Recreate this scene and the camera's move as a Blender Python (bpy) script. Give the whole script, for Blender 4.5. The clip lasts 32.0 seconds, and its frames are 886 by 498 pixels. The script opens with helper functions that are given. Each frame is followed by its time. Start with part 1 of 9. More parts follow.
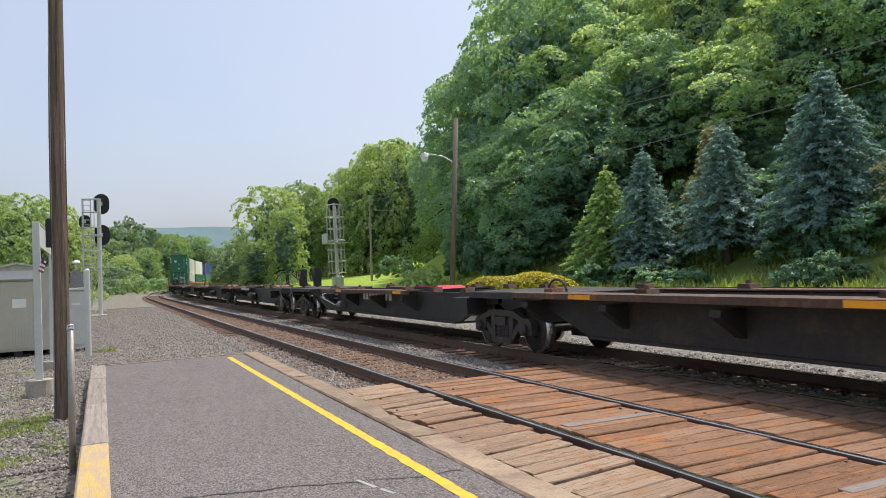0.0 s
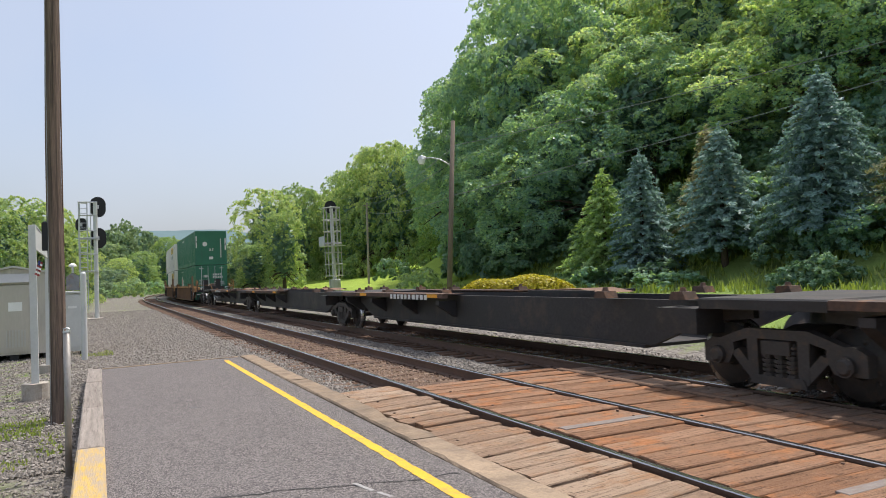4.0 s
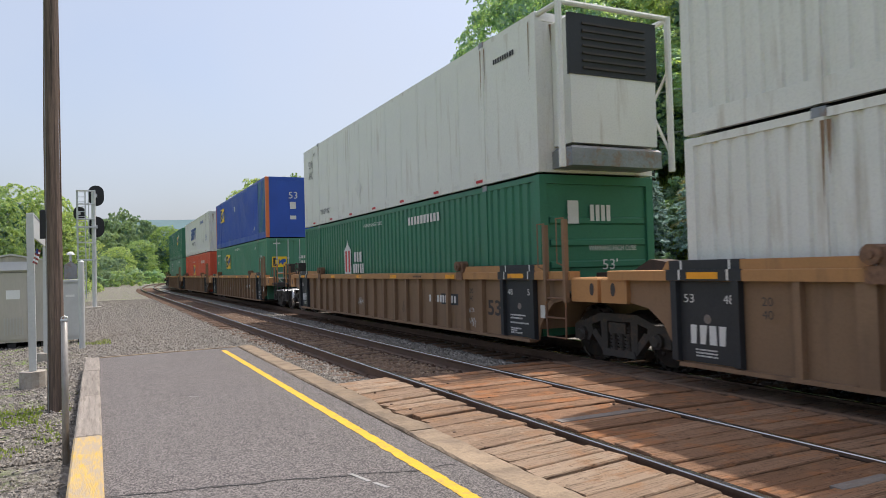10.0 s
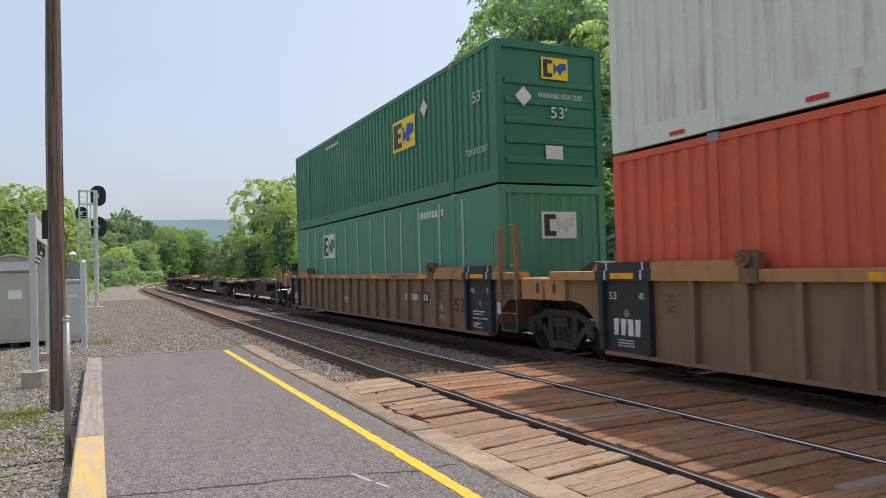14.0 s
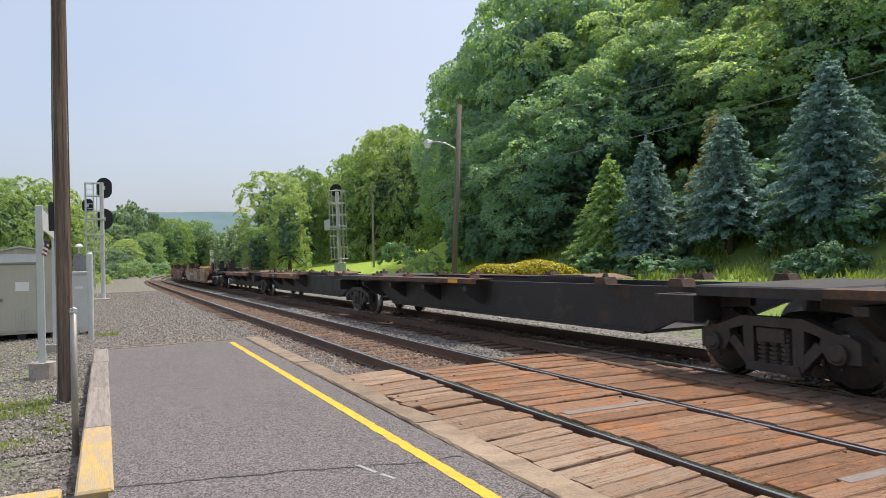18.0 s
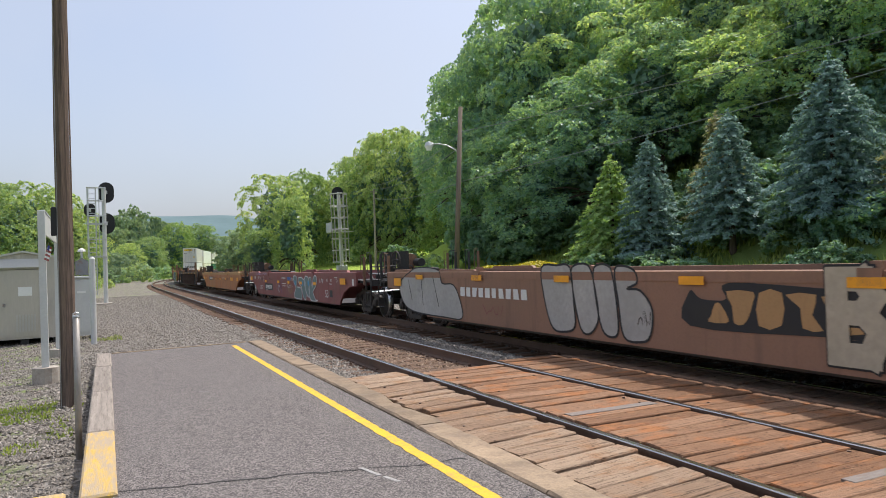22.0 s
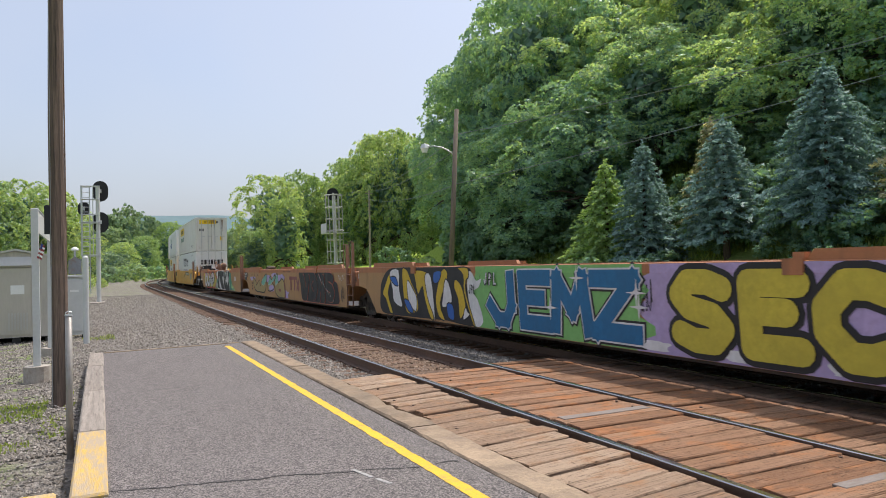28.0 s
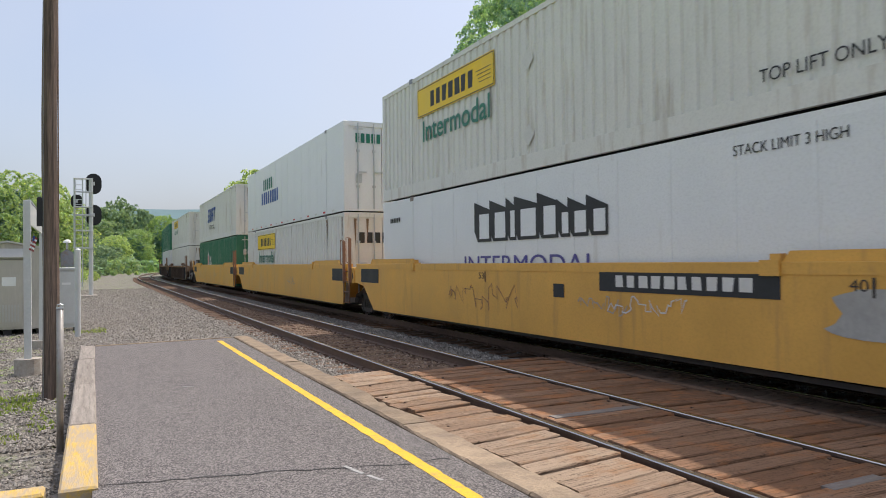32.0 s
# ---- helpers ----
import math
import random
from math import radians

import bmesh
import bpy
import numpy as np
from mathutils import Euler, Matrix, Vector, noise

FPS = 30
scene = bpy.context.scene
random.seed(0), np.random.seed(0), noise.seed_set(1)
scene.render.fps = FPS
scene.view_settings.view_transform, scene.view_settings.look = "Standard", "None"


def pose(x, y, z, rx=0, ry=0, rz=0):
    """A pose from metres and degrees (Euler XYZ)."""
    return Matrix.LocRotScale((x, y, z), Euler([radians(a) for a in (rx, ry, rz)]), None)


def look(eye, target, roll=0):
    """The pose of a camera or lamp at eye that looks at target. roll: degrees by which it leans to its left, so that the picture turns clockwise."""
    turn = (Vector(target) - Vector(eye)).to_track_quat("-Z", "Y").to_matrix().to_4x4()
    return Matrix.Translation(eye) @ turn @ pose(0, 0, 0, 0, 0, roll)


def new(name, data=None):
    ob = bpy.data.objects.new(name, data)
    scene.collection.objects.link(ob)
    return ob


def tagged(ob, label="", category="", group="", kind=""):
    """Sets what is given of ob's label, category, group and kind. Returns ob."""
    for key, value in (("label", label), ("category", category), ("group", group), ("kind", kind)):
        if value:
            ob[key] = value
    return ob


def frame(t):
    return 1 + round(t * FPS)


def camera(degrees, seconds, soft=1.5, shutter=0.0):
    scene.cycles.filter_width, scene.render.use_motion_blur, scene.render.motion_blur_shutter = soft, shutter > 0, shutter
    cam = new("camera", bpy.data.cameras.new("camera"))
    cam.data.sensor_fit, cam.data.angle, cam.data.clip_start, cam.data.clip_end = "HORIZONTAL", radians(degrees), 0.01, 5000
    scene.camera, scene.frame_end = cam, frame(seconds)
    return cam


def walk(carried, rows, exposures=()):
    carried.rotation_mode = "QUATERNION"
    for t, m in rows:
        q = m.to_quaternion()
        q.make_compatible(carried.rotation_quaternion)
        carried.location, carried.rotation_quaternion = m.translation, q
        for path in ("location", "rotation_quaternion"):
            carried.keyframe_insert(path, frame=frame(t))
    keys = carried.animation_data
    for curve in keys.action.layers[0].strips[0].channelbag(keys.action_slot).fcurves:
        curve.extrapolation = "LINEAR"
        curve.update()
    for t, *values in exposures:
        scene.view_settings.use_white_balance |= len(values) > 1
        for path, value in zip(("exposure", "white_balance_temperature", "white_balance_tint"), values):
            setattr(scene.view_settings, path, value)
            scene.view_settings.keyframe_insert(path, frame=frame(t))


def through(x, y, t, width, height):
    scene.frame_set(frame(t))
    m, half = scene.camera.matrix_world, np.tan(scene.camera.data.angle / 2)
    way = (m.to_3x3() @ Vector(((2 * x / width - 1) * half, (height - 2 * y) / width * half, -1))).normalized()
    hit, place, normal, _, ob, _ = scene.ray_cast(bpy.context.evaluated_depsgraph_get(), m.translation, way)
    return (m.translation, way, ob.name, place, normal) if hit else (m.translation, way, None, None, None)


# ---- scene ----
cam = camera(63.72, 32.0, soft=0.9, shutter=0.06)
EYE = Vector((0.0, 0.0, 1.613))
# seconds, yaw to the right of the track, pitch up, roll, in degrees
VIEWS = (
    (0, 25.26, 1.93, -2.03), (0.5, 25.18, 1.99, -1.91), (1, 25.25, 2.02, -2.17), (1.5, 25.22, 2.13, -2.02), (2, 25.23, 2.23, -1.96),
    (2.5, 25.38, 2.29, -2.11), (3, 25.53, 2.27, -2.16), (3.5, 25.55, 2.23, -2.17), (5.5, 25.27, 1.78, -1.68), (6, 25.33, 1.72, -1.53),
    (6.5, 25.33, 1.63, -1.33), (7, 25.35, 1.50, -1.47), (7.5, 25.32, 1.52, -1.62), (8, 25.35, 1.56, -1.49), (8.5, 25.39, 1.54, -1.26),
    (9, 25.45, 1.56, -1.34), (9.5, 25.55, 1.54, -1.60), (10, 25.61, 1.50, -1.55), (10.5, 25.52, 1.52, -1.44), (11, 25.45, 1.52, -1.60),
    (11.5, 25.44, 1.51, -1.58), (12, 25.43, 1.45, -1.65), (12.5, 25.43, 1.41, -1.63), (13, 25.48, 1.38, -1.54), (13.5, 25.50, 1.43, -1.48),
    (14, 25.48, 1.51, -1.54), (14.5, 25.48, 1.53, -1.50), (16.5, 25.58, 1.39, -1.71), (17, 25.37, 1.25, -1.55), (17.5, 25.14, 1.03, -1.36),
    (18, 25.05, 0.90, -1.49), (18.5, 25.02, 0.91, -1.52), (19, 25.05, 0.94, -1.73), (19.5, 25.01, 0.96, -1.76), (20, 24.97, 0.96, -1.73),
    (20.5, 24.86, 0.96, -1.62), (21, 24.90, 1.00, -1.76), (21.5, 24.91, 0.98, -1.82), (22, 24.90, 1.07, -1.89), (22.5, 24.85, 1.16, -1.80),
    (23, 24.95, 1.18, -1.76), (23.5, 24.94, 1.19, -1.70), (24, 24.93, 1.18, -1.54), (24.5, 24.84, 1.18, -1.42), (25, 24.88, 1.18, -1.61),
    (25.5, 24.95, 1.22, -1.68), (27.5, 25.51, 1.33, -1.41), (28, 25.33, 1.24, -1.34), (28.5, 25.30, 1.11, -1.34), (29, 25.22, 0.91, -1.31),
    (29.5, 25.29, 0.81, -1.01), (30, 26.13, 0.84, -1.10), (30.5, 26.23, 0.83, -0.94), (31, 26.09, 0.86, -0.86), (31.5, 26.00, 0.97, -0.77),
    (32, 25.81, 1.04, -0.56),
)


def view(yaw, pitch, roll):
    a, b, c = radians(yaw), radians(pitch), radians(roll)
    ahead = Vector((math.sin(a) * math.cos(b), math.cos(a) * math.cos(b), math.sin(b)))
    side = Vector((math.cos(a), -math.sin(a), 0))
    up = side.cross(ahead)
    side, up = side * math.cos(c) + up * math.sin(c), up * math.cos(c) - side * math.sin(c)
    turn = Matrix((side, up, -ahead)).transposed()
    return Matrix.LocRotScale(EYE, turn.to_quaternion(), None)


walk(cam, [(t, view(y, p, r)) for t, y, p, r in VIEWS], [(0.0, 0.50, 6350, 12.0), (32.0, 0.50, 6350, 12.0)])

# ---- light ----
SUN_WAY = Vector((0.44, 0.13, 1.0)).normalized()
world = bpy.data.worlds.new("sky")
scene.world = world
world.use_nodes = True
wn = world.node_tree.nodes
sky = wn.new("ShaderNodeTexSky")
sky.sky_type = "NISHITA"
sky.sun_disc = False
sky.sun_elevation = math.asin(SUN_WAY.z)
sky.sun_rotation = math.atan2(SUN_WAY.x, SUN_WAY.y)
sky.air_density, sky.dust_density, sky.ozone_density = 1.0, 5.0, 1.0
wn["Background"].inputs["Strength"].default_value = 0.15
# thin high haze with faint soft clouds over the whole sky
wl = world.node_tree.links
way, cloud, veil, haze = wn.new("ShaderNodeTexCoord"), wn.new("ShaderNodeTexNoise"), wn.new("ShaderNodeMapRange"), wn.new("ShaderNodeMix")
cloud.inputs["Scale"].default_value, cloud.inputs["Detail"].default_value = 2.4, 5.0
veil.inputs["From Min"].default_value, veil.inputs["From Max"].default_value = 0.35, 0.7
veil.inputs["To Min"].default_value, veil.inputs["To Max"].default_value = 0.34, 0.72
haze.data_type = "RGBA"
haze.inputs["B"].default_value = (3.2, 3.45, 3.9, 1.0)
wl.new(way.outputs["Generated"], cloud.inputs["Vector"])
wl.new(cloud.outputs["Fac"], veil.inputs["Value"])
wl.new(veil.outputs["Result"], haze.inputs["Factor"])
wl.new(sky.outputs[0], haze.inputs["A"])
wl.new(haze.outputs["Result"], wn["Background"].inputs["Color"])
sun = new("sun", bpy.data.lights.new("sun", "SUN"))
sun.data.energy, sun.data.angle, sun.data.color = 2.7, radians(0.6), (1.0, 0.95, 0.86)
sun.matrix_world = look(SUN_WAY * 50, (0, 0, 0))

# ---- materials ----
def tree_of(name):
    m = bpy.data.materials.new(name)
    m.use_nodes = True
    nt = m.node_tree
    return m, nt, nt.nodes, nt.nodes["Principled BSDF"]


def noise_node(nt, vec, scale, detail=4.0, rough=0.6):
    n = nt.nodes.new("ShaderNodeTexNoise")
    n.inputs["Scale"].default_value, n.inputs["Detail"].default_value, n.inputs["Roughness"].default_value = scale, detail, rough
    nt.links.new(vec, n.inputs["Vector"])
    return n.outputs["Fac"]


def ramp(nt, fac, lo, hi, a=0.0, b=1.0):
    n = nt.nodes.new("ShaderNodeMapRange")
    n.inputs["From Min"].default_value, n.inputs["From Max"].default_value = lo, hi
    n.inputs["To Min"].default_value, n.inputs["To Max"].default_value = a, b
    nt.links.new(fac, n.inputs["Value"])
    return n.outputs["Result"]


def blend(nt, fac, a, b, mode="MIX"):
    n = nt.nodes.new("ShaderNodeMix")
    n.data_type, n.blend_type = "RGBA", mode
    for sock, v in ((n.inputs["Factor"], fac), (n.inputs["A"], a), (n.inputs["B"], b)):
        if isinstance(v, bpy.types.NodeSocket):
            nt.links.new(v, sock)
        else:
            sock.default_value = (*v, 1.0) if isinstance(v, tuple) else v
    return n.outputs["Result"]


def maths(nt, op, a, b=0.0):
    n = nt.nodes.new("ShaderNodeMath")
    n.operation = op
    for sock, v in ((n.inputs[0], a), (n.inputs[1], b)):
        if isinstance(v, bpy.types.NodeSocket):
            nt.links.new(v, sock)
        else:
            sock.default_value = v
    return n.outputs[0]


def coords(nt, stretch=(1, 1, 1), rand=True, world=False):
    tc = nt.nodes.new("ShaderNodeNewGeometry" if world else "ShaderNodeTexCoord")
    mp = nt.nodes.new("ShaderNodeMapping")
    mp.inputs["Scale"].default_value = stretch
    nt.links.new(tc.outputs["Position" if world else "Object"], mp.inputs["Vector"])
    if not rand:
        return mp.outputs["Vector"]
    oi = nt.nodes.new("ShaderNodeObjectInfo")
    ad = nt.nodes.new("ShaderNodeVectorMath")
    ad.operation = "ADD"
    mu = maths(nt, "MULTIPLY", oi.outputs["Random"], 37.0)
    cb = nt.nodes.new("ShaderNodeCombineXYZ")
    nt.links.new(mu, cb.inputs[0]), nt.links.new(mu, cb.inputs[1])
    nt.links.new(mp.outputs["Vector"], ad.inputs[0]), nt.links.new(cb.outputs[0], ad.inputs[1])
    return ad.outputs["Vector"]


def shade(c, k):
    return tuple(min(1.0, max(0.0, x * k)) for x in c)


def bump(nt, bsdf, height, strength, dist=0.01):
    b = nt.nodes.new("ShaderNodeBump")
    b.inputs["Strength"].default_value, b.inputs["Distance"].default_value = strength, dist
    nt.links.new(height, b.inputs["Height"])
    nt.links.new(b.outputs["Normal"], bsdf.inputs["Normal"])


def surface(name, base, rough=0.6, metal=0.0, var=0.2, coarse=1.2, fine=25.0, stretch=(1, 1, 1), dirt=None, dirty=0.5, relief=0.25, tone=0.0, spec=0.4):
    """Painted, wooden, stony or metal surface: two scales of variation, stains of a colour of their own, fine relief."""
    m, nt, nodes, bs = tree_of(name)
    vec = coords(nt, stretch)
    n1, n2 = noise_node(nt, vec, coarse), noise_node(nt, vec, fine)
    c = blend(nt, ramp(nt, n1, 0.3, 0.7), shade(base, 1 - var), shade(base, 1 + var))
    c = blend(nt, ramp(nt, n2, 0.35, 0.65, 0, 0.6), c, shade(base, 1 - var * 1.3))
    if dirt:
        n3 = noise_node(nt, vec, coarse * 1.7, 6.0, 0.7)
        c = blend(nt, ramp(nt, n3, 0.62 - 0.25 * dirty, 0.78 - 0.18 * dirty, 0, 0.9), c, dirt)
    if tone:
        oi = nodes.new("ShaderNodeObjectInfo")
        c = blend(nt, 1.0, c, blend(nt, oi.outputs["Random"], (1 - tone,) * 3, (1 + tone * 0.6,) * 3), "MULTIPLY")
    nt.links.new(c, bs.inputs["Base Color"])
    nt.links.new(ramp(nt, n1, 0.3, 0.7, max(0.05, rough - 0.1), min(1, rough + 0.1)), bs.inputs["Roughness"])
    bs.inputs["Metallic"].default_value = metal
    bs.inputs["Specular IOR Level"].default_value = spec
    bump(nt, bs, n2, relief)
    return m


def steel_paint(name, base, dirt=(0.09, 0.055, 0.035), dirty=0.35, rough=0.55, var=0.12):
    """Weathered vehicle paint: faded blotches, stains that run down."""
    m, nt, nodes, bs = tree_of(name)
    vec, run = coords(nt), coords(nt, (1, 1, 0.12))
    n1, n2, n3 = noise_node(nt, vec, 0.7, 5), noise_node(nt, vec, 30), noise_node(nt, run, 3.5, 6, 0.65)
    c = blend(nt, ramp(nt, n1, 0.3, 0.7), shade(base, 1 - var), shade(base, 1 + var))
    c = blend(nt, ramp(nt, n3, 0.66 - 0.3 * dirty, 0.86 - 0.2 * dirty, 0, 0.75), c, dirt)
    c = blend(nt, ramp(nt, n2, 0.45, 0.8, 0, 0.35), c, shade(base, 0.6))
    nt.links.new(c, bs.inputs["Base Color"])
    nt.links.new(ramp(nt, n1, 0.3, 0.7, rough - 0.12, rough + 0.15), bs.inputs["Roughness"])
    bs.inputs["Specular IOR Level"].default_value = 0.35
    bump(nt, bs, n2, 0.12)
    return m


def leaf_material(name, base, light, through=0.35, tint=(1.9, 2.0, 0.6), sheen=0.5):
    m, nt, nodes, bs = tree_of(name)
    geo, oi = nodes.new("ShaderNodeNewGeometry"), nodes.new("ShaderNodeObjectInfo")
    c = blend(nt, geo.outputs["Random Per Island"], base, light)
    c = blend(nt, 1.0, c, blend(nt, oi.outputs["Random"], (0.8, 0.85, 0.85), (1.15, 1.1, 1.0)), "MULTIPLY")
    bs.inputs["Roughness"].default_value = 0.45
    bs.inputs["Specular IOR Level"].default_value = sheen
    tr = nodes.new("ShaderNodeBsdfTranslucent")
    mx = nodes.new("ShaderNodeMixShader")
    mx.inputs["Fac"].default_value = through
    nt.links.new(c, bs.inputs["Base Color"])
    nt.links.new(blend(nt, 1.0, c, tint, "MULTIPLY"), tr.inputs["Color"])
    nt.links.new(bs.outputs[0], mx.inputs[1]), nt.links.new(tr.outputs[0], mx.inputs[2])
    nt.links.new(mx.outputs[0], nodes["Material Output"].inputs["Surface"])
    return m


def stone_material(name, a, b, c3):
    m, nt, nodes, bs = tree_of(name)
    geo = nodes.new("ShaderNodeNewGeometry")
    vec = coords(nt, rand=False)
    c = blend(nt, ramp(nt, geo.outputs["Random Per Island"], 0.0, 0.7), a, b)
    c = blend(nt, ramp(nt, geo.outputs["Random Per Island"], 0.75, 1.0), c, c3)
    c = blend(nt, ramp(nt, noise_node(nt, vec, 60), 0.3, 0.7, 0, 0.5), c, shade(a, 0.7))
    c = blend(nt, ramp(nt, noise_node(nt, vec, 0.5), 0.35, 0.7, 0, 0.45), c, shade(b, 0.75))
    nt.links.new(c, bs.inputs["Base Color"])
    bs.inputs["Roughness"].default_value = 0.9
    return m


def ground_material():
    """Gravel along the line, lawn and rough grass beyond, with ragged edges."""
    m, nt, nodes, bs = tree_of("ground")
    vec = coords(nt, rand=False)
    sep = nodes.new("ShaderNodeSeparateXYZ")
    nt.links.new(vec, sep.inputs[0])
    vo = nodes.new("ShaderNodeTexVoronoi")
    vo.inputs["Scale"].default_value = 14.0
    nt.links.new(vec, vo.inputs["Vector"])
    big, mid, fine = noise_node(nt, vec, 0.35, 5), noise_node(nt, vec, 1.6, 6), noise_node(nt, vec, 40, 4)
    bw = nodes.new("ShaderNodeRGBToBW")
    nt.links.new(vo.outputs["Color"], bw.inputs[0])
    grav = blend(nt, bw.outputs[0], (0.05, 0.047, 0.043), (0.34, 0.31, 0.28))
    grav = blend(nt, ramp(nt, mid, 0.4, 0.7, 0, 0.6), grav, (0.22, 0.19, 0.155))
    # Bank grass is coloured darker to stand for the tree shade over it.
    grass = blend(nt, ramp(nt, fine, 0.3, 0.7), (0.09, 0.14, 0.05), (0.19, 0.25, 0.075))
    grass = blend(nt, ramp(nt, big, 0.3, 0.6), grass, (0.20, 0.28, 0.065))
    # The mown lawn is lighter: the sun on it is in the colour too.
    lawn = maths(nt, "MULTIPLY", ramp(nt, sep.outputs["Y"], 36.0, 44.0), ramp(nt, sep.outputs["X"], 16.0, 19.0))
    grass = blend(nt, lawn, grass, blend(nt, ramp(nt, fine, 0.3, 0.7), (0.24, 0.34, 0.05), (0.34, 0.44, 0.08)))
    wob = maths(nt, "MULTIPLY", maths(nt, "SUBTRACT", mid, 0.5), 3.5)
    xw = maths(nt, "ADD", sep.outputs["X"], wob)
    right = ramp(nt, xw, 12.7, 13.6)
    left = ramp(nt, xw, -3.4, -5.0)
    weeds = maths(nt, "MULTIPLY", ramp(nt, xw, -0.2, -0.9), ramp(nt, mid, 0.50, 0.60))
    far = maths(nt, "MAXIMUM", ramp(nt, sep.outputs["Y"], 150.0, 210.0), maths(nt, "MULTIPLY", ramp(nt, sep.outputs["Y"], 30.0, 55.0), ramp(nt, mid, 0.50, 0.64, 0, 0.45)))
    fac = maths(nt, "MAXIMUM", maths(nt, "MAXIMUM", right, left), maths(nt, "MAXIMUM", maths(nt, "MULTIPLY", weeds, 0.8), far))
    nt.links.new(blend(nt, fac, grav, grass), bs.inputs["Base Color"])
    bs.inputs["Roughness"].default_value = 0.95
    bs.inputs["Specular IOR Level"].default_value = 0.15
    bump(nt, bs, maths(nt, "ADD", vo.outputs["Distance"], fine), 0.8, 0.03)
    return m


def asphalt_material():
    m, nt, nodes, bs = tree_of("asphalt")
    vec = coords(nt, rand=False)
    vo = nodes.new("ShaderNodeTexVoronoi")
    vo.inputs["Scale"].default_value = 110.0
    nt.links.new(vec, vo.inputs["Vector"])
    bw = nodes.new("ShaderNodeRGBToBW")
    nt.links.new(vo.outputs["Color"], bw.inputs[0])
    c = blend(nt, ramp(nt, bw.outputs[0], 0.3, 0.85), (0.035, 0.032, 0.031), (0.28, 0.245, 0.23))
    v2 = nodes.new("ShaderNodeTexVoronoi")
    v2.inputs["Scale"].default_value = 80.0
    nt.links.new(vec, v2.inputs["Vector"])
    b2 = nodes.new("ShaderNodeRGBToBW")
    nt.links.new(v2.outputs["Color"], b2.inputs[0])
    c = blend(nt, ramp(nt, b2.outputs[0], 0.62, 0.80, 0, 0.55), c, (0.30, 0.27, 0.255))
    c = blend(nt, ramp(nt, b2.outputs[0], 0.42, 0.25, 0, 0.5), c, (0.05, 0.047, 0.045))
    c = blend(nt, ramp(nt, noise_node(nt, vec, 0.9, 6), 0.35, 0.7, 0, 0.3), c, (0.17, 0.155, 0.15))
    c = blend(nt, ramp(nt, noise_node(nt, vec, 14, 5, 0.7), 0.5, 0.75, 0, 0.35), c, (0.075, 0.07, 0.068))
    c = blend(nt, ramp(nt, noise_node(nt, vec, 3.0, 8, 0.7), 0.58, 0.72, 0, 0.4), c, (0.06, 0.058, 0.056))
    nt.links.new(c, bs.inputs["Base Color"])
    bs.inputs["Roughness"].default_value = 0.85
    bs.inputs["Specular IOR Level"].default_value = 0.25
    bump(nt, bs, vo.outputs["Distance"], 0.5, 0.004)
    return m


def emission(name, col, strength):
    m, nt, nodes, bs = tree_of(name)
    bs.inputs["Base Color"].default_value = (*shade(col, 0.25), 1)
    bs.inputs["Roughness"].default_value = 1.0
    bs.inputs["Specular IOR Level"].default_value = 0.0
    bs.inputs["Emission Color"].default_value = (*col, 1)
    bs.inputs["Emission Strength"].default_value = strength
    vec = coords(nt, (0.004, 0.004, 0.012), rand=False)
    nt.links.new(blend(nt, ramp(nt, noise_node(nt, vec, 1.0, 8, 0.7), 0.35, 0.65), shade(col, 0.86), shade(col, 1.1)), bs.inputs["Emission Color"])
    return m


GROUND, ASPHALT = ground_material(), asphalt_material()


def plank_material(name, base, pale, rust):
    """Sawn, weathered planks: long grain, bleached wear, darker ends, rusty stains."""
    m, nt, nodes, bs = tree_of(name)
    grain, fine, patch = coords(nt, (0.8, 16, 16)), coords(nt, (3, 60, 60)), coords(nt, (1.3, 1.3, 1.3))
    g, f2, p1, p2 = noise_node(nt, grain, 2.2, 8, 0.7), noise_node(nt, fine, 1.6, 5, 0.7), noise_node(nt, patch, 1.5, 6, 0.65), noise_node(nt, patch, 4.5, 6, 0.7)
    oi = nodes.new("ShaderNodeObjectInfo")
    c = blend(nt, ramp(nt, oi.outputs["Random"], 0.1, 0.9), base, pale)
    c = blend(nt, ramp(nt, p1, 0.50, 0.64, 0, 0.9), c, rust)
    c = blend(nt, ramp(nt, p2, 0.56, 0.70, 0, 0.65), c, shade(pale, 1.3))
    c = blend(nt, ramp(nt, noise_node(nt, patch, 2.6, 7, 0.75), 0.60, 0.70, 0, 0.7), c, shade(base, 0.35))
    c = blend(nt, ramp(nt, g, 0.30, 0.46), shade(base, 0.30), c)
    c = blend(nt, ramp(nt, f2, 0.58, 0.70, 0, 0.7), c, shade(base, 0.3))
    split = noise_node(nt, coords(nt, (0.5, 9, 9)), 2.0, 3, 0.5)
    c = blend(nt, ramp(nt, maths(nt, "ABSOLUTE", maths(nt, "SUBTRACT", split, 0.5)), 0.0, 0.012, 0.85, 0.0), c, shade(base, 0.12))
    nt.links.new(c, bs.inputs["Base Color"])
    bs.inputs["Roughness"].default_value = 0.88
    bs.inputs["Specular IOR Level"].default_value = 0.2
    bump(nt, bs, maths(nt, "ADD", g, f2), 0.9, 0.012)
    return m


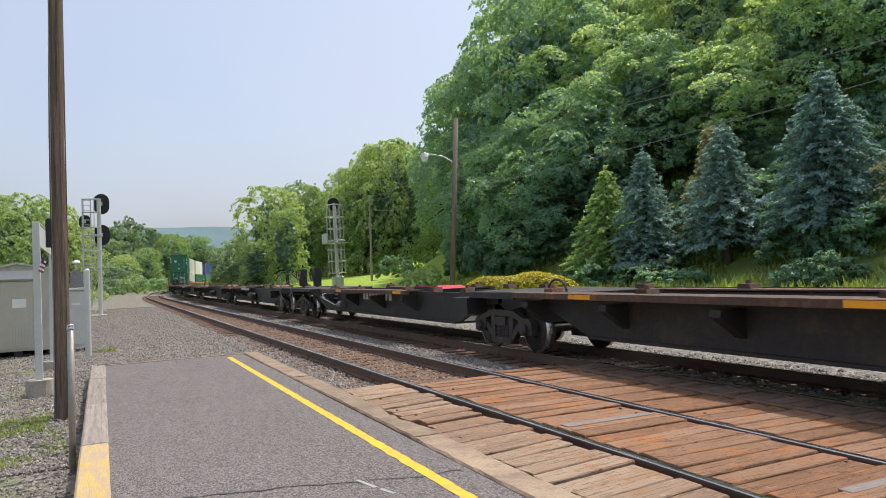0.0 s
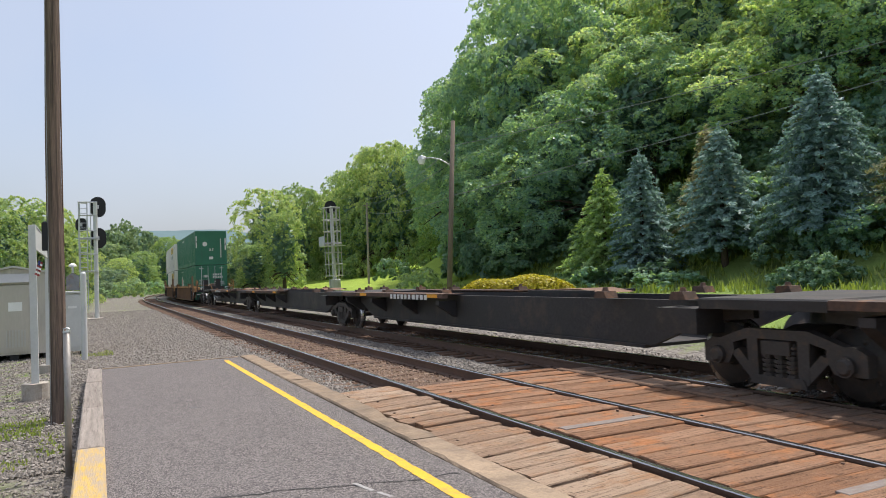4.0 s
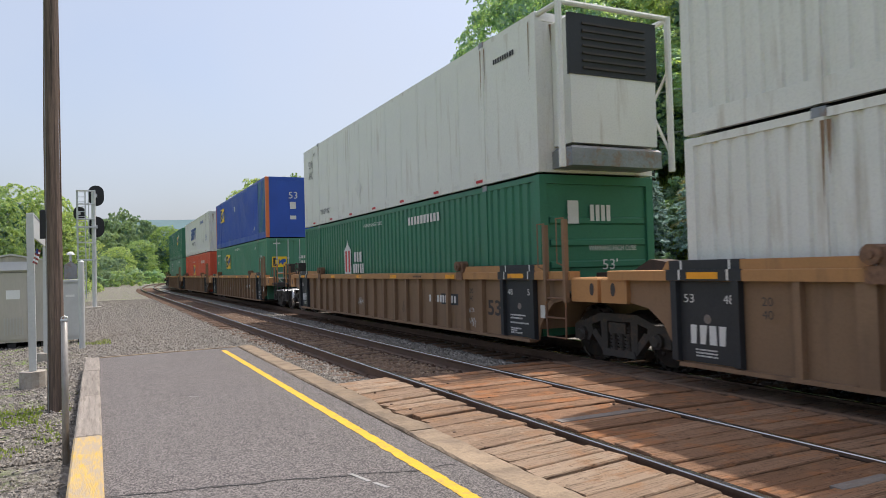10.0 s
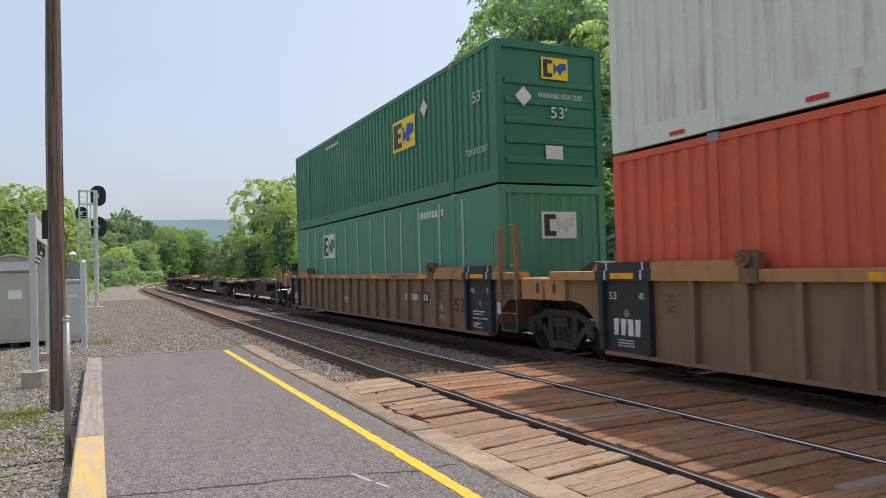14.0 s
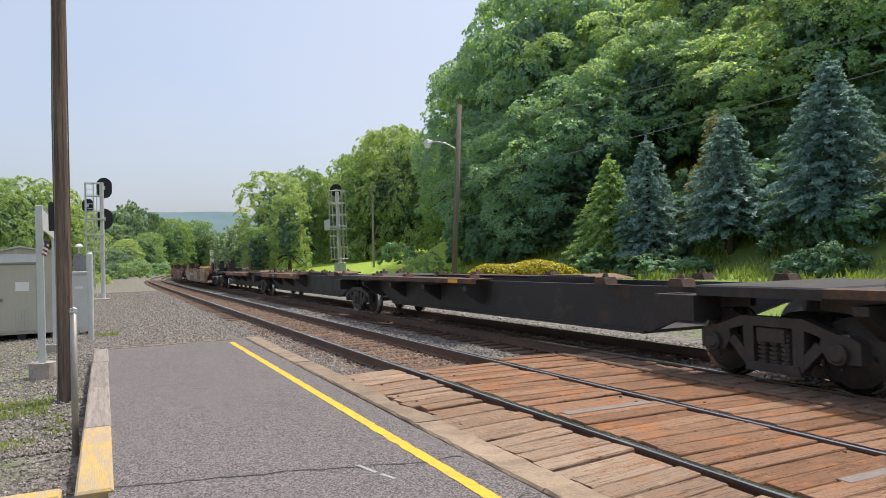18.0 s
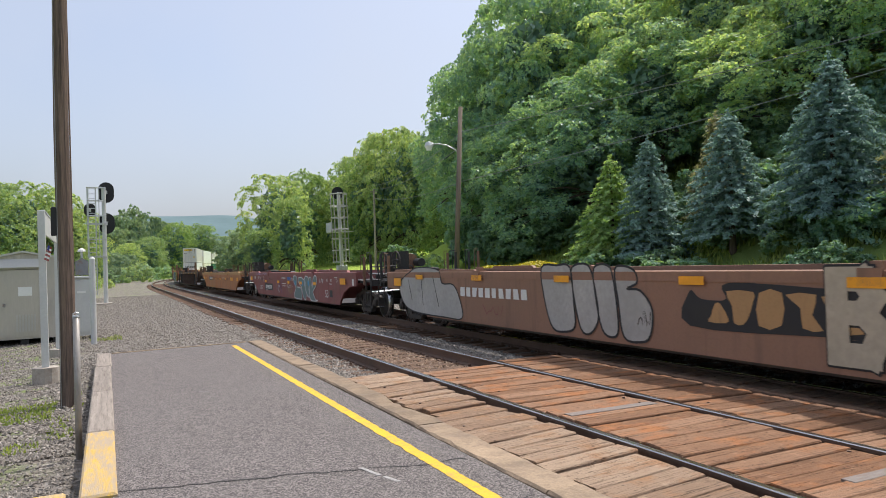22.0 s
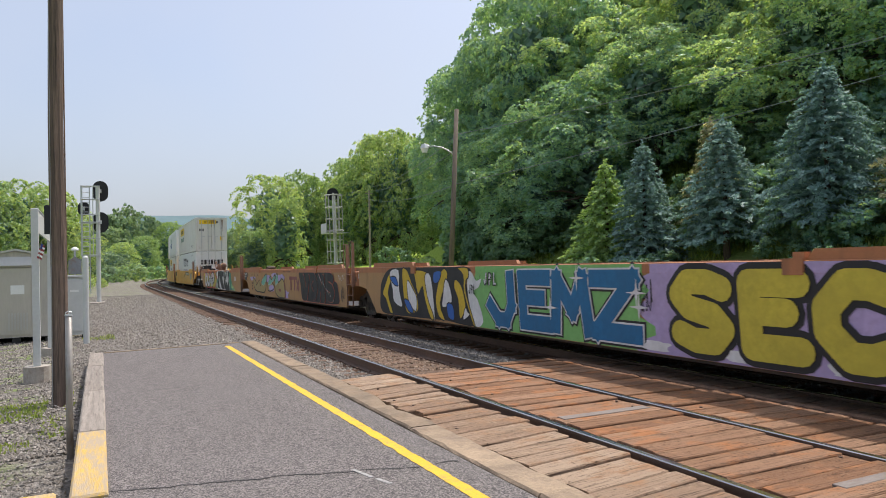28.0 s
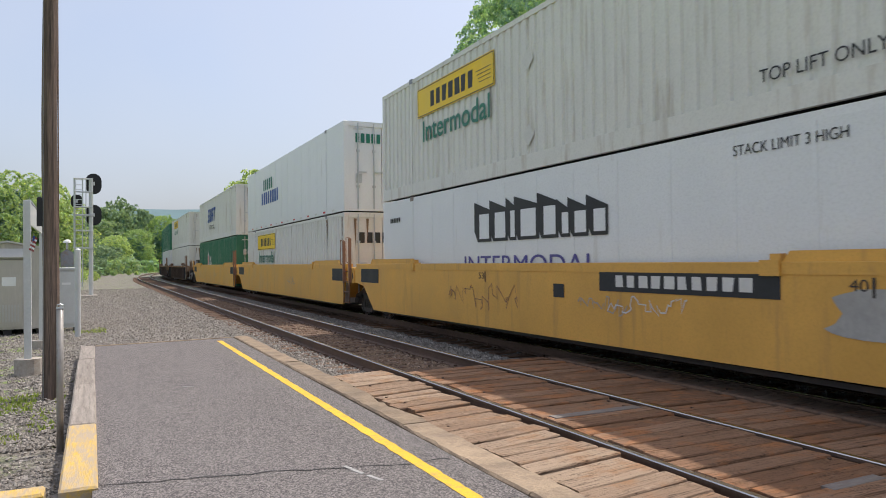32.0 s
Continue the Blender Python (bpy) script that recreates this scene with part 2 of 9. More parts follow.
WOOD_RED = plank_material("weathered_red_plank", (0.215, 0.115, 0.065), (0.31, 0.185, 0.115), (0.37, 0.155, 0.062))
WOOD_GREY = plank_material("weathered_grey_plank", (0.25, 0.165, 0.11), (0.37, 0.27, 0.19), (0.31, 0.175, 0.095))
WOOD_POLE = surface("pole_wood", (0.21, 0.15, 0.118), 0.9, 0, 0.45, 1.6, 16, (9, 9, 0.3), (0.045, 0.036, 0.031), 0.6, 1.0)
WOOD_DULL = plank_material("dull_worn_plank", (0.17, 0.115, 0.085), (0.25, 0.18, 0.135), (0.26, 0.14, 0.08))
TIMBER = surface("kerb_timber", (0.37, 0.32, 0.275), 0.92, 0, 0.3, 2.0, 26, (9, 0.5, 9), (0.17, 0.14, 0.12), 0.5, 1.0, 0.12)
PIPE = surface("dull_worn_pipe", (0.32, 0.30, 0.28), 0.5, 0.35, 0.2, 5, 30, (1, 1, 0.3), (0.16, 0.12, 0.09), 0.4, 0.2)
TIMBER_YELLOW = surface("worn_yellow_timber", (0.66, 0.42, 0.06), 0.8, 0, 0.18, 2.5, 22, (5, 0.8, 5), (0.38, 0.31, 0.24), 1.15, 0.8)
KERB = surface("kerb_concrete", (0.33, 0.245, 0.165), 0.9, 0, 0.28, 2.2, 40, (1, 1, 1), (0.17, 0.125, 0.09), 0.55, 0.8, 0.2)
YELLOW_LINE = surface("yellow_line_paint", (0.74, 0.44, 0.03), 0.75, 0, 0.14, 6, 60, (1, 1, 1), (0.30, 0.22, 0.11), 0.42, 0.4)
WHITE_MARK = surface("worn_white_paint", (0.36, 0.35, 0.33), 0.8, 0, 0.1, 12, 60, (1, 1, 1), (0.2, 0.19, 0.18), 0.7, 0.2)
CRACK = surface("tar_crack", (0.03, 0.029, 0.028), 0.8)
RAIL_SIDE = surface("rusty_rail_side", (0.15, 0.095, 0.068), 0.75, 0.2, 0.3, 2, 30)
RAIL_TOP = surface("polished_rail_head", (0.55, 0.53, 0.5), 0.22, 1.0, 0.1, 3, 40, (20, 0.4, 1), None, 0, 0.05)
TIE = surface("sleeper_wood", (0.16, 0.095, 0.06), 0.9, 0, 0.3, 2, 20, (1, 7, 7), (0.07, 0.05, 0.04), 0.5, 0.6, 0.2)
GREY_PLANK = surface("grey_stained_plank", (0.23, 0.20, 0.18), 0.85, 0, 0.25, 2.5, 25, (2, 10, 10), (0.2, 0.13, 0.09), 0.5, 0.4)
STEEL_PLATE = surface("bare_steel_plate", (0.27, 0.28, 0.30), 0.5, 0.6, 0.2, 2.5, 25, (1, 1, 1), (0.25, 0.13, 0.07), 0.45, 0.2)
GALV = surface("galvanised_steel", (0.55, 0.56, 0.57), 0.45, 0.55, 0.12, 4, 30, (1, 1, 1), None, 0, 0.1)
GREY_PAINT = surface("pale_grey_paint", (0.56, 0.57, 0.56), 0.5, 0.0, 0.08, 2, 20)
ALU = surface("dull_aluminium", (0.50, 0.465, 0.405), 0.55, 0.25, 0.1, 0.8, 20, (1, 1, 0.2), (0.35, 0.33, 0.3), 0.35, 0.1)
ALU_LIGHT = surface("clean_aluminium", (0.50, 0.49, 0.46), 0.4, 0.4, 0.06, 1.0, 20)
BLACK = surface("black_signal_paint", (0.018, 0.018, 0.02), 0.55, 0, 0.2, 3, 20)
CONCRETE = surface("weathered_concrete", (0.40, 0.36, 0.31), 0.92, 0, 0.18, 3, 40, (1, 1, 1), (0.22, 0.17, 0.13), 0.45, 0.5)
GLASS_LAMP = surface("lamp_globe", (0.82, 0.83, 0.84), 0.2, 0, 0.05)
WIRE = surface("weathered_wire", (0.34, 0.34, 0.33), 0.6, 0.3)
RED = surface("red_cloth", (0.40, 0.09, 0.09), 0.8)
BLUE = surface("blue_cloth", (0.05, 0.07, 0.25), 0.8)
WHITE = surface("white_paint", (0.78, 0.78, 0.76), 0.6, 0, 0.06, 2, 25)
STONE_GREY = stone_material("grey_ballast", (0.12, 0.108, 0.095), (0.35, 0.31, 0.265), (0.50, 0.46, 0.41))
STONE_BROWN = stone_material("rusty_ballast", (0.20, 0.13, 0.085), (0.34, 0.235, 0.16), (0.42, 0.33, 0.26))
STONE_DARK = stone_material("oily_ballast", (0.10, 0.10, 0.10), (0.24, 0.235, 0.23), (0.36, 0.355, 0.35))
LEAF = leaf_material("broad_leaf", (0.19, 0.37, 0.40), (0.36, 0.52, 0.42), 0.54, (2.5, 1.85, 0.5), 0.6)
# Brighter leaf copy, mostly for trees of the bank's sunlit upper tiers.
LEAF_LIGHT = leaf_material("bright_leaf", (0.22, 0.38, 0.30), (0.38, 0.50, 0.34), 0.50, (2.3, 1.8, 0.55), 0.55)
# Darker leaf copy: the shade on the bank is put into its colour.
LEAF_DARK = leaf_material("leaf_darkened_for_shade", (0.145, 0.29, 0.33), (0.26, 0.41, 0.38), 0.50, (2.5, 2.0, 0.5), 0.6)
GROVE_LEAF = leaf_material("grove_leaf", (0.14, 0.26, 0.16), (0.30, 0.41, 0.22), 0.47, (2.05, 1.75, 0.6), 0.25)
GROVE_PALE = leaf_material("pale_grove_leaf", (0.20, 0.33, 0.21), (0.39, 0.48, 0.28), 0.47, (1.9, 1.68, 0.65), 0.25)
# Greyer, bluer leaf for the farthest trees: aerial haze mixed into the colour.
LEAF_FAR = leaf_material("haze_tinted_leaf", (0.16, 0.25, 0.20), (0.29, 0.37, 0.25), 0.4, (1.7, 1.6, 0.8), 0.25)
# Filler leaf for crown hearts: inner shade is put into this dark colour.
INNER_SHADE = leaf_material("inner_shade_leaf", (0.11, 0.20, 0.19), (0.17, 0.28, 0.24), 0.2, (2.0, 1.8, 0.6), 0.3)
LEAF_LOW = leaf_material("undergrowth_leaf", (0.12, 0.23, 0.18), (0.23, 0.35, 0.23), 0.35, (1.7, 1.6, 0.6), 0.3)
NEEDLE_BLUE = leaf_material("blue_spruce_needle", (0.15, 0.25, 0.25), (0.30, 0.42, 0.41), 0.36, (1.4, 1.4, 1.1), 0.15)
NEEDLE_GREEN = leaf_material("green_needle", (0.23, 0.34, 0.17), (0.44, 0.55, 0.25), 0.45, (1.6, 1.6, 0.7), 0.15)
NEEDLE_BROWN = leaf_material("browned_needle", (0.21, 0.24, 0.18), (0.40, 0.40, 0.27), 0.4, (1.5, 1.4, 0.8), 0.15)
HEDGE = leaf_material("golden_leaf", (0.34, 0.27, 0.015), (0.62, 0.52, 0.03), 0.25)
GRASSY = leaf_material("grass_blade", (0.13, 0.18, 0.055), (0.30, 0.35, 0.11), 0.35)
POLE_GREY = surface("grey_pole_wood", (0.21, 0.165, 0.13), 0.9, 0, 0.25, 1.0, 14, (7, 7, 0.35), (0.1, 0.08, 0.065), 0.4, 0.6)
BARK = surface("bark", (0.095, 0.07, 0.052), 0.95, 0, 0.3, 1.5, 14, (5, 5, 0.6), (0.04, 0.032, 0.026), 0.4, 0.8)
# Aerial haze over the ridge is put in as its own bluish glow.
RIDGE = emission("wooded_ridge_haze_glow", (0.165, 0.235, 0.25), 0.85)
CAST = surface("sooty_cast_steel", (0.055, 0.050, 0.046), 0.6, 0.2, 0.3, 4, 30, (1, 1, 1), (0.11, 0.075, 0.05), 0.4, 0.3)
WHEEL_TREAD = surface("worn_wheel_tread", (0.55, 0.54, 0.53), 0.28, 1.0, 0.1, 5, 40)
UNDER = surface("grimy_black_frame", (0.035, 0.033, 0.033), 0.65, 0.05, 0.35, 1.0, 20, (1, 1, 1), (0.075, 0.055, 0.042), 0.4, 0.2)
RUST_DECK = surface("rusty_brown_deck", (0.205, 0.115, 0.072), 0.8, 0, 0.4, 1.3, 20, (1, 1, 1), (0.33, 0.15, 0.045), 0.3, 0.3)
OVERPAINT = surface("olive_overpaint", (0.135, 0.12, 0.082), 0.75, 0, 0.35, 1.4, 18, (1, 1, 1), (0.06, 0.052, 0.043), 0.5, 0.2)
RUST_ORANGE = surface("orange_rust", (0.36, 0.16, 0.055), 0.8, 0, 0.4, 1.6, 22, (1, 1, 1), (0.13, 0.07, 0.045), 0.5, 0.3)
RUST_DARK = surface("dark_rusty_deck", (0.10, 0.062, 0.045), 0.8, 0, 0.4, 1.3, 20, (1, 1, 1), (0.24, 0.11, 0.05), 0.4, 0.3)
AMBER = surface("amber_reflective_patch", (0.85, 0.36, 0.015), 0.5, 0, 0.1, 2, 20, (1, 1, 1), (0.25, 0.13, 0.06), 0.3, 0.1)

# ---- building helpers ----
class Shape:
    """Collects vertices and faces of one mesh."""

    def __init__(self):
        self.v, self.f, self.k = [], [], []

    def add(self, verts, faces, slot=0):
        n = len(self.v)
        self.v.extend(verts)
        self.f.extend([tuple(n + i for i in f) for f in faces])
        self.k.extend([slot] * len(faces))
        return self

    def box(self, x0, x1, y0, y1, z0, z1, slot=0):
        return self.add([(x, y, z) for z in (z0, z1) for y in (y0, y1) for x in (x0, x1)],
                        [(0, 2, 3, 1), (4, 5, 7, 6), (0, 1, 5, 4), (2, 6, 7, 3), (0, 4, 6, 2), (1, 3, 7, 5)], slot)

    def slab(self, x0, x1, y0, y1, z0, z1, c=0.01, slot=0):
        """A box with its upper edges worn off."""
        v = [(x, y, z0) for y in (y0, y1) for x in (x0, x1)] + [(x, y, z1 - c) for y in (y0, y1) for x in (x0, x1)]
        v += [(x, y, z1) for y in (y0 + c, y1 - c) for x in (x0 + c, x1 - c)]
        f = [(0, 2, 3, 1)]
        for a in (0, 4):
            f += [(a, a + 1, a + 5, a + 4), (a + 1, a + 3, a + 7, a + 5), (a + 3, a + 2, a + 6, a + 7), (a + 2, a, a + 4, a + 6)]
        f.append((8, 9, 11, 10))
        return self.add(v, f, slot)

    def prism(self, outline, a, b, axis="x", slot=0):
        """An outline of two coordinates drawn out along the third axis."""
        n = len(outline)
        put = {"x": lambda p, q, w: (w, p, q), "y": lambda p, q, w: (p, w, q), "z": lambda p, q, w: (p, q, w)}[axis]
        v = [put(p, q, a) for p, q in outline] + [put(p, q, b) for p, q in outline]
        f = [tuple(range(n)), tuple(range(2 * n - 1, n - 1, -1))] + [(i, (i + 1) % n, n + (i + 1) % n, n + i) for i in range(n)]
        return self.add(v, f, slot)

    def tube(self, p, q, r0, r1=None, n=8, caps=True, slot=0):
        p, q = Vector(p), Vector(q)
        r1 = r0 if r1 is None else r1
        d = (q - p).normalized()
        a = d.orthogonal().normalized()
        b = d.cross(a)
        v = []
        for c, r in ((p, r0), (q, r1)):
            v += [tuple(c + (a * math.cos(t) + b * math.sin(t)) * r) for t in (2 * math.pi * i / n for i in range(n))]
        f = [(i, (i + 1) % n, n + (i + 1) % n, n + i) for i in range(n)]
        if caps:
            f += [tuple(range(n - 1, -1, -1)), tuple(range(n, 2 * n))]
        return self.add(v, f, slot)

    def pipe(self, pts, r, n=6, slot=0):
        """One connected bent tube."""
        pts = [Vector(p) for p in pts]
        pts = [p for i, p in enumerate(pts) if i == 0 or (p - pts[i - 1]).length > 1e-6]
        m = len(pts)
        v, a = [], None
        for i, p in enumerate(pts):
            ahead = (pts[min(i + 1, m - 1)] - p).normalized()
            back = (p - pts[max(i - 1, 0)]).normalized()
            t = ahead + back
            t = t.normalized() if t.length > 0.05 else (ahead if ahead.length > 0.5 else back)
            a = t.orthogonal().normalized() if a is None else a - t * a.dot(t)
            a = a.normalized() if a.length > 0.05 else t.orthogonal().normalized()
            b = t.cross(a)
            v += [tuple(p + (a * math.cos(w) + b * math.sin(w)) * r) for w in (2 * math.pi * j / n for j in range(n))]
        f = [(i * n + j, i * n + (j + 1) % n, (i + 1) * n + (j + 1) % n, (i + 1) * n + j) for i in range(m - 1) for j in range(n)]
        f += [tuple(range(n - 1, -1, -1)), tuple(range((m - 1) * n, m * n))]
        return self.add(v, f, slot)

    def ring(self, c, axis, radius, r, seg=16, n=6):
        c, axis = Vector(c), Vector(axis).normalized()
        a = axis.orthogonal().normalized()
        b = axis.cross(a)
        pts = [c + (a * math.cos(t) + b * math.sin(t)) * radius for t in (2 * math.pi * i / seg for i in range(seg + 1))]
        return self.pipe(pts, r, n)

    def mesh(self, name, mats):
        me = bpy.data.meshes.new(name)
        me.from_pydata(self.v, [], self.f)
        for m in mats if isinstance(mats, (list, tuple)) else [mats]:
            me.materials.append(m)
        if any(self.k):
            me.polygons.foreach_set("material_index", self.k)
        me.update()
        return me


def part(name, shape, mats, parent=None, label="", at=None, smooth=False):
    me = shape if isinstance(shape, bpy.types.Mesh) else shape.mesh(name, mats)
    if smooth:
        me.polygons.foreach_set("use_smooth", [True] * len(me.polygons))
    ob = new(name, me)
    if parent:
        ob.parent = parent
    if at is not None:
        ob.matrix_basis = at
    if label:
        ob["label"] = label
    return ob


def thing(name, label, category, at=None, group="", kind=""):
    ob = new(name)
    ob.empty_display_size = 0.3
    if at is not None:
        ob.matrix_basis = at
    return tagged(ob, label, category, group, kind)


MESH = {}


def stock(key, make, mat, smooth=False):
    if key not in MESH:
        me = make().mesh(key.split("|")[0], mat)
        if smooth:
            me.polygons.foreach_set("use_smooth", [True] * len(me.polygons))
        MESH[key] = me
    return MESH[key]


def ribbon(x, pts, thick, shut):
    """One connected painted band along a line."""
    pts = [Vector(p) for p in pts]
    n = len(pts)
    v = []
    for i, p in enumerate(pts):
        a = pts[i - 1] if shut or i else p
        b = pts[(i + 1) % n] if shut or i < n - 1 else p
        e, f = (p - a), (b - p)
        t = (e.normalized() if e.length > 1e-6 else Vector((0, 0))) + (f.normalized() if f.length > 1e-6 else Vector((0, 0)))
        t = t.normalized() if t.length > 0.2 else (e if e.length > 1e-6 else f).normalized()
        d = Vector((t.y, -t.x)) * (thick / 2)
        v += [(x, p.x + d.x, p.y + d.y), (x, p.x - d.x, p.y - d.y)]
    m = n if shut else n - 1
    return Shape().add(v, [(2 * i, 2 * i + 1, 2 * ((i + 1) % n) + 1, 2 * ((i + 1) % n)) for i in range(m)])


def letters(text, width, height, fat=0.0, slant=0.0):
    """Flat lettering from the built-in font, scaled to width and height; x to the right, y up."""
    cu = bpy.data.curves.new("lettering", "FONT")
    cu.body, cu.fill_mode, cu.offset, cu.resolution_u, cu.shear = text, "FRONT", fat, 6, slant
    ob = bpy.data.objects.new("lettering", cu)
    me = bpy.data.meshes.new_from_object(ob)
    bpy.data.objects.remove(ob)
    bpy.data.curves.remove(cu)
    co = np.array([v.co[:] for v in me.vertices]).reshape(-1, 3)
    lo, hi = co.min(0), co.max(0)
    out = (co[:, :2] - lo[:2]) / np.maximum(hi - lo, 1e-6)[:2] * (width, height)
    faces = [tuple(p.vertices) for p in me.polygons]
    bpy.data.meshes.remove(me)
    return out, faces


def on_side(name, text, parent, x, y, z, width, height, mat, fat=0.0, slant=0.0, label=""):
    """Lettering on the side that faces the platform; y is where it begins, it runs towards the front."""
    co, faces = letters(text, width, height, fat, slant)
    return part(name, Shape().add([(x, y - a, z + b) for a, b in co], faces), mat, parent, label)


def on_front(name, text, parent, y, x, z, width, height, mat, fat=0.0, label=""):
    """Lettering on the end that faces the front; x is where it begins."""
    co, faces = letters(text, width, height, fat)
    return part(name, Shape().add([(x + a, y, z + b) for a, b in co], faces), mat, parent, label)


def patch_side(name, parent, x, y0, y1, z0, z1, mat, label="", skew=0.0):
    return part(name, Shape().add([(x, y1, z0), (x, y0, z0), (x, y0 - skew, z1), (x, y1 - skew, z1)], [(0, 1, 2, 3)]), mat, parent, label)


def patch_front(name, parent, y, x0, x1, z0, z1, mat, label=""):
    return part(name, Shape().add([(x0, y, z0), (x1, y, z0), (x1, y, z1), (x0, y, z1)], [(0, 1, 2, 3)]), mat, parent, label)


def bars_side(name, parent, x, y, z, width, height, n, mat):
    """A line of writing that cannot be made out: a row of bars."""
    s = Shape()
    rnd = random.Random(int(abs(y * 97 + z * 31)))
    w = width / n
    for i in range(n):
        a = y - i * w
        s.add([(x, a, z), (x, a - w * rnd.uniform(0.55, 0.8), z), (x, a - w * rnd.uniform(0.55, 0.8), z + height), (x, a, z + height)], [(0, 1, 2, 3)])
    return tagged(part(name, s, mat, parent), kind="stuff")


# ---- the line: straight past the platform, then a wide bend to the right ----
TRACK_1, TRACK_2, BEND_FROM, BEND_R = 4.80, 8.32, 78.0, 470.0


def on_line(s, off=0.0):
    """A point on the second track's middle line, s metres along it, off metres to its right."""
    if s <= BEND_FROM:
        return Vector((TRACK_2 + off, s, 0))
    a = (s - BEND_FROM) / BEND_R
    r = BEND_R - off
    return Vector((TRACK_2 + BEND_R - r * math.cos(a), BEND_FROM + r * math.sin(a), 0))


def beside(x, y):
    """How far right of the second track's middle line a place lies."""
    if y <= BEND_FROM:
        return x - TRACK_2
    return BEND_R - math.hypot(x - TRACK_2 - BEND_R, y - BEND_FROM)


def height(x, y):
    d = beside(x, y)
    if d < 2.0:
        return -0.22 if d > -9 else -0.22 - 0.12 * min(1, (-9 - d) / 6)
    z = -0.22 - 0.3 * min(1, (d - 2.0) / 1.5) if d < 3.5 else -0.52 + 0.95 * min(1, (d - 3.5) / 6.0)
    foot = 14.0 + max(0.0, min(34.0, (y - 56) * 0.75))
    if d > 9.5:
        z += 0.10 * min(d - 9.5, foot - 9.5)
    if d > foot:
        k = d - foot
        z += 0.62 * k if k < 26 else 16.1 + 0.25 * min(k - 26, 60)
    if d > 10:
        z += 0.35 * noise.noise((x * 0.13, y * 0.13, 0)) * min(1, (d - 10) / 6)
    if y > 140:
        z = z * max(0.25, 1 - (y - 140) / 200)
    return z

# ---- ground and line ----
def lines(stops):
    out = []
    for a, b, n in stops:
        out += [a + (b - a) * i / n for i in range(n)]
    return out + [stops[-1][1]]


def build_ground():
    xs = lines([(-3500, -300, 6), (-300, -30, 12), (-30, -4, 13), (-4, 30, 34), (30, 90, 40), (90, 400, 30), (400, 3500, 8)])
    ys = lines([(-800, -60, 8), (-60, 0, 20), (0, 110, 110), (110, 260, 60), (260, 700, 22), (700, 4500, 10)])
    nx = len(xs)
    verts = [(x, y, height(x, y)) for y in ys for x in xs]
    faces = [(j * nx + i, j * nx + i + 1, (j + 1) * nx + i + 1, (j + 1) * nx + i) for j in range(len(ys) - 1) for i in range(nx - 1)]
    g = part("ground", Shape().add(verts, faces), GROUND, smooth=True)
    tagged(g, "gravel beside the line, lawn and wooded bank beyond", "ground", kind="structure")


build_ground()


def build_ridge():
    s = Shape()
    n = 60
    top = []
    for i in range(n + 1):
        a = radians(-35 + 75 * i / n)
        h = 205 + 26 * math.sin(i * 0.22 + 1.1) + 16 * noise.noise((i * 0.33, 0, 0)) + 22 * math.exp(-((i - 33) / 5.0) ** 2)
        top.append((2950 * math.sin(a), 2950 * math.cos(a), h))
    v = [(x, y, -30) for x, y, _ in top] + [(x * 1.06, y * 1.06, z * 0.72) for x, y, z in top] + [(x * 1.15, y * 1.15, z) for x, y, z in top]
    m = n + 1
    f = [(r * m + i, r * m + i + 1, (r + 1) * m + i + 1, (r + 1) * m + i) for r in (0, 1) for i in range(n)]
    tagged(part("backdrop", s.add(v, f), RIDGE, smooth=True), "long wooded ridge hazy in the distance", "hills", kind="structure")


build_ridge()


def build_track(name, off, tie_range):
    t = thing(name, "steel rails spiked to dark wooden sleepers in stone ballast", "railway track", kind="structure")
    prof = [(-0.075, -0.18), (0.075, -0.18), (0.075, -0.165), (0.012, -0.145), (0.012, -0.045), (0.036, -0.035), (0.036, -0.008), (0.028, 0.0), (-0.028, 0.0), (-0.036, -0.008), (-0.036, -0.035), (-0.012, -0.045), (-0.012, -0.145), (-0.075, -0.165)]
    stops = [-60.0, 0.0, 40.0, 78.0] + [78 + 6 * i for i in range(1, 45)]
    for gauge in (-0.7525, 0.7525):
        s = Shape()
        n = len(prof)
        for st in stops:
            s.v += [tuple(on_line(st, off + gauge + a) + Vector((0, 0, b))) for a, b in prof]
        for i in range(len(stops) - 1):
            for j in range(n):
                k = (j + 1) % n
                s.f.append((i * n + j, i * n + k, (i + 1) * n + k, (i + 1) * n + j))
                s.k.append(1 if j in (6, 7, 8) else 0)
        part("rail", s, [RAIL_SIDE, RAIL_TOP], t, "rusty steel rail with a bright worn head")
    tie = Shape().slab(-1.3, 1.3, -0.115, 0.115, -0.34, -0.185, 0.012).mesh("sleeper", TIE)
    plate = Shape()
    for gx in (-0.7525, 0.7525):
        plate.box(gx - 0.17, gx + 0.17, -0.09, 0.09, -0.186, -0.172)
        for dx in (-0.11, 0.11):
            plate.box(gx + dx - 0.02, gx + dx + 0.02, -0.06, -0.02, -0.173, -0.14)
    plate = plate.mesh("tie_plate", RAIL_SIDE)
    rnd = random.Random(5)
    s0, s1 = tie_range
    k = 0
    st = s0
    while st < s1:
        p, q = on_line(st, off), on_line(st + 0.1, off)
        a = -math.degrees(math.atan2((q - p).x, (q - p).y))
        o = part("sleeper", tie, None, t, at=pose(p.x + rnd.uniform(-0.07, 0.07), p.y, rnd.uniform(-0.008, 0.006), 0, 0, a + rnd.uniform(-1.5, 1.5)))
        if st < 40:
            part("tie_plate", plate, None, o)
        st += 0.52 + rnd.uniform(-0.02, 0.02)
        k += 1


build_track("track_1", TRACK_1 - TRACK_2, (10.4, 110))
build_track("track_2", 0.0, (0.8, 105))


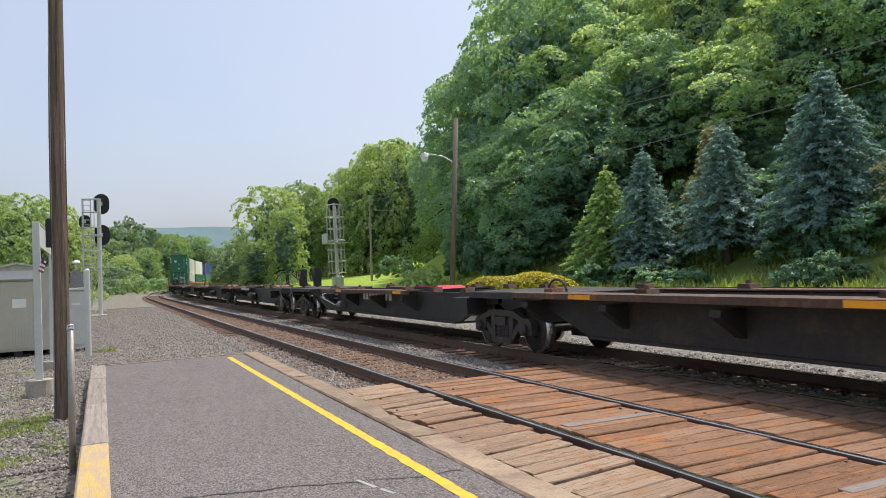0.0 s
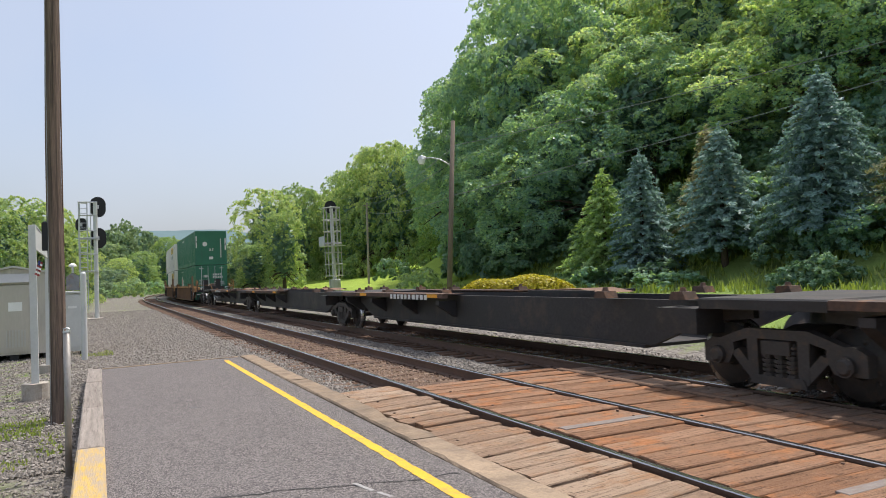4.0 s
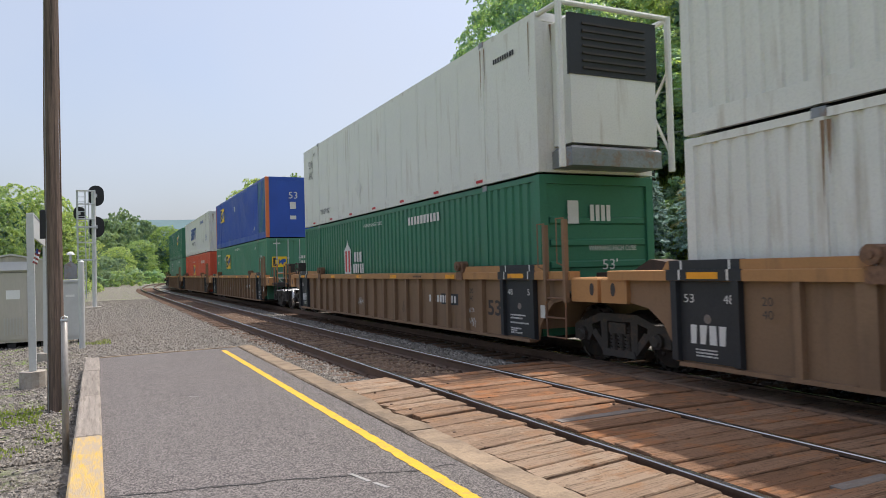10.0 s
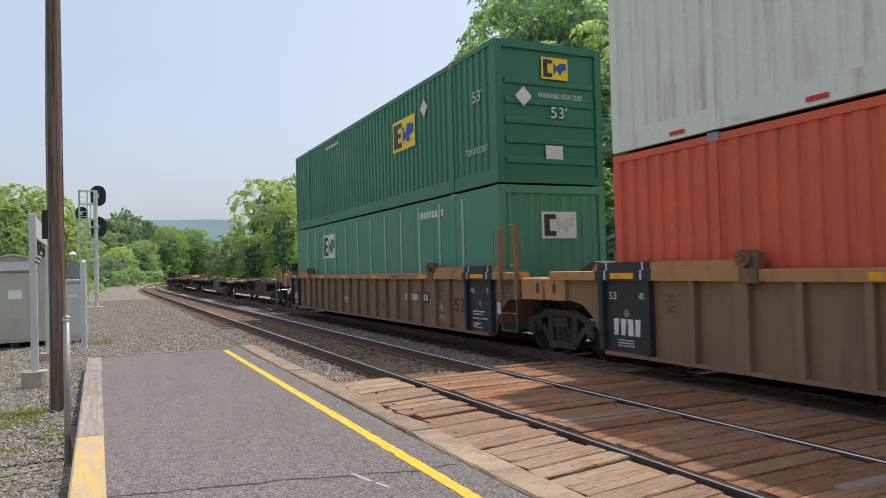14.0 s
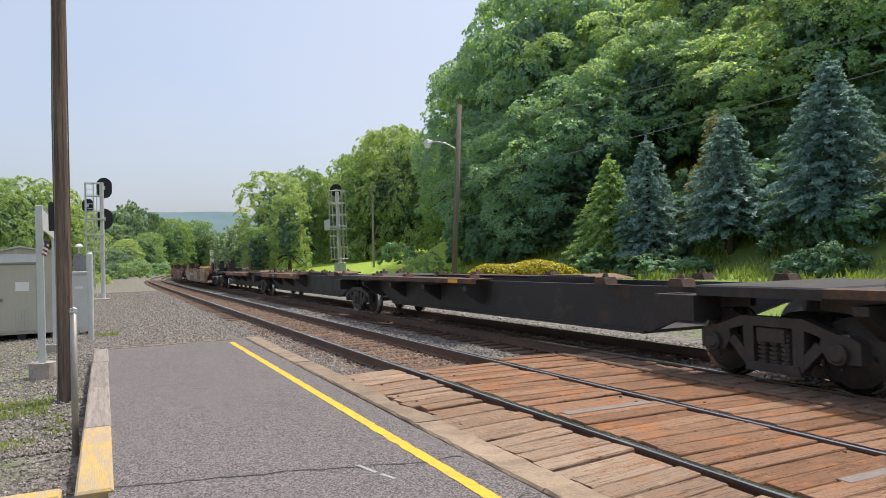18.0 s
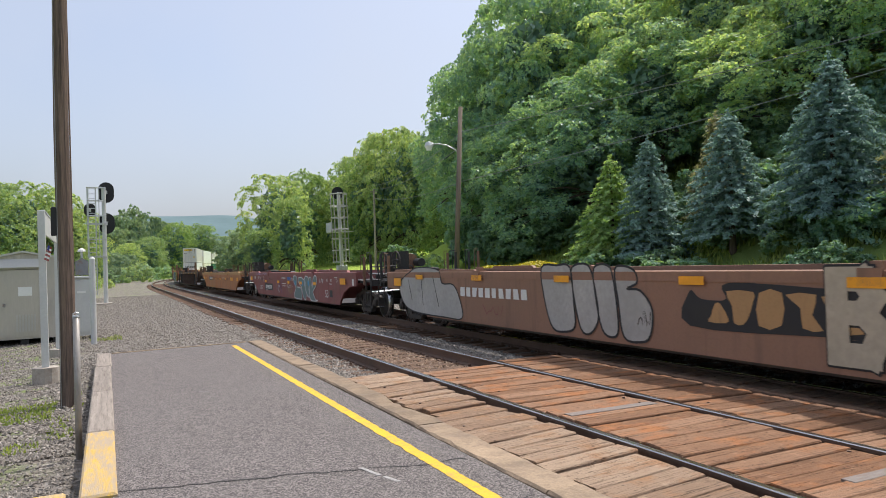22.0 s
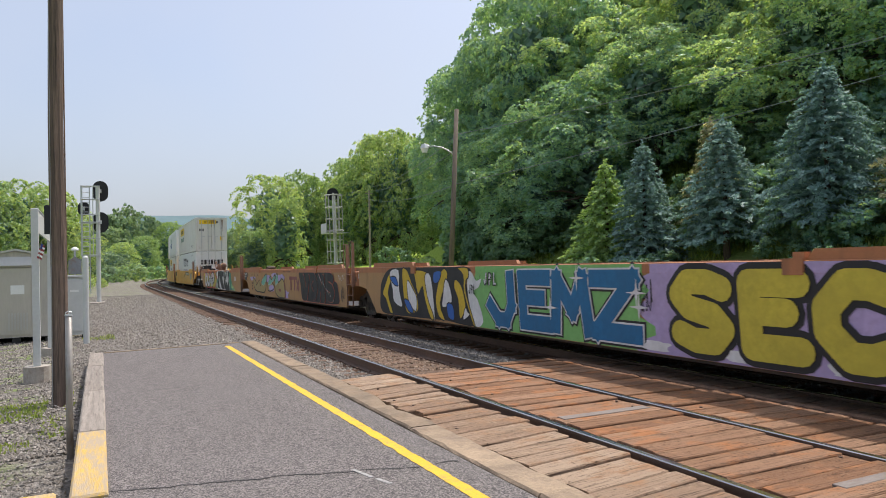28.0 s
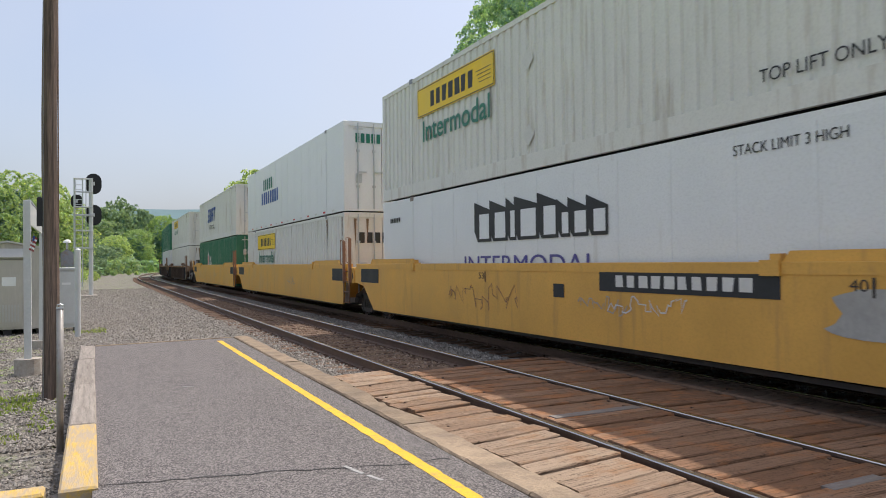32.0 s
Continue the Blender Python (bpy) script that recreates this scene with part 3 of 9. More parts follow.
def scatter(name, label, mat, count, where, size, seed):
    """Loose stones, one mesh of many small worn octahedra."""
    rnd = np.random.RandomState(seed)
    x0, x1, y0, y1 = where
    px = rnd.uniform(x0, x1, count)
    py = y0 + (y1 - y0) * rnd.uniform(0, 1, count) ** 1.7
    base = np.array([(1, 0, 0), (0, 1, 0), (-1, 0, 0), (0, -1, 0), (0, 0, 0.8), (0, 0, -0.5)], float)
    r = rnd.uniform(size * 0.55, size * 1.35, count)
    v = base[None] * rnd.uniform(0.6, 1.2, (count, 6, 1)) * r[:, None, None] + rnd.normal(0, 0.14, (count, 6, 3)) * r[:, None, None]
    a = rnd.uniform(0, 6.28, count)
    c, s = np.cos(a)[:, None], np.sin(a)[:, None]
    x, y = v[:, :, 0] * c - v[:, :, 1] * s, v[:, :, 0] * s + v[:, :, 1] * c
    z = np.array([height(p, q) for p, q in zip(px, py)]) + rnd.uniform(0.0, 0.03, count)
    v = np.stack([x + px[:, None], y + py[:, None], v[:, :, 2] + z[:, None]], 2).reshape(-1, 3)
    f = np.array([(0, 1, 4), (1, 2, 4), (2, 3, 4), (3, 0, 4), (1, 0, 5), (2, 1, 5), (3, 2, 5), (0, 3, 5)])
    f = (f[None] + 6 * np.arange(count)[:, None, None]).reshape(-1, 3)
    me = bpy.data.meshes.new(name)
    me.from_pydata(v.tolist(), [], f.tolist())
    me.materials.append(mat)
    tagged(new(name, me), label, "stones", kind="stuff")


scatter("gravel", "pale grey crushed stone beside the line", STONE_GREY, 66000, (-3.6, 3.6, 8.2, 60), 0.0225, 1)
scatter("gravel", "fine pale gravel beside the timber edge", STONE_GREY, 5200, (-3.4, -0.32, 5.95, 8.6), 0.017, 8)
scatter("ballast", "rusty brown ballast between the rails", STONE_BROWN, 11000, (4.12, 5.5, 9.9, 40), 0.030, 2)
scatter("ballast", "pale grey ballast between the two tracks", STONE_GREY, 9000, (5.64, 6.9, 9.9, 40), 0.034, 3)
scatter("ballast", "dark oily ballast under the far track", STONE_DARK, 11000, (7.5, 9.7, 0.5, 45), 0.034, 4)
scatter("ballast", "pale ballast shoulder beyond the far track", STONE_GREY, 9000, (9.2, 12.2, 2, 45), 0.036, 6)
scatter("ballast", "grey ballast beside the near rail", STONE_GREY, 5000, (3.05, 4.0, 9.9, 24), 0.032, 7)


def build_platform():
    p = thing("platform", "worn grey asphalt platform with a yellow safety line", "platform", kind="structure")
    s = Shape()
    s.prism([(0.0, -8.0), (2.655, -8.0), (2.655, 16.1), (-0.07, 15.8)], -0.3, 0.0, "z")
    part("asphalt", s, ASPHALT, p, "cracked dark grey asphalt")
    ragged = [-8 + 0.045 * i for i in range(525)]
    wear = random.Random(8)
    left = [(2.285 - 0.0021 * (y + 8) + 0.012 * noise.noise((y * 5, 0, 1)) + wear.uniform(-0.005, 0.005), y) for y in ragged]
    right = [(2.395 - 0.0023 * (y + 8) + 0.012 * noise.noise((y * 5, 0, 7)) + wear.uniform(-0.005, 0.005), y) for y in ragged]
    n = len(ragged)
    line = Shape().add([(x, y, 0.004) for x, y in left + right], [(i, n + i, n + i + 1, i + 1) for i in range(n - 1)])
    part("yellow_line", line, YELLOW_LINE, p, "painted yellow safety line with ragged edges")
    for (a, b), (c, d) in (((1.74, 5.47), (1.80, 5.20)), ((1.82, 5.15), (1.87, 4.98)), ((0.98, 10.0), (1.10, 9.93))):
        part("paint_mark", Shape().prism([(a, b), (a + 0.035, b), (c + 0.035, d), (c, d)], 0.0, 0.004, "z"), WHITE_MARK, p)
    rnd = random.Random(3)
    for y0, slope, x0, x1, w in ((5.82, -0.22, 0.0, 2.65, 0.014), (10.4, 0.12, 0.15, 1.1, 0.012), (12.3, 0.2, 0.5, 2.2, 0.010), (4.1, 0.05, 1.2, 2.6, 0.01), (14.3, 0.02, 0.2, 2.0, 0.008)):
        s = Shape()
        pts = []
        x = x0
        while x < x1:
            pts.append((x, y0 + slope * (x - x0) + 0.09 * noise.noise((x * 2.1, y0, 0)) + rnd.uniform(-0.02, 0.02)))
            x += 0.07
        for (a, b), (c, d) in zip(pts, pts[1:]):
            k = w * rnd.uniform(0.4, 1.2)
            s.add([(a, b - k, 0.0032), (c, d - k, 0.0032), (c, d + k * 0.5, 0.0032), (a, b + k * 0.5, 0.0032)], [(0, 1, 2, 3)])
        part("crack", s, CRACK, p, "dark crack in the asphalt")
    part("edging", Shape().prism([(-0.05, 15.8), (2.62, 16.09), (2.62, 16.17), (-0.05, 15.88)], -0.25, 0.012, "z"), KERB, p, "thin pale edging strip")
    y = -8.0
    for ln in (3.6, 3.1, 2.9, 2.6, 2.3, 3.0, 2.0, 2.4, 2.25):
        n = max(6, int(ln / 0.12))
        hi = 0.03 + rnd.uniform(-0.012, 0.006)
        cut = [(y + (ln - 0.02) * i / n, rnd.uniform(0, 0.018) ** 1.0, rnd.uniform(0, 0.03) if rnd.random() < 0.25 else 0.006, rnd.uniform(-0.007, 0.007)) for i in range(n + 1)]
        cut = [(q, chip, gone + (0.10 * math.sin((q - 6.9) / 1.3 * math.pi) * rnd.uniform(0.4, 1.0) if 6.9 < q < 8.2 else 0.0), dz) for q, chip, gone, dz in cut]
        v = []
        for q, chip, gone, dz in cut:
            v += [(2.665, q, -0.3), (2.665, q, hi - 0.02 + dz), (2.675 + chip, q, hi + dz), (2.955 - gone, q, hi + dz), (2.985 - gone, q, hi - 0.03 + dz), (2.985 - gone * 0.6, q, -0.3)]
        f = [(6 * i + j, 6 * i + j + 1, 6 * i + j + 7, 6 * i + j + 6) for i in range(n) for j in range(5)] + [(5, 4, 3, 2, 1, 0), tuple(6 * n + j for j in range(6))]
        part("kerb_stone", Shape().add(v, f), KERB, p, "worn chipped sandy edge beam")
        y += ln
    for y0, y1, mat, lab in ((13.6, 15.75, TIMBER, "bleached timber edge beam"), (10.75, 13.57, TIMBER, "bleached timber edge beam"), (8.02, 10.72, TIMBER, "bleached timber edge beam"), (5.72, 8.0, TIMBER_YELLOW, "timber edge beam with worn yellow paint")):
        part("edge_beam", Shape().slab(-0.225, 0.03, y0, y1, -0.25, 0.03 + rnd.uniform(-0.008, 0.008), 0.018), mat, p, lab, pose(rnd.uniform(-0.008, 0.008) + 0.02, 0, 0, 0, 0, 0.45))
    part("edge_beam", Shape().slab(-2.6, -0.345, 5.70, 5.92, -0.25, 0.03, 0.018), TIMBER_YELLOW, p, "timber edge beam with worn yellow paint")


build_platform()


def build_crossing():
    c = thing("crossing", "level crossing of weathered reddish planks between the rails", "crossing", kind="structure")
    rnd = random.Random(11)
    strips = ((3.03, 3.92, 10.0, 12.0, WOOD_GREY), (4.155, 5.462, 9.75, 0.0, WOOD_RED), (5.66, 6.77, 10.1, -2.0, WOOD_RED), (6.92, 7.43, 9.8, -1.0, WOOD_DULL))
    for k, (x0, x1, y1, skew, mat) in enumerate(strips):
        shapes = []
        for v in range(4):
            e = [rnd.uniform(-0.06, 0.02) for _ in range(4)]
            w = rnd.uniform(0.112, 0.120)
            s = Shape()
            h = (x1 - x0) / 2
            v0 = [(-h + e[0], -w, -0.09), (h + e[1], -w, -0.09), (h + e[2], w, -0.09), (-h + e[3], w, -0.09)]
            v1 = [(x, y, -0.012) for x, y, _ in v0]
            v2 = [(x * 0.992, y * 0.93, 0) for x, y, _ in v0]
            s.add(v0 + v1 + v2, [(0, 3, 2, 1)] + [(a + i, a + (i + 1) % 4, a + 4 + (i + 1) % 4, a + 4 + i) for a in (0, 4) for i in range(4)] + [(8, 9, 10, 11)])
            shapes.append(s.mesh("plank", mat))
        y = y1
        i = 0
        while y > (0.6 if k else 1.2):
            m = pose((x0 + x1) / 2, y, rnd.uniform(-0.026, -0.004), rnd.uniform(-1.3, 1.3), rnd.uniform(-0.6, 0.6), skew * min(1.0, 0.4 + 0.6 * (y / 10)) + rnd.uniform(-1.0, 1.0))
            if k == 0 and 7.05 < y < 7.6:
                m = m @ Matrix.Translation((0.06, 0, -0.02)) @ Matrix.Diagonal((0.87, 1, 1, 1))
            part("plank", shapes[rnd.randrange(4)], None, c, at=m)
            y -= 0.254 + rnd.uniform(-0.003, 0.014)
            i += 1
    part("edge_timber", Shape().slab(6.79, 6.895, 0.5, 10.0, -0.12, 0.006, 0.015), TIE, c, "dark worn timber between the plank strips", pose(0, 0, 0, 0, 0, 0.1))
    for x0, x1, y0, y1 in ((4.25, 5.38, 6.12, 6.25), (4.62, 5.2, 3.33, 3.44)):
        part("filler_board", Shape().slab(x0, x1, y0, y1, -0.05, -0.002, 0.004), GREY_PLANK, c, "grey stained filler board between the planks", pose(0, 0, 0, 0, 0, rnd.uniform(-0.3, 0.3)))
    bolts = Shape()
    for _ in range(46):
        k = rnd.randrange(4)
        x0, x1, y1, _, _ = strips[k]
        x, y = rnd.choice((x0 + 0.12, x1 - 0.12, x0 + 0.2, x1 - 0.2)) + rnd.uniform(-0.03, 0.03), rnd.uniform(1.5, y1 - 0.2)
        bolts.tube((x, y, -0.03), (x, y, -0.009), 0.017, 0.017, 7)
    part("bolt_heads", bolts, RAIL_SIDE, c, "dark countersunk bolt heads").update_tag()
    tagged(c.children[-1], kind="stuff")


build_crossing()

# ---- things beside the line ----
def utility_pole():
    p = thing("utility_pole", "tall weathered brown wooden utility pole in gravel", "utility pole", pose(-0.595, 11.25, -0.24, 0, -0.1, 0))
    s = Shape()
    for i in range(13):
        k = i / 12
        s.v += [((0.105 - 0.02 * k) * math.cos(t) + 0.01 * math.sin(i), (0.105 - 0.02 * k) * math.sin(t), 9.5 * k) for t in (2 * math.pi * j / 16 for j in range(16))]
    s.f = [(i * 16 + j, i * 16 + (j + 1) % 16, i * 16 + 16 + (j + 1) % 16, i * 16 + 16 + j) for i in range(12) for j in range(16)]
    s.k = [0] * len(s.f)
    part("shaft", s, WOOD_POLE, p, smooth=True)
    part("junction_box", Shape().slab(-0.16, -0.09, -0.07, 0.04, 2.40, 2.80, 0.02), BLACK, p, "flat black box strapped on")
    part("conduit", Shape().tube((0.104, 0.05, 0), (0.086, 0.05, 9.4), 0.009), WOOD_DULL, p, "grey cable conduit")
    part("earth_conduit", Shape().tube((0.135, -0.05, 0.3), (0.135, -0.05, 1.24), 0.02, 0.02, 10), GREY_PAINT, p, "short pale plastic conduit")
    part("conduit_foot", Shape().tube((0.135, -0.05, -0.03), (0.135, -0.05, 0.3), 0.014, 0.014, 10), WOOD_DULL, p)
    part("ground_wire", Shape().tube((-0.085, -0.075, 0), (-0.07, -0.065, 9.4), 0.005), WIRE, p)


utility_pole()


def sign_posts():
    for k, (x, y, top, lean) in enumerate(((-1.07, 13.95, 2.98, -0.4), (-1.14, 18.3, 3.20, 0.2))):
        g = thing("sign_post", "pale grey square steel post on a concrete footing", "post", pose(x, y, -0.25, 0, lean, 0), "sign posts")
        part("post", Shape().slab(-0.055, 0.055, -0.055, 0.055, 0.2, top, 0.006), GREY_PAINT, g)
        part("footing", Shape().prism([(0.21 * math.cos(a), 0.21 * math.sin(a)) for a in (i * math.pi / 6 for i in range(12))], -0.05, 0.30 if k == 0 else 0.2, "z"), CONCRETE, g, "round chipped concrete footing")
    b = thing("notice_panel", "thin pale grey notice panel fixed between two posts", "sign", pose(-1.10, 16.0, 0, 0, 0, 1.0))
    part("panel", Shape().slab(-0.015, 0.015, -2.0, 2.2, 2.33, 2.72, 0.008), GREY_PAINT, b)
    part("frame_rail", Shape().box(-0.025, 0.025, -2.0, 2.2, 2.72, 2.745), GALV, b)
    for y, z in ((13.80, 1.86), (18.1, 1.78)):
        f = thing("small_flag", "small striped red and white flag hanging from a stick", "flag", pose(-1.0 - 0.015 * (y - 13.8), y, z) @ Matrix.Diagonal((0.42, 0.6, 0.62, 1)), "small flags")
        part("stick", Shape().tube((-0.04, 0, 0.0), (0.05, 0, 0.5), 0.008), WIRE, f)
        for i in range(7):
            w0, w1 = 0.28 - 0.012 * i, 0.28 - 0.012 * (i + 1)
            sx = [0.04 - 0.02 * i, 0.04 - 0.02 * (i + 1)]
            s = Shape().add([(sx[0] - 0.02, -0.01 * (i % 2), 0.42 - 0.055 * i), (sx[0] + 0.14, 0.02 * (i % 2), 0.36 - 0.055 * i), (sx[1] + 0.14, 0.02 * ((i + 1) % 2), 0.31 - 0.055 * i), (sx[1] - 0.02, -0.01, 0.37 - 0.055 * i)], [(0, 1, 2, 3)])
            part("stripe", s, RED if i % 2 == 0 else WHITE, f)
        part("canton", Shape().add([(0.03, -0.016, 0.43), (0.10, -0.016, 0.40), (0.07, -0.016, 0.27), (0.0, -0.016, 0.30)], [(0, 1, 2, 3)]), BLUE, f, "dark blue corner")


sign_posts()


def small_posts():
    g = thing("pipe_post", "worn steel pipe post with a flat cap", "post", pose(-0.34, 7.98, -0.25))
    part("pipe", Shape().tube((0, 0, -0.05), (0, 0, 1.44), 0.032, 0.032, 14), PIPE, g, smooth=True)
    part("cap", Shape().tube((0, 0, 1.44), (0, 0, 1.455), 0.036, 0.034, 14).pipe([(-0.025, 0, 1.45), (-0.025, 0, 1.475), (0.0, 0, 1.485), (0.025, 0, 1.475), (0.025, 0, 1.45)], 0.006), GALV, g, "bright metal cap with a wire loop")
    w = thing("wooden_stake", "thin brown wooden stake standing in gravel", "stake", pose(-0.80, 16.9, -0.25))
    part("stake", Shape().slab(-0.035, 0.035, -0.025, 0.025, -0.05, 0.74, 0.006), WOOD_DULL, w)
    part("tip", Shape().prism([(-0.035, 0.74), (0.035, 0.74), (0.012, 0.78), (-0.012, 0.78)], -0.025, 0.025, "y"), WOOD_DULL, w)
    p = thing("marker_post", "pale grey round marker post standing in gravel", "post", pose(-0.48, 20.8, -0.25))
    part("post", Shape().tube((0, 0, 0), (0, 0, 2.26), 0.075, 0.072, 14), GREY_PAINT, p)
    part("cap", Shape().tube((0, 0, 2.26), (0, 0, 2.31), 0.074, 0.03, 14), GREY_PAINT, p)
    q = thing("flagpole", "very tall thin grey metal pole", "pole", pose(-4.15, 33.0, -0.3))
    part("shaft", Shape().tube((0, 0, 0), (0, 0, 11.6), 0.06, 0.04, 10), GALV, q)
    part("finial", Shape().tube((0, 0, 11.6), (0, 0, 11.75), 0.07, 0.07, 8), BLACK, q)


small_posts()


def signal_house():
    h = thing("signal_hut", "small aluminium equipment hut with a shut door, on skids", "hut", pose(-2.19, 22.2, -0.2, 0, 0, 1.5))
    w, dp, e = 0.88, 2.6, 2.28
    part("skid", Shape().box(-w, -w + 0.2, 0.05, dp, -0.05, 0.12).box(w - 0.2, w, 0.05, dp, -0.05, 0.12).box(-0.1, 0.1, 0.05, dp, -0.05, 0.12), UNDER, h, "dark steel skids")
    part("wall", Shape().prism([(-w, 0.12), (w, 0.12), (w, e), (0, e + 0.16), (-w, e)], 0.0, dp, "y"), ALU, h, "dull ribless aluminium wall")
    part("roof", Shape().prism([(-w - 0.06, e - 0.02), (0, e + 0.17), (w + 0.06, e - 0.02), (w + 0.06, e + 0.03), (0, e + 0.22), (-w - 0.06, e + 0.03)], -0.07, dp + 0.07, "y"), ALU_LIGHT, h, "low pitched aluminium roof")
    d = part("door", Shape().slab(-0.55, 0.36, -0.035, 0.0, 0.2, 1.98, 0.004), ALU, h, "plain aluminium door")
    part("handle", Shape().box(-0.48, -0.42, -0.09, -0.03, 1.0, 1.1), STEEL_PLATE, d)
    vent = Shape()
    for i in range(7):
        x = -0.18 + i * 0.07
        vent.box(x, x + 0.035, -0.05, -0.03, 0.32, 0.78)
    part("louvre", vent, ALU_LIGHT, d, "row of pale upright louvres")
    part("notice", Shape().box(-0.12, 0.2, -0.042, -0.034, 1.28, 1.52), WHITE, d, "pale blank notice plate")
    part("awning", Shape().prism([(-0.10, 2.05), (0.0, 2.28), (0.0, 1.98)], -0.6, 0.42, "x"), ALU_LIGHT, h, "sloping rain hood")
    c = thing("relay_cabinet", "pale grey steel relay cabinet on the gravel", "cabinet", pose(-0.80, 22.6, -0.22))
    part("body", Shape().slab(-0.26, 0.26, 0, 0.5, 0.1, 1.72, 0.01), GREY_PAINT, c)
    part("door", Shape().slab(-0.235, 0.235, -0.03, 0.0, 0.2, 1.66, 0.006), GREY_PAINT, c)
    part("lid", Shape().slab(-0.3, 0.3, -0.05, 0.55, 1.72, 1.78, 0.01), GREY_PAINT, c)
    part("label_plate", Shape().box(-0.12, 0.1, -0.038, -0.028, 1.3, 1.36), WHITE, c)
    part("leg", Shape().box(-0.24, -0.16, 0.05, 0.45, -0.05, 0.1), UNDER, c)
    part("leg", Shape().box(0.16, 0.24, 0.05, 0.45, -0.05, 0.1), UNDER, c)
    g = thing("antenna_mast", "slim mast with a grey hood and white dome", "mast", pose(-0.82, 23.6, -0.22))
    part("mast", Shape().tube((0, 0, 0), (0, 0, 2.55), 0.035, 0.03), GALV, g)
    part("hood", Shape().prism([(-0.17, 1.8), (0.17, 1.8), (0.17, 2.2), (0, 2.32), (-0.17, 2.2)], -0.12, 0.12, "y"), STEEL_PLATE, g, "dark grey hood")
    dome = Shape()
    for i in range(4):
        a, b = math.pi / 2 * i / 4, math.pi / 2 * (i + 1) / 4
        dome.tube((0, 0, 2.5 + 0.1 * math.sin(a)), (0, 0, 2.5 + 0.1 * math.sin(b)), 0.11 * math.cos(a), 0.11 * math.cos(b) + 0.001, 10)
    part("dome", dome, WHITE, g, "white dome")


signal_house()


def signal_head(parent, x, z, w, h, y=-0.25):
    """A signal head; it looks towards the side of the mast that it hangs on."""
    k = 1 if y > 0 else -1
    out = [(w / 2 * math.cos(a), h / 2 - w / 2 + w / 2 * math.sin(a)) for a in (math.pi * i / 8 for i in range(9))]
    out += [(-p, -q) for p, q in out]
    b = part("backboard", Shape().prism([(x + p, z + q) for p, q in out], y, y + 0.04, "y"), BLACK, parent, "rounded black backboard")
    for i in (-1, 0, 1):
        if h > w * 1.2 or i == 0:
            zz = z + i * h * 0.24
            part("lamp_hood", Shape().tube((x, y + (0.04 if k > 0 else 0), zz), (x, y + k * 0.3, zz + 0.03), 0.12, 0.14, 12), BLACK, b)
    part("mounting", Shape().box(x - 0.06, x + 0.06, min(y + 0.02, 0.05), max(y + 0.02, 0.05), z - 0.1, z + 0.1), GALV, b)


def signal_mast_1():
    g = thing("signal_mast", "grey steel railway signal mast with ladder and black heads", "railway signal", pose(-0.95, 47.0, -0.25), "railway signals")
    part("footing", Shape().slab(-0.7, 0.9, -0.5, 0.5, -0.1, 0.12, 0.03), CONCRETE, g)
    part("mast", Shape().tube((0.56, 0, 0.1), (0.56, 0, 6.95), 0.13, 0.12, 12), GREY_PAINT, g)
    lad = Shape()
    for x in (-0.28, 0.12):
        lad.tube((x, -0.15, 0.6), (x, -0.15, 7.0), 0.035, 0.035, 6)
    for i in range(22):
        lad.tube((-0.28, -0.15, 0.8 + 0.29 * i), (0.12, -0.15, 0.8 + 0.29 * i), 0.02, 0.02, 5)
    part("ladder", lad, GALV, g)
    for z in (2.9, 3.9, 4.85, 5.3, 6.2, 6.98):
        part("cage_hoop", Shape().pipe([(-0.34, -0.2, z), (0.66, -0.2, z), (0.66, 0.2, z), (-0.34, 0.2, z), (-0.34, -0.2, z)], 0.03, 5), GALV, g)
    for x, y in ((-0.34, 0.2), (0.3, -0.2)):
        part("cage_post", Shape().tube((x, y, 2.9), (x, y, 6.98), 0.025, 0.025, 5), GALV, g)
    for z in (2.9, 4.85):
        part("standing_plate", Shape().slab(-0.34, 0.66, -0.2, 0.2, z - 0.08, z - 0.04, 0.01), GALV, g)
    signal_head(g, 0.70, 6.72, 0.86, 1.24, 0.25)
    signal_head(g, 0.70, 4.86, 0.86, 1.24, 0.25)
    signal_head(g, -0.20, 5.66, 0.64, 0.82, 0.25)


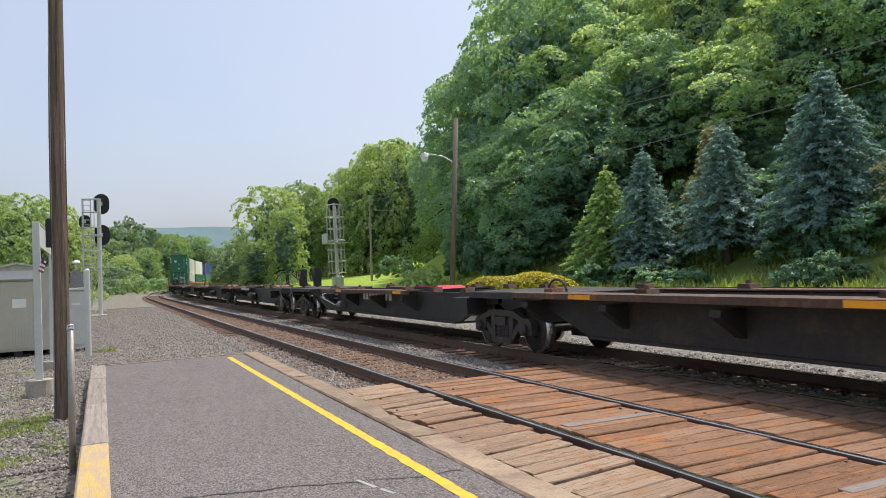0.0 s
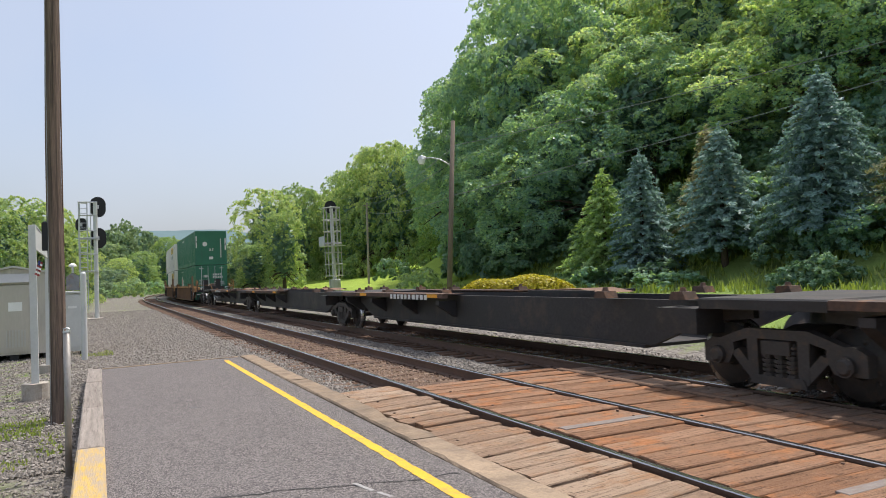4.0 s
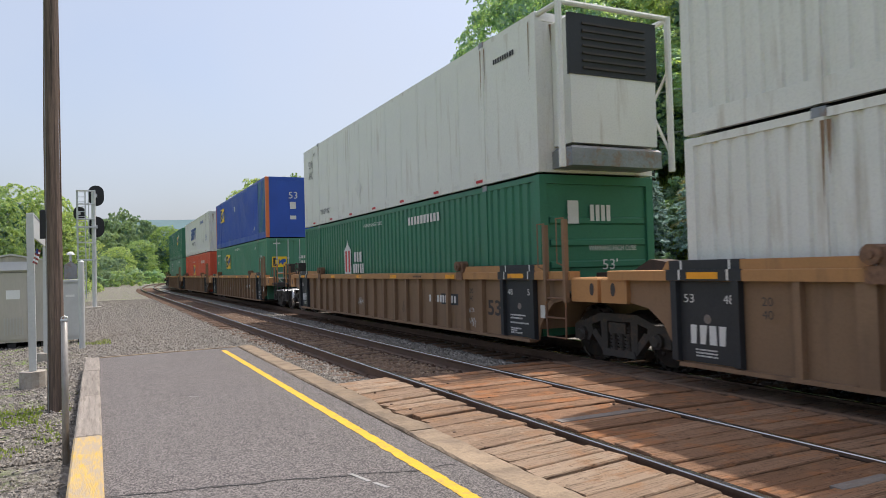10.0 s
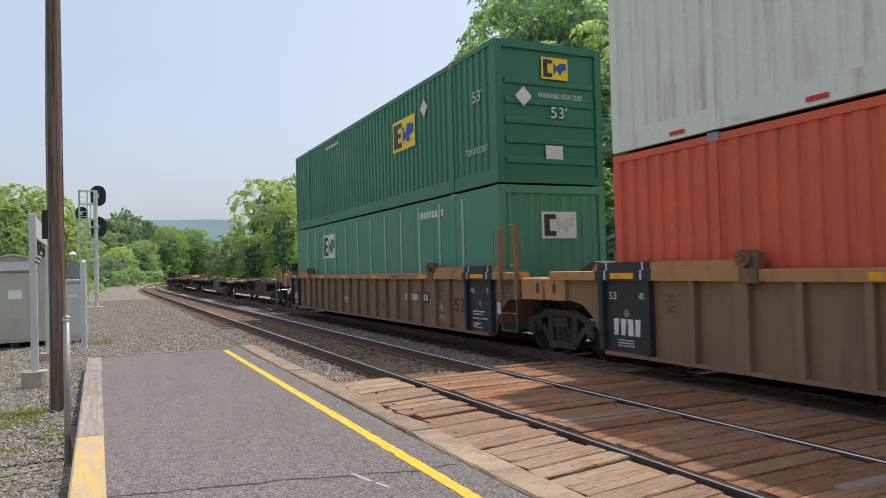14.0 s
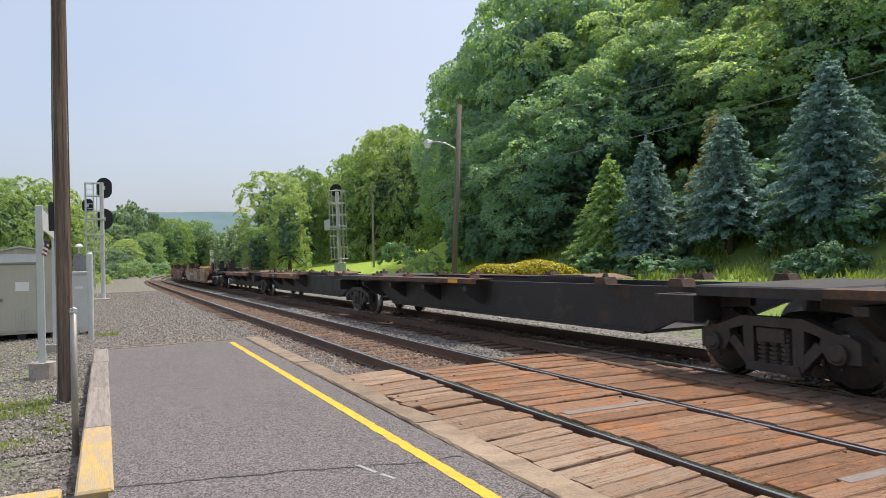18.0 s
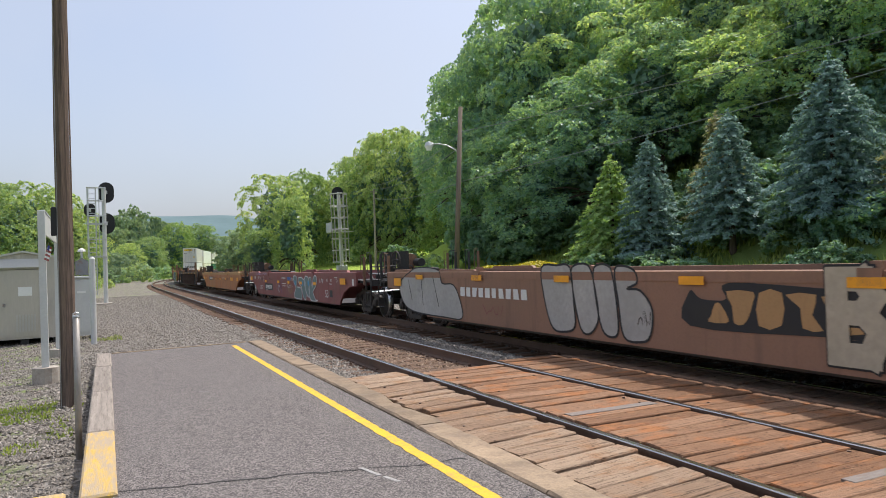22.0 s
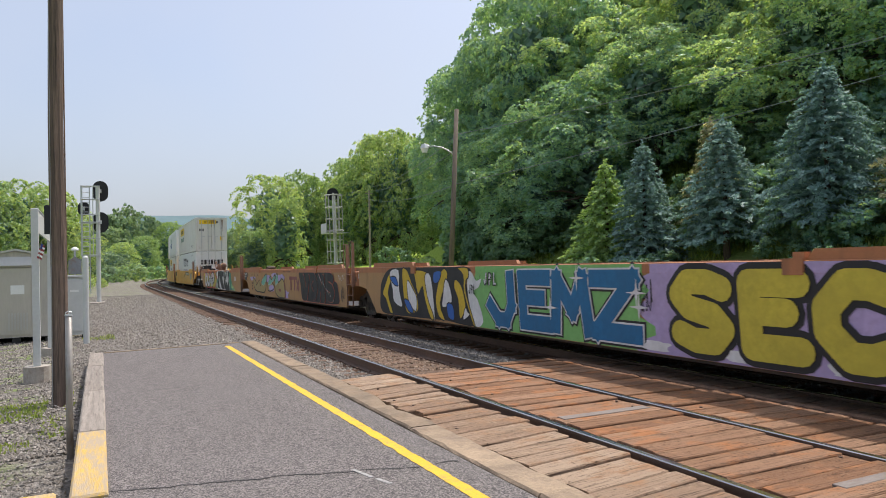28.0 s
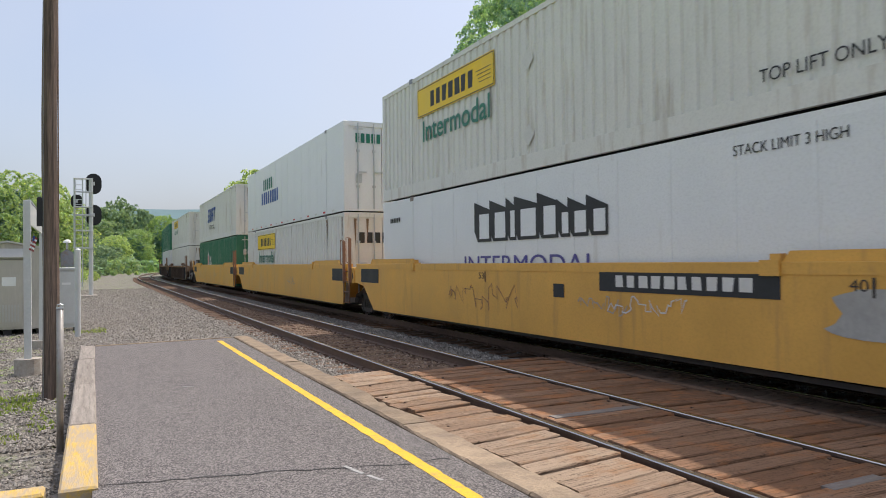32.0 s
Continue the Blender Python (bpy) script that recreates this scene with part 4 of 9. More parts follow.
def signal_mast_2():
    g = thing("signal_mast", "galvanised signal mast in a round ladder cage", "railway signal", pose(17.95, 59.4, height(17.95, 59.4), 0, -1.2, 0), "railway signals")
    part("mast", Shape().tube((0, 0, -0.2), (0, 0, 7.3), 0.17, 0.15, 12), GREY_PAINT, g)
    part("base_box", Shape().slab(-0.42, 0.42, -0.3, 0.3, 0.0, 1.2, 0.03), GALV, g)
    for i in range(10):
        a = 2 * math.pi * i / 10
        part("cage_bar", stock("cage_bar", lambda: Shape().tube((0, 0, 1.5), (0, 0, 7.35), 0.035, 0.035, 5), ALU_LIGHT), None, g, at=pose(0.72 * math.cos(a), 0.72 * math.sin(a), 0))
    for z in (1.5, 2.5, 3.5, 4.3, 5.3, 6.3, 7.35):
        part("cage_hoop", stock("cage_hoop", lambda: Shape().ring((0, 0, 0), (0, 0, 1), 0.74, 0.05, 14, 5), ALU_LIGHT), None, g, at=pose(0, 0, z))
    lad = Shape()
    for x in (-0.2, 0.2):
        lad.tube((x, -0.5, 0), (x, -0.5, 7.3), 0.03, 0.03, 5)
    for i in range(24):
        lad.tube((-0.2, -0.5, 0.3 + 0.29 * i), (0.2, -0.5, 0.3 + 0.29 * i), 0.02, 0.02, 5)
    part("ladder", lad, ALU_LIGHT, g)
    part("platform_ring", Shape().box(-0.95, 0.95, -0.8, 0.8, 4.05, 4.1).box(-1.0, -0.94, -0.8, 0.8, 4.1, 4.9), GALV, g)
    signal_head(g, 0.0, 7.45, 1.05, 1.1, 0.2)


signal_mast_1()
signal_mast_2()


def lamp_pole():
    z = height(16.57, 34.2)
    g = thing("street_lamp", "brown wooden pole with a curved arm and lamp", "street lamp", pose(16.57, 34.2, z - 0.05, 0, 0, 0))
    part("pole", Shape().tube((0, 0, 0), (0.52, -0.2, 9.95 - z), 0.15, 0.115, 12), POLE_GREY, g, smooth=True)
    arm = [(0.36, -0.15, 7.2), (0.2, 0.0, 7.45), (-0.2, 0.2, 7.7), (-0.6, 0.35, 7.78), (-0.9, 0.45, 7.75)]
    part("arm", Shape().pipe(arm, 0.035, 8), GALV, g, "curved pale metal arm", smooth=True)
    part("lamp_head", Shape().tube((-0.85, 0.44, 7.76), (-1.12, 0.5, 7.74), 0.08, 0.19, 12).tube((-1.1, 0.5, 7.86), (-1.1, 0.5, 7.66), 0.16, 0.24, 12), GALV, g)
    part("globe", Shape().tube((-1.1, 0.5, 7.66), (-1.1, 0.5, 7.42), 0.22, 0.13, 12), GLASS_LAMP, g, "pale glass bowl")
    p = thing("far_utility_pole", "pale thin utility pole on the lawn", "utility pole", pose(25.0, 70.7, height(25, 70.7) - 0.2))
    part("shaft", Shape().tube((0, 0, 0), (0.05, 0, 8.7), 0.13, 0.1, 8), TIMBER, p)
    part("crossarm", Shape().box(-0.4, 0.4, -0.05, 0.05, 8.35, 8.45), TIMBER, p)

    def wire(a, b, sag, r=0.012):
        a, b = Vector(a), Vector(b)
        pts = [a.lerp(b, i / 24) - Vector((0, 0, 4 * sag * (i / 24) * (1 - i / 24))) for i in range(25)]
        return Shape().pipe(pts, r * 1.4, 4)

    w = thing("overhead_wires", "dark sagging overhead wires between poles", "wires")
    for a, b, sag in (((17.0, 34.0, 8.55), (36.0, 4.0, 12.2), 0.5), ((17.0, 34.0, 5.9), (36.0, 4.0, 11.5), 0.4), ((17.05, 34.0, 8.5), (25, 70.7, 9.9), 0.6), ((17.05, 34.0, 7.8), (25, 70.7, 9.5), 0.6), ((17.05, 34.0, 5.9), (25, 70.7, 8.6), 0.5), ((24, 45, 10.0), (36, 4, 15.5), 0.3)):
        part("wire", wire(a, b, sag), WIRE, w)


lamp_pole()


# ---- plants ----
def leaf_mesh(name, pts, normals, size, mat, seed, long=1.0, wild=0.5):
    """Many small three-cornered leaves round given places."""
    rnd = np.random.RandomState(seed)
    n = len(pts)
    nr = normals + rnd.normal(0, wild, (n, 3))
    nr /= np.linalg.norm(nr, axis=1)[:, None]
    a = np.cross(nr, rnd.normal(0, 1, (n, 3)))
    a /= np.linalg.norm(a, axis=1)[:, None] + 1e-9
    b = np.cross(nr, a)
    s = (size * rnd.uniform(0.6, 1.4, n))[:, None]
    v = np.stack([pts - a * s * 0.6 * long, pts + a * s * 0.5 * long - b * s * 0.45, pts + a * s * 0.5 * long + b * s * 0.45], 1).reshape(-1, 3)
    me = bpy.data.meshes.new(name)
    me.from_pydata(v.tolist(), [], np.arange(3 * n).reshape(-1, 3).tolist())
    me.materials.append(mat)
    return me


def crown_points(seed, lobes, count, spread=(4.2, 4.2, 5.5), mid=8.0):
    """Leaf places on many small drooping sprays, which sit on the upper shells of boughs that stand out round the crown."""
    rnd = np.random.RandomState(seed)
    cs, ways, rs = [], [], []
    for i in range(lobes):
        a, h = i * 2.4 + rnd.uniform(-0.5, 0.5), -1 + 1.98 * (i + 0.5) / lobes + rnd.uniform(-0.08, 0.08)
        k = (0.94 - 0.12 * max(0.0, -h - 0.5) if h < -0.1 else math.sqrt(max(0.02, 1 - ((h + 0.1) / 1.14) ** 2)))
        k *= 1 + 0.42 * noise.noise((math.cos(a) * 1.6 + seed, math.sin(a) * 1.6, h * 2.2)) - (0.0, 0.14, 0.05, 0.34)[i % 4]
        cs.append((spread[0] * k * math.cos(a), spread[1] * k * math.sin(a), mid + spread[2] * h * 0.9))
        o = np.array((math.cos(a) * (1 - 0.5 * max(0, h)), math.sin(a) * (1 - 0.5 * max(0, h)), 0.75 + 0.5 * h))
        ways.append(o / np.linalg.norm(o))
        rs.append(rnd.uniform(0.22, 0.44) * spread[0])
    cs, ways, rs = np.array(cs), np.array(ways), np.array(rs)
    # sprays on each bough: most on the side that looks out and up, drooping towards their rims
    per = 20
    n_sp = max(lobes * 6, count // per)
    pick = rnd.choice(lobes, n_sp, p=rs ** 2 / (rs ** 2).sum())
    d = rnd.normal(0, 1, (n_sp, 3))
    d /= np.linalg.norm(d, axis=1)[:, None]
    side = (d * ways[pick]).sum(1)
    d = np.where((side < -0.05)[:, None], d - 2 * side[:, None] * ways[pick], d)
    heart = cs[pick] + d * (rs[pick] * rnd.uniform(0.72, 1.08, n_sp))[:, None] * np.array((1.1, 1.1, 0.8))
    up = d * 0.9 + np.array((0, 0, 0.55))
    up /= np.linalg.norm(up, axis=1)[:, None]
    wide = rs[pick] * rnd.uniform(0.16, 0.36, n_sp)
    k = np.repeat(np.arange(n_sp), per)[:count] if n_sp * per >= count else rnd.randint(0, n_sp, count)
    n = len(k)
    q = rnd.normal(0, 1, (n, 3))
    q -= (q * up[k]).sum(1)[:, None] * up[k]
    q /= np.linalg.norm(q, axis=1)[:, None] + 1e-6
    r = np.sqrt(rnd.rand(n)) * wide[k]
    p = heart[k] + q * r[:, None] - up[k] * (0.25 * r ** 2 / (wide[k] + 1e-6))[:, None] + rnd.normal(0, 0.03, (n, 3))
    nrm = up[k] + q * 0.55 * (r / (wide[k] + 1e-6))[:, None]
    return p, nrm, cs


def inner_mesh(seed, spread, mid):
    """Dark leaves added in a crown's heart, so that the gaps between boughs look shaded."""
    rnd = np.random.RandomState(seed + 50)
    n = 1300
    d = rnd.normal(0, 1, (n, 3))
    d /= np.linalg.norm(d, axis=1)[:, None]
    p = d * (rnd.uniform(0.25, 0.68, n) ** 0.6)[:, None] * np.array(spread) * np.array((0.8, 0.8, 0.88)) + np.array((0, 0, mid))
    return leaf_mesh("inner_growth", p, d, 0.50, INNER_SHADE, seed, 1.0, 0.8)


def trunk_mesh(seed, cs, tall=4.0, r=0.28):
    rnd = random.Random(seed)
    s = Shape()
    top = Vector((rnd.uniform(-0.4, 0.4), rnd.uniform(-0.4, 0.4), tall))
    s.tube((0, 0, -0.6), (0, 0, 0.3), r * 1.5, r * 1.05, 9, False)
    s.tube((0, 0, 0.3), top, r * 1.05, r * 0.75, 9, False)
    for c in cs[: 11]:
        c = Vector(c)
        kn = top.lerp(c, 0.5) + Vector((rnd.uniform(-0.4, 0.4), rnd.uniform(-0.4, 0.4), 0.3))
        s.tube(top, kn, r * 0.5, r * 0.3, 6, False)
        s.tube(kn, c, r * 0.3, r * 0.07, 5, False)
    return s.mesh("trunk", BARK)


KINDS = {}
for key, seed, lobes, count, spread, mid, size, mat in (
        ("oak", 1, 46, 25000, (4.4, 4.4, 6.0), 8.0, 0.19, LEAF), ("maple", 2, 42, 24000, (4.2, 4.2, 5.7), 7.6, 0.19, LEAF), ("ash", 3, 42, 22000, (3.8, 3.8, 6.2), 8.4, 0.19, LEAF_LIGHT),
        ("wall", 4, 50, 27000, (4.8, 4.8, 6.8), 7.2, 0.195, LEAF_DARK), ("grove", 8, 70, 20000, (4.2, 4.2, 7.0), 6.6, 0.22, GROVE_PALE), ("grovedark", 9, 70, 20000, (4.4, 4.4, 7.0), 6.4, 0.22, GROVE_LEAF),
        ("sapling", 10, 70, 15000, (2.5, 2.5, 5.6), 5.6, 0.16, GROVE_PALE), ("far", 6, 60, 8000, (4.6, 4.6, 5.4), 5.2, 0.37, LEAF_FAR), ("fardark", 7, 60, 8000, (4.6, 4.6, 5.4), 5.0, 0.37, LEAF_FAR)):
    p, nrm, cs = crown_points(seed, lobes, count, spread, mid)
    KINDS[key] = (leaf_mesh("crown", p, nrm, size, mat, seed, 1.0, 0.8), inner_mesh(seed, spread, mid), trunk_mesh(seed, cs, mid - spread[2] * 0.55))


def tree(kind, x, y, tall, wide, label, group="", turn=0.0, z=None):
    """A broad-leaved tree; tall and wide scale the stock shape, about 14 m by 10 m."""
    g = thing("tree", label, "tree", group=group)
    z = height(x, y) if z is None else z
    g.matrix_basis = pose(x, y, z, 0, 0, turn) @ Matrix.Diagonal((wide, wide, tall, 1))
    part("crown", KINDS[kind][0], None, g)
    part("inner_growth", KINDS[kind][1], None, g, "dark leaves added to shade the crown's inside")
    part("trunk", KINDS[kind][2], None, g)
    return g


def polar(az, dist):
    return dist * math.sin(radians(az)), dist * math.cos(radians(az))


rnd = random.Random(21)
WOOD = "trees of the wooded bank"
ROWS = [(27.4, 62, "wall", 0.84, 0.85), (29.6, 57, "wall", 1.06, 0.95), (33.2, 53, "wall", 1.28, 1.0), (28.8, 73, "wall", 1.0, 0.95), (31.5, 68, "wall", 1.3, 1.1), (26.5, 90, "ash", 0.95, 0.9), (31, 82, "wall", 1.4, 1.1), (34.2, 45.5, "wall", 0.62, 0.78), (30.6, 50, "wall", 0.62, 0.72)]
# tiers of crowns that climb the bank, each over the one before
for dist, first, step, count, tall, wide, kinds in (
        (43.5, 37.2, 5.4, 7, 0.62, 0.80, ("wall", "oak", "maple", "oak")), (50.0, 35.6, 5.5, 7, 0.88, 0.98, ("oak", "maple", "ash")), (58.5, 34.4, 5.3, 7, 1.02, 1.05, ("wall", "oak", "ash", "maple")),
        (69.0, 36.4, 5.3, 6, 1.12, 1.15, ("oak", "ash", "maple")), (82.0, 34.8, 5.6, 6, 1.3, 1.25, ("oak", "ash"))):
    for i in range(count):
        ROWS.append((first + step * i + rnd.uniform(-0.9, 0.9), dist + rnd.uniform(-2.0, 2.0), kinds[i % len(kinds)], tall * rnd.uniform(0.88, 1.14), wide * rnd.uniform(0.92, 1.08)))
for az, dist, kind, tall, wide in ROWS:
    x, y = polar(az, dist)
    lab = {"oak": "broad deep green tree on the wooded bank", "maple": "tall leafy green tree on the wooded bank", "ash": "tall bright green tree on the wooded bank", "wall": "dense green tree on the bank, leaves coloured dark for shade", "grovedark": "dense deep green tree on the wooded bank"}[kind]
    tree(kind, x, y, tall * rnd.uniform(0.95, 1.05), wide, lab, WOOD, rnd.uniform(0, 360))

for az, dist, kind, tall, wide, lab in (
        (17.2, 108, "grove", 1.05, 0.95, "bright green tree at the wood's end"), (19.0, 102, "grovedark", 1.12, 0.95, "green tree at the wood's end"), (20.6, 99, "grove", 1.35, 1.0, "tall bright green tree at the wood's end"), (22.4, 96, "grove", 1.32, 0.95, "tall bright green tree at the wood's end"),
        (21.4, 116, "grove", 1.5, 1.2, "tall bright green tree at the wood's end"), (18.3, 122, "grove", 1.35, 1.1, "tall bright green tree at the wood's end"), (24.6, 96, "grovedark", 1.15, 0.9, "deep green tree at the wood's end"), (26.4, 84, "grovedark", 1.0, 0.9, "deep green tree at the wood's end"),
        (11.7, 92, "grove", 0.98, 0.82, "tall rounded green tree beside the line"), (12.9, 84, "sapling", 0.84, 0.82, "slender pale green tree beside the line"), (10.6, 86, "sapling", 0.55, 0.75, "low pale green tree beside the line"), (14.1, 108, "grovedark", 1.08, 0.75, "dark green tree behind the lawn"),
        (15.4, 116, "grovedark", 1.05, 0.9, "green tree behind the lawn"), (13.6, 128, "grovedark", 1.0, 1.0, "green tree behind the lawn"), (9.8, 135, "fardark", 0.8, 0.95, "low dark green tree by the bend"), (11.4, 128, "fardark", 0.85, 0.95, "dark green tree by the bend"), (8.7, 150, "fardark", 0.7, 0.9, "low dark green tree by the bend"), (10.2, 165, "far", 0.9, 1.1, "green tree by the bend")):
    x, y = polar(az, dist)
    tree(kind, x, y, tall, wide, lab, "trees by the bend", rnd.uniform(0, 360))

for i in range(26):
    az = -3.0 + i * 0.52 + rnd.uniform(-0.2, 0.2)
    dist = 270 + rnd.uniform(-20, 45) - (45 if az < 2.5 else 0)
    x, y = polar(az, dist)
    if abs(beside(x, y)) < 12 or abs(beside(x, y) + 3.5) < 11:
        continue
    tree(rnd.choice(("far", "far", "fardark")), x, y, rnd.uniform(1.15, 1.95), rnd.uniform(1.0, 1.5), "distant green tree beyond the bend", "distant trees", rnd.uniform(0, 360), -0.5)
for az, dist, kind, tall, wide in ((2.4, 190, "grove", 0.82, 0.95), (0.9, 176, "grove", 0.66, 0.8), (4.4, 230, "grovedark", 1.24, 1.15), (6.1, 240, "grovedark", 1.24, 1.2), (7.6, 235, "fardark", 1.2, 1.0), (9.3, 200, "grovedark", 0.95, 1.0)):
    x, y = polar(az, dist)
    tree(kind, x, y, tall, wide, "green tree where the line bends away", "trees by the bend", rnd.uniform(0, 360), -0.4)
for az, dist, kind, tall, wide in ((-7.6, 84, "grove", 0.82, 0.85), (-5.6, 88, "grove", 0.9, 0.85), (-4.2, 92, "grove", 0.90, 0.9), (-2.6, 95, "grove", 0.74, 0.75), (-9.8, 80, "grovedark", 0.8, 0.85), (-1.6, 120, "far", 0.6, 0.7), (-0.4, 150, "fardark", 0.55, 0.75), (-3.4, 125, "far", 0.75, 0.9), (0.5, 165, "far", 0.55, 0.8)):
    x, y = polar(az, dist)
    tree(kind, x, y, tall, wide, "round light green tree behind the signal", "trees behind the signal", rnd.uniform(0, 360))


def spruce_mesh(seed, tall, wide, mat, droop=0.25):
    """Whorls of drooping boughs, each a row of short needle sprays."""
    rnd = np.random.RandomState(seed)
    pts, nrm = [], []
    z = 0.9
    while z < tall:
        k = 1 - (z - 0.5) / (tall - 0.3)
        reach = wide * (k ** 0.8) * rnd.uniform(0.85, 1.1) + 0.12
        n = max(5, int(7 + 9 * k))
        a0 = rnd.uniform(0, 6.28)
        for i in range(n):
            a = a0 + 6.283 * i / n + rnd.uniform(-0.2, 0.2)
            ln = reach * rnd.uniform(0.75, 1.12)
            m = max(6, int(ln / 0.018))
            for j in range(m):
                t = (j + 0.6) / m
                if t < 0.25:
                    continue
                side = rnd.uniform(-1, 1) * 0.26 * ln * (1.15 - t)
                r = ln * t
                zz = z - droop * ln * t * t + 0.10 * ln * t + rnd.uniform(-0.06, 0.06)
                pts.append((r * math.cos(a) - side * math.sin(a), r * math.sin(a) + side * math.cos(a), zz))
                nrm.append((math.cos(a) * 0.5, math.sin(a) * 0.5, 1.0))
        z += 0.22 + 0.08 * k
    for j in range(12):
        pts.append((rnd.uniform(-0.05, 0.05), rnd.uniform(-0.05, 0.05), tall - 0.1 + 0.035 * j))
        nrm.append((rnd.normal(), rnd.normal(), 0.3))
    return leaf_mesh("foliage", np.array(pts), np.array(nrm), 0.105, mat, seed, 1.9, 0.5)


def conifer(x, y, tall, wide, mat, seed, label):
    g = thing("conifer", label, "conifer", pose(x, y, height(x, y)), "conifers on the lawn")
    part("foliage", spruce_mesh(seed, tall, wide, mat), None, g)
    part("trunk", Shape().tube((0, 0, -0.3), (0, 0, tall * 0.9), 0.16, 0.02, 9, False), BARK, g)


conifer(24.2, 17.7, 6.5, 2.9, NEEDLE_BLUE, 1, "tall dense blue spruce on the lawn")
conifer(23.4, 21.8, 5.75, 2.5, NEEDLE_BLUE, 2, "dense blue spruce on the lawn")
conifer(22.4, 25.6, 5.9, 2.0, NEEDLE_BLUE, 3, "slim blue green spruce on the lawn")
conifer(22.3, 28.2, 5.4, 2.3, NEEDLE_GREEN, 4, "light green young fir on the lawn")
conifer(25.2, 14.3, 5.8, 2.4, NEEDLE_BROWN, 5, "browning spruce at the lawn's end")
conifer(25.0, 24.0, 5.2, 1.7, NEEDLE_BROWN, 6, "small browning spruce behind the others")


def shrubs():
    stock = []
    for seed, mat in ((31, LEAF_LOW), (32, LEAF_LIGHT), (33, LEAF_DARK)):
        p, nrm, cs = crown_points(seed, 22, 3200, (1.2, 1.2, 0.7), 0.75)
        p[:, 2] = np.maximum(p[:, 2], 0.02)
        stock.append(leaf_mesh("foliage", p, nrm, 0.115, mat, seed, 1.2, 0.5))
    r = random.Random(77)
    for i in range(210):
        d = r.uniform(11.5, 26)
        y = r.uniform(8, 60)
        x = TRACK_2 + d
        if (d < 16.5 and y > 30) or (d < 12.6) or (d < 20 and y > 38) or y > 50 or (d < 13.5 and y < 16) or (x - 16.2) ** 2 + (y - 26.6) ** 2 < 12:
            continue
        low = 0.75 if d < 16 else 1.1
        m = pose(x, y, height(x, y) - 0.15, 0, 0, r.uniform(0, 360)) @ Matrix.Diagonal((r.uniform(0.9, 1.5) * min(1.0, low),) * 2 + (r.uniform(0.7, 1.2) * low, 1))
        k = r.choice((0, 0, 2, 2))
        g = thing("shrub", ("leafy green shrub on the bank", "light green shrub on the bank", "dark green shrub on the bank")[k], "shrub", m, "shrubs on the bank")
        part("foliage", stock[k], None, g)
    for i in range(46):
        az, dist = r.uniform(22.6, 36), r.uniform(42, 58)
        x, y = polar(az, dist)
        if beside(x, y) < 14.6:
            continue
        k = r.choice((0, 0, 2))
        w = r.uniform(1.0, 1.7)
        g = thing("shrub", ("leafy green shrub on the bank", "light green shrub on the bank", "dark green shrub on the bank")[k], "shrub", pose(x, y, height(x, y) - 0.15, 0, 0, r.uniform(0, 360)) @ Matrix.Diagonal((w, w, w * r.uniform(0.8, 1.3), 1)), "shrubs on the bank")
        part("foliage", stock[k], None, g)
    for az, dist, s in ((21.3, 76, 1.5), (23.4, 50, 1.0), (12.0, 82, 0.7), (1.5, 140, 2.2), (-1.0, 130, 2.0), (3.3, 170, 2.0)):
        x, y = polar(az, dist)
        g = thing("shrub", "round green shrub on the grass", "shrub", pose(x, y, height(x, y) - 0.1) @ Matrix.Diagonal((s, s, s, 1)), "shrubs on the grass")
        part("foliage", stock[int(s * 10) % 3], None, g)


shrubs()


def hedge():
    g = thing("golden_hedge", "low rounded hedge with bright yellow leaves", "hedge", pose(16.2, 26.6, height(16, 26.5), 0, 0, -31))
    r = np.random.RandomState(9)
    n = 11000
    a, k = r.uniform(0, 6.283, n), r.uniform(0, 1, n) ** 0.5
    x, y = 2.75 * k * np.cos(a), 1.25 * k * np.sin(a)
    top = 1.28 * np.sqrt(np.maximum(0, 1 - (k ** 4))) + 0.12 * np.sin(x * 2.3) * (1 - k)
    z = top * (1 - 0.5 * r.uniform(0, 1, n) ** 3)
    nrm = np.stack([x * 0.3, y * 0.6, np.ones(n)], 1)
    part("foliage", leaf_mesh("foliage", np.stack([x, y, z], 1), nrm, 0.11, HEDGE, 9), None, g)
    core = Shape()
    core.prism([(2.2 * math.cos(t), 0.9 * math.sin(t)) for t in (2 * math.pi * i / 20 for i in range(20))], 0, 0.72, "z")
    part("inner_growth", core, LEAF_DARK, g)


hedge()


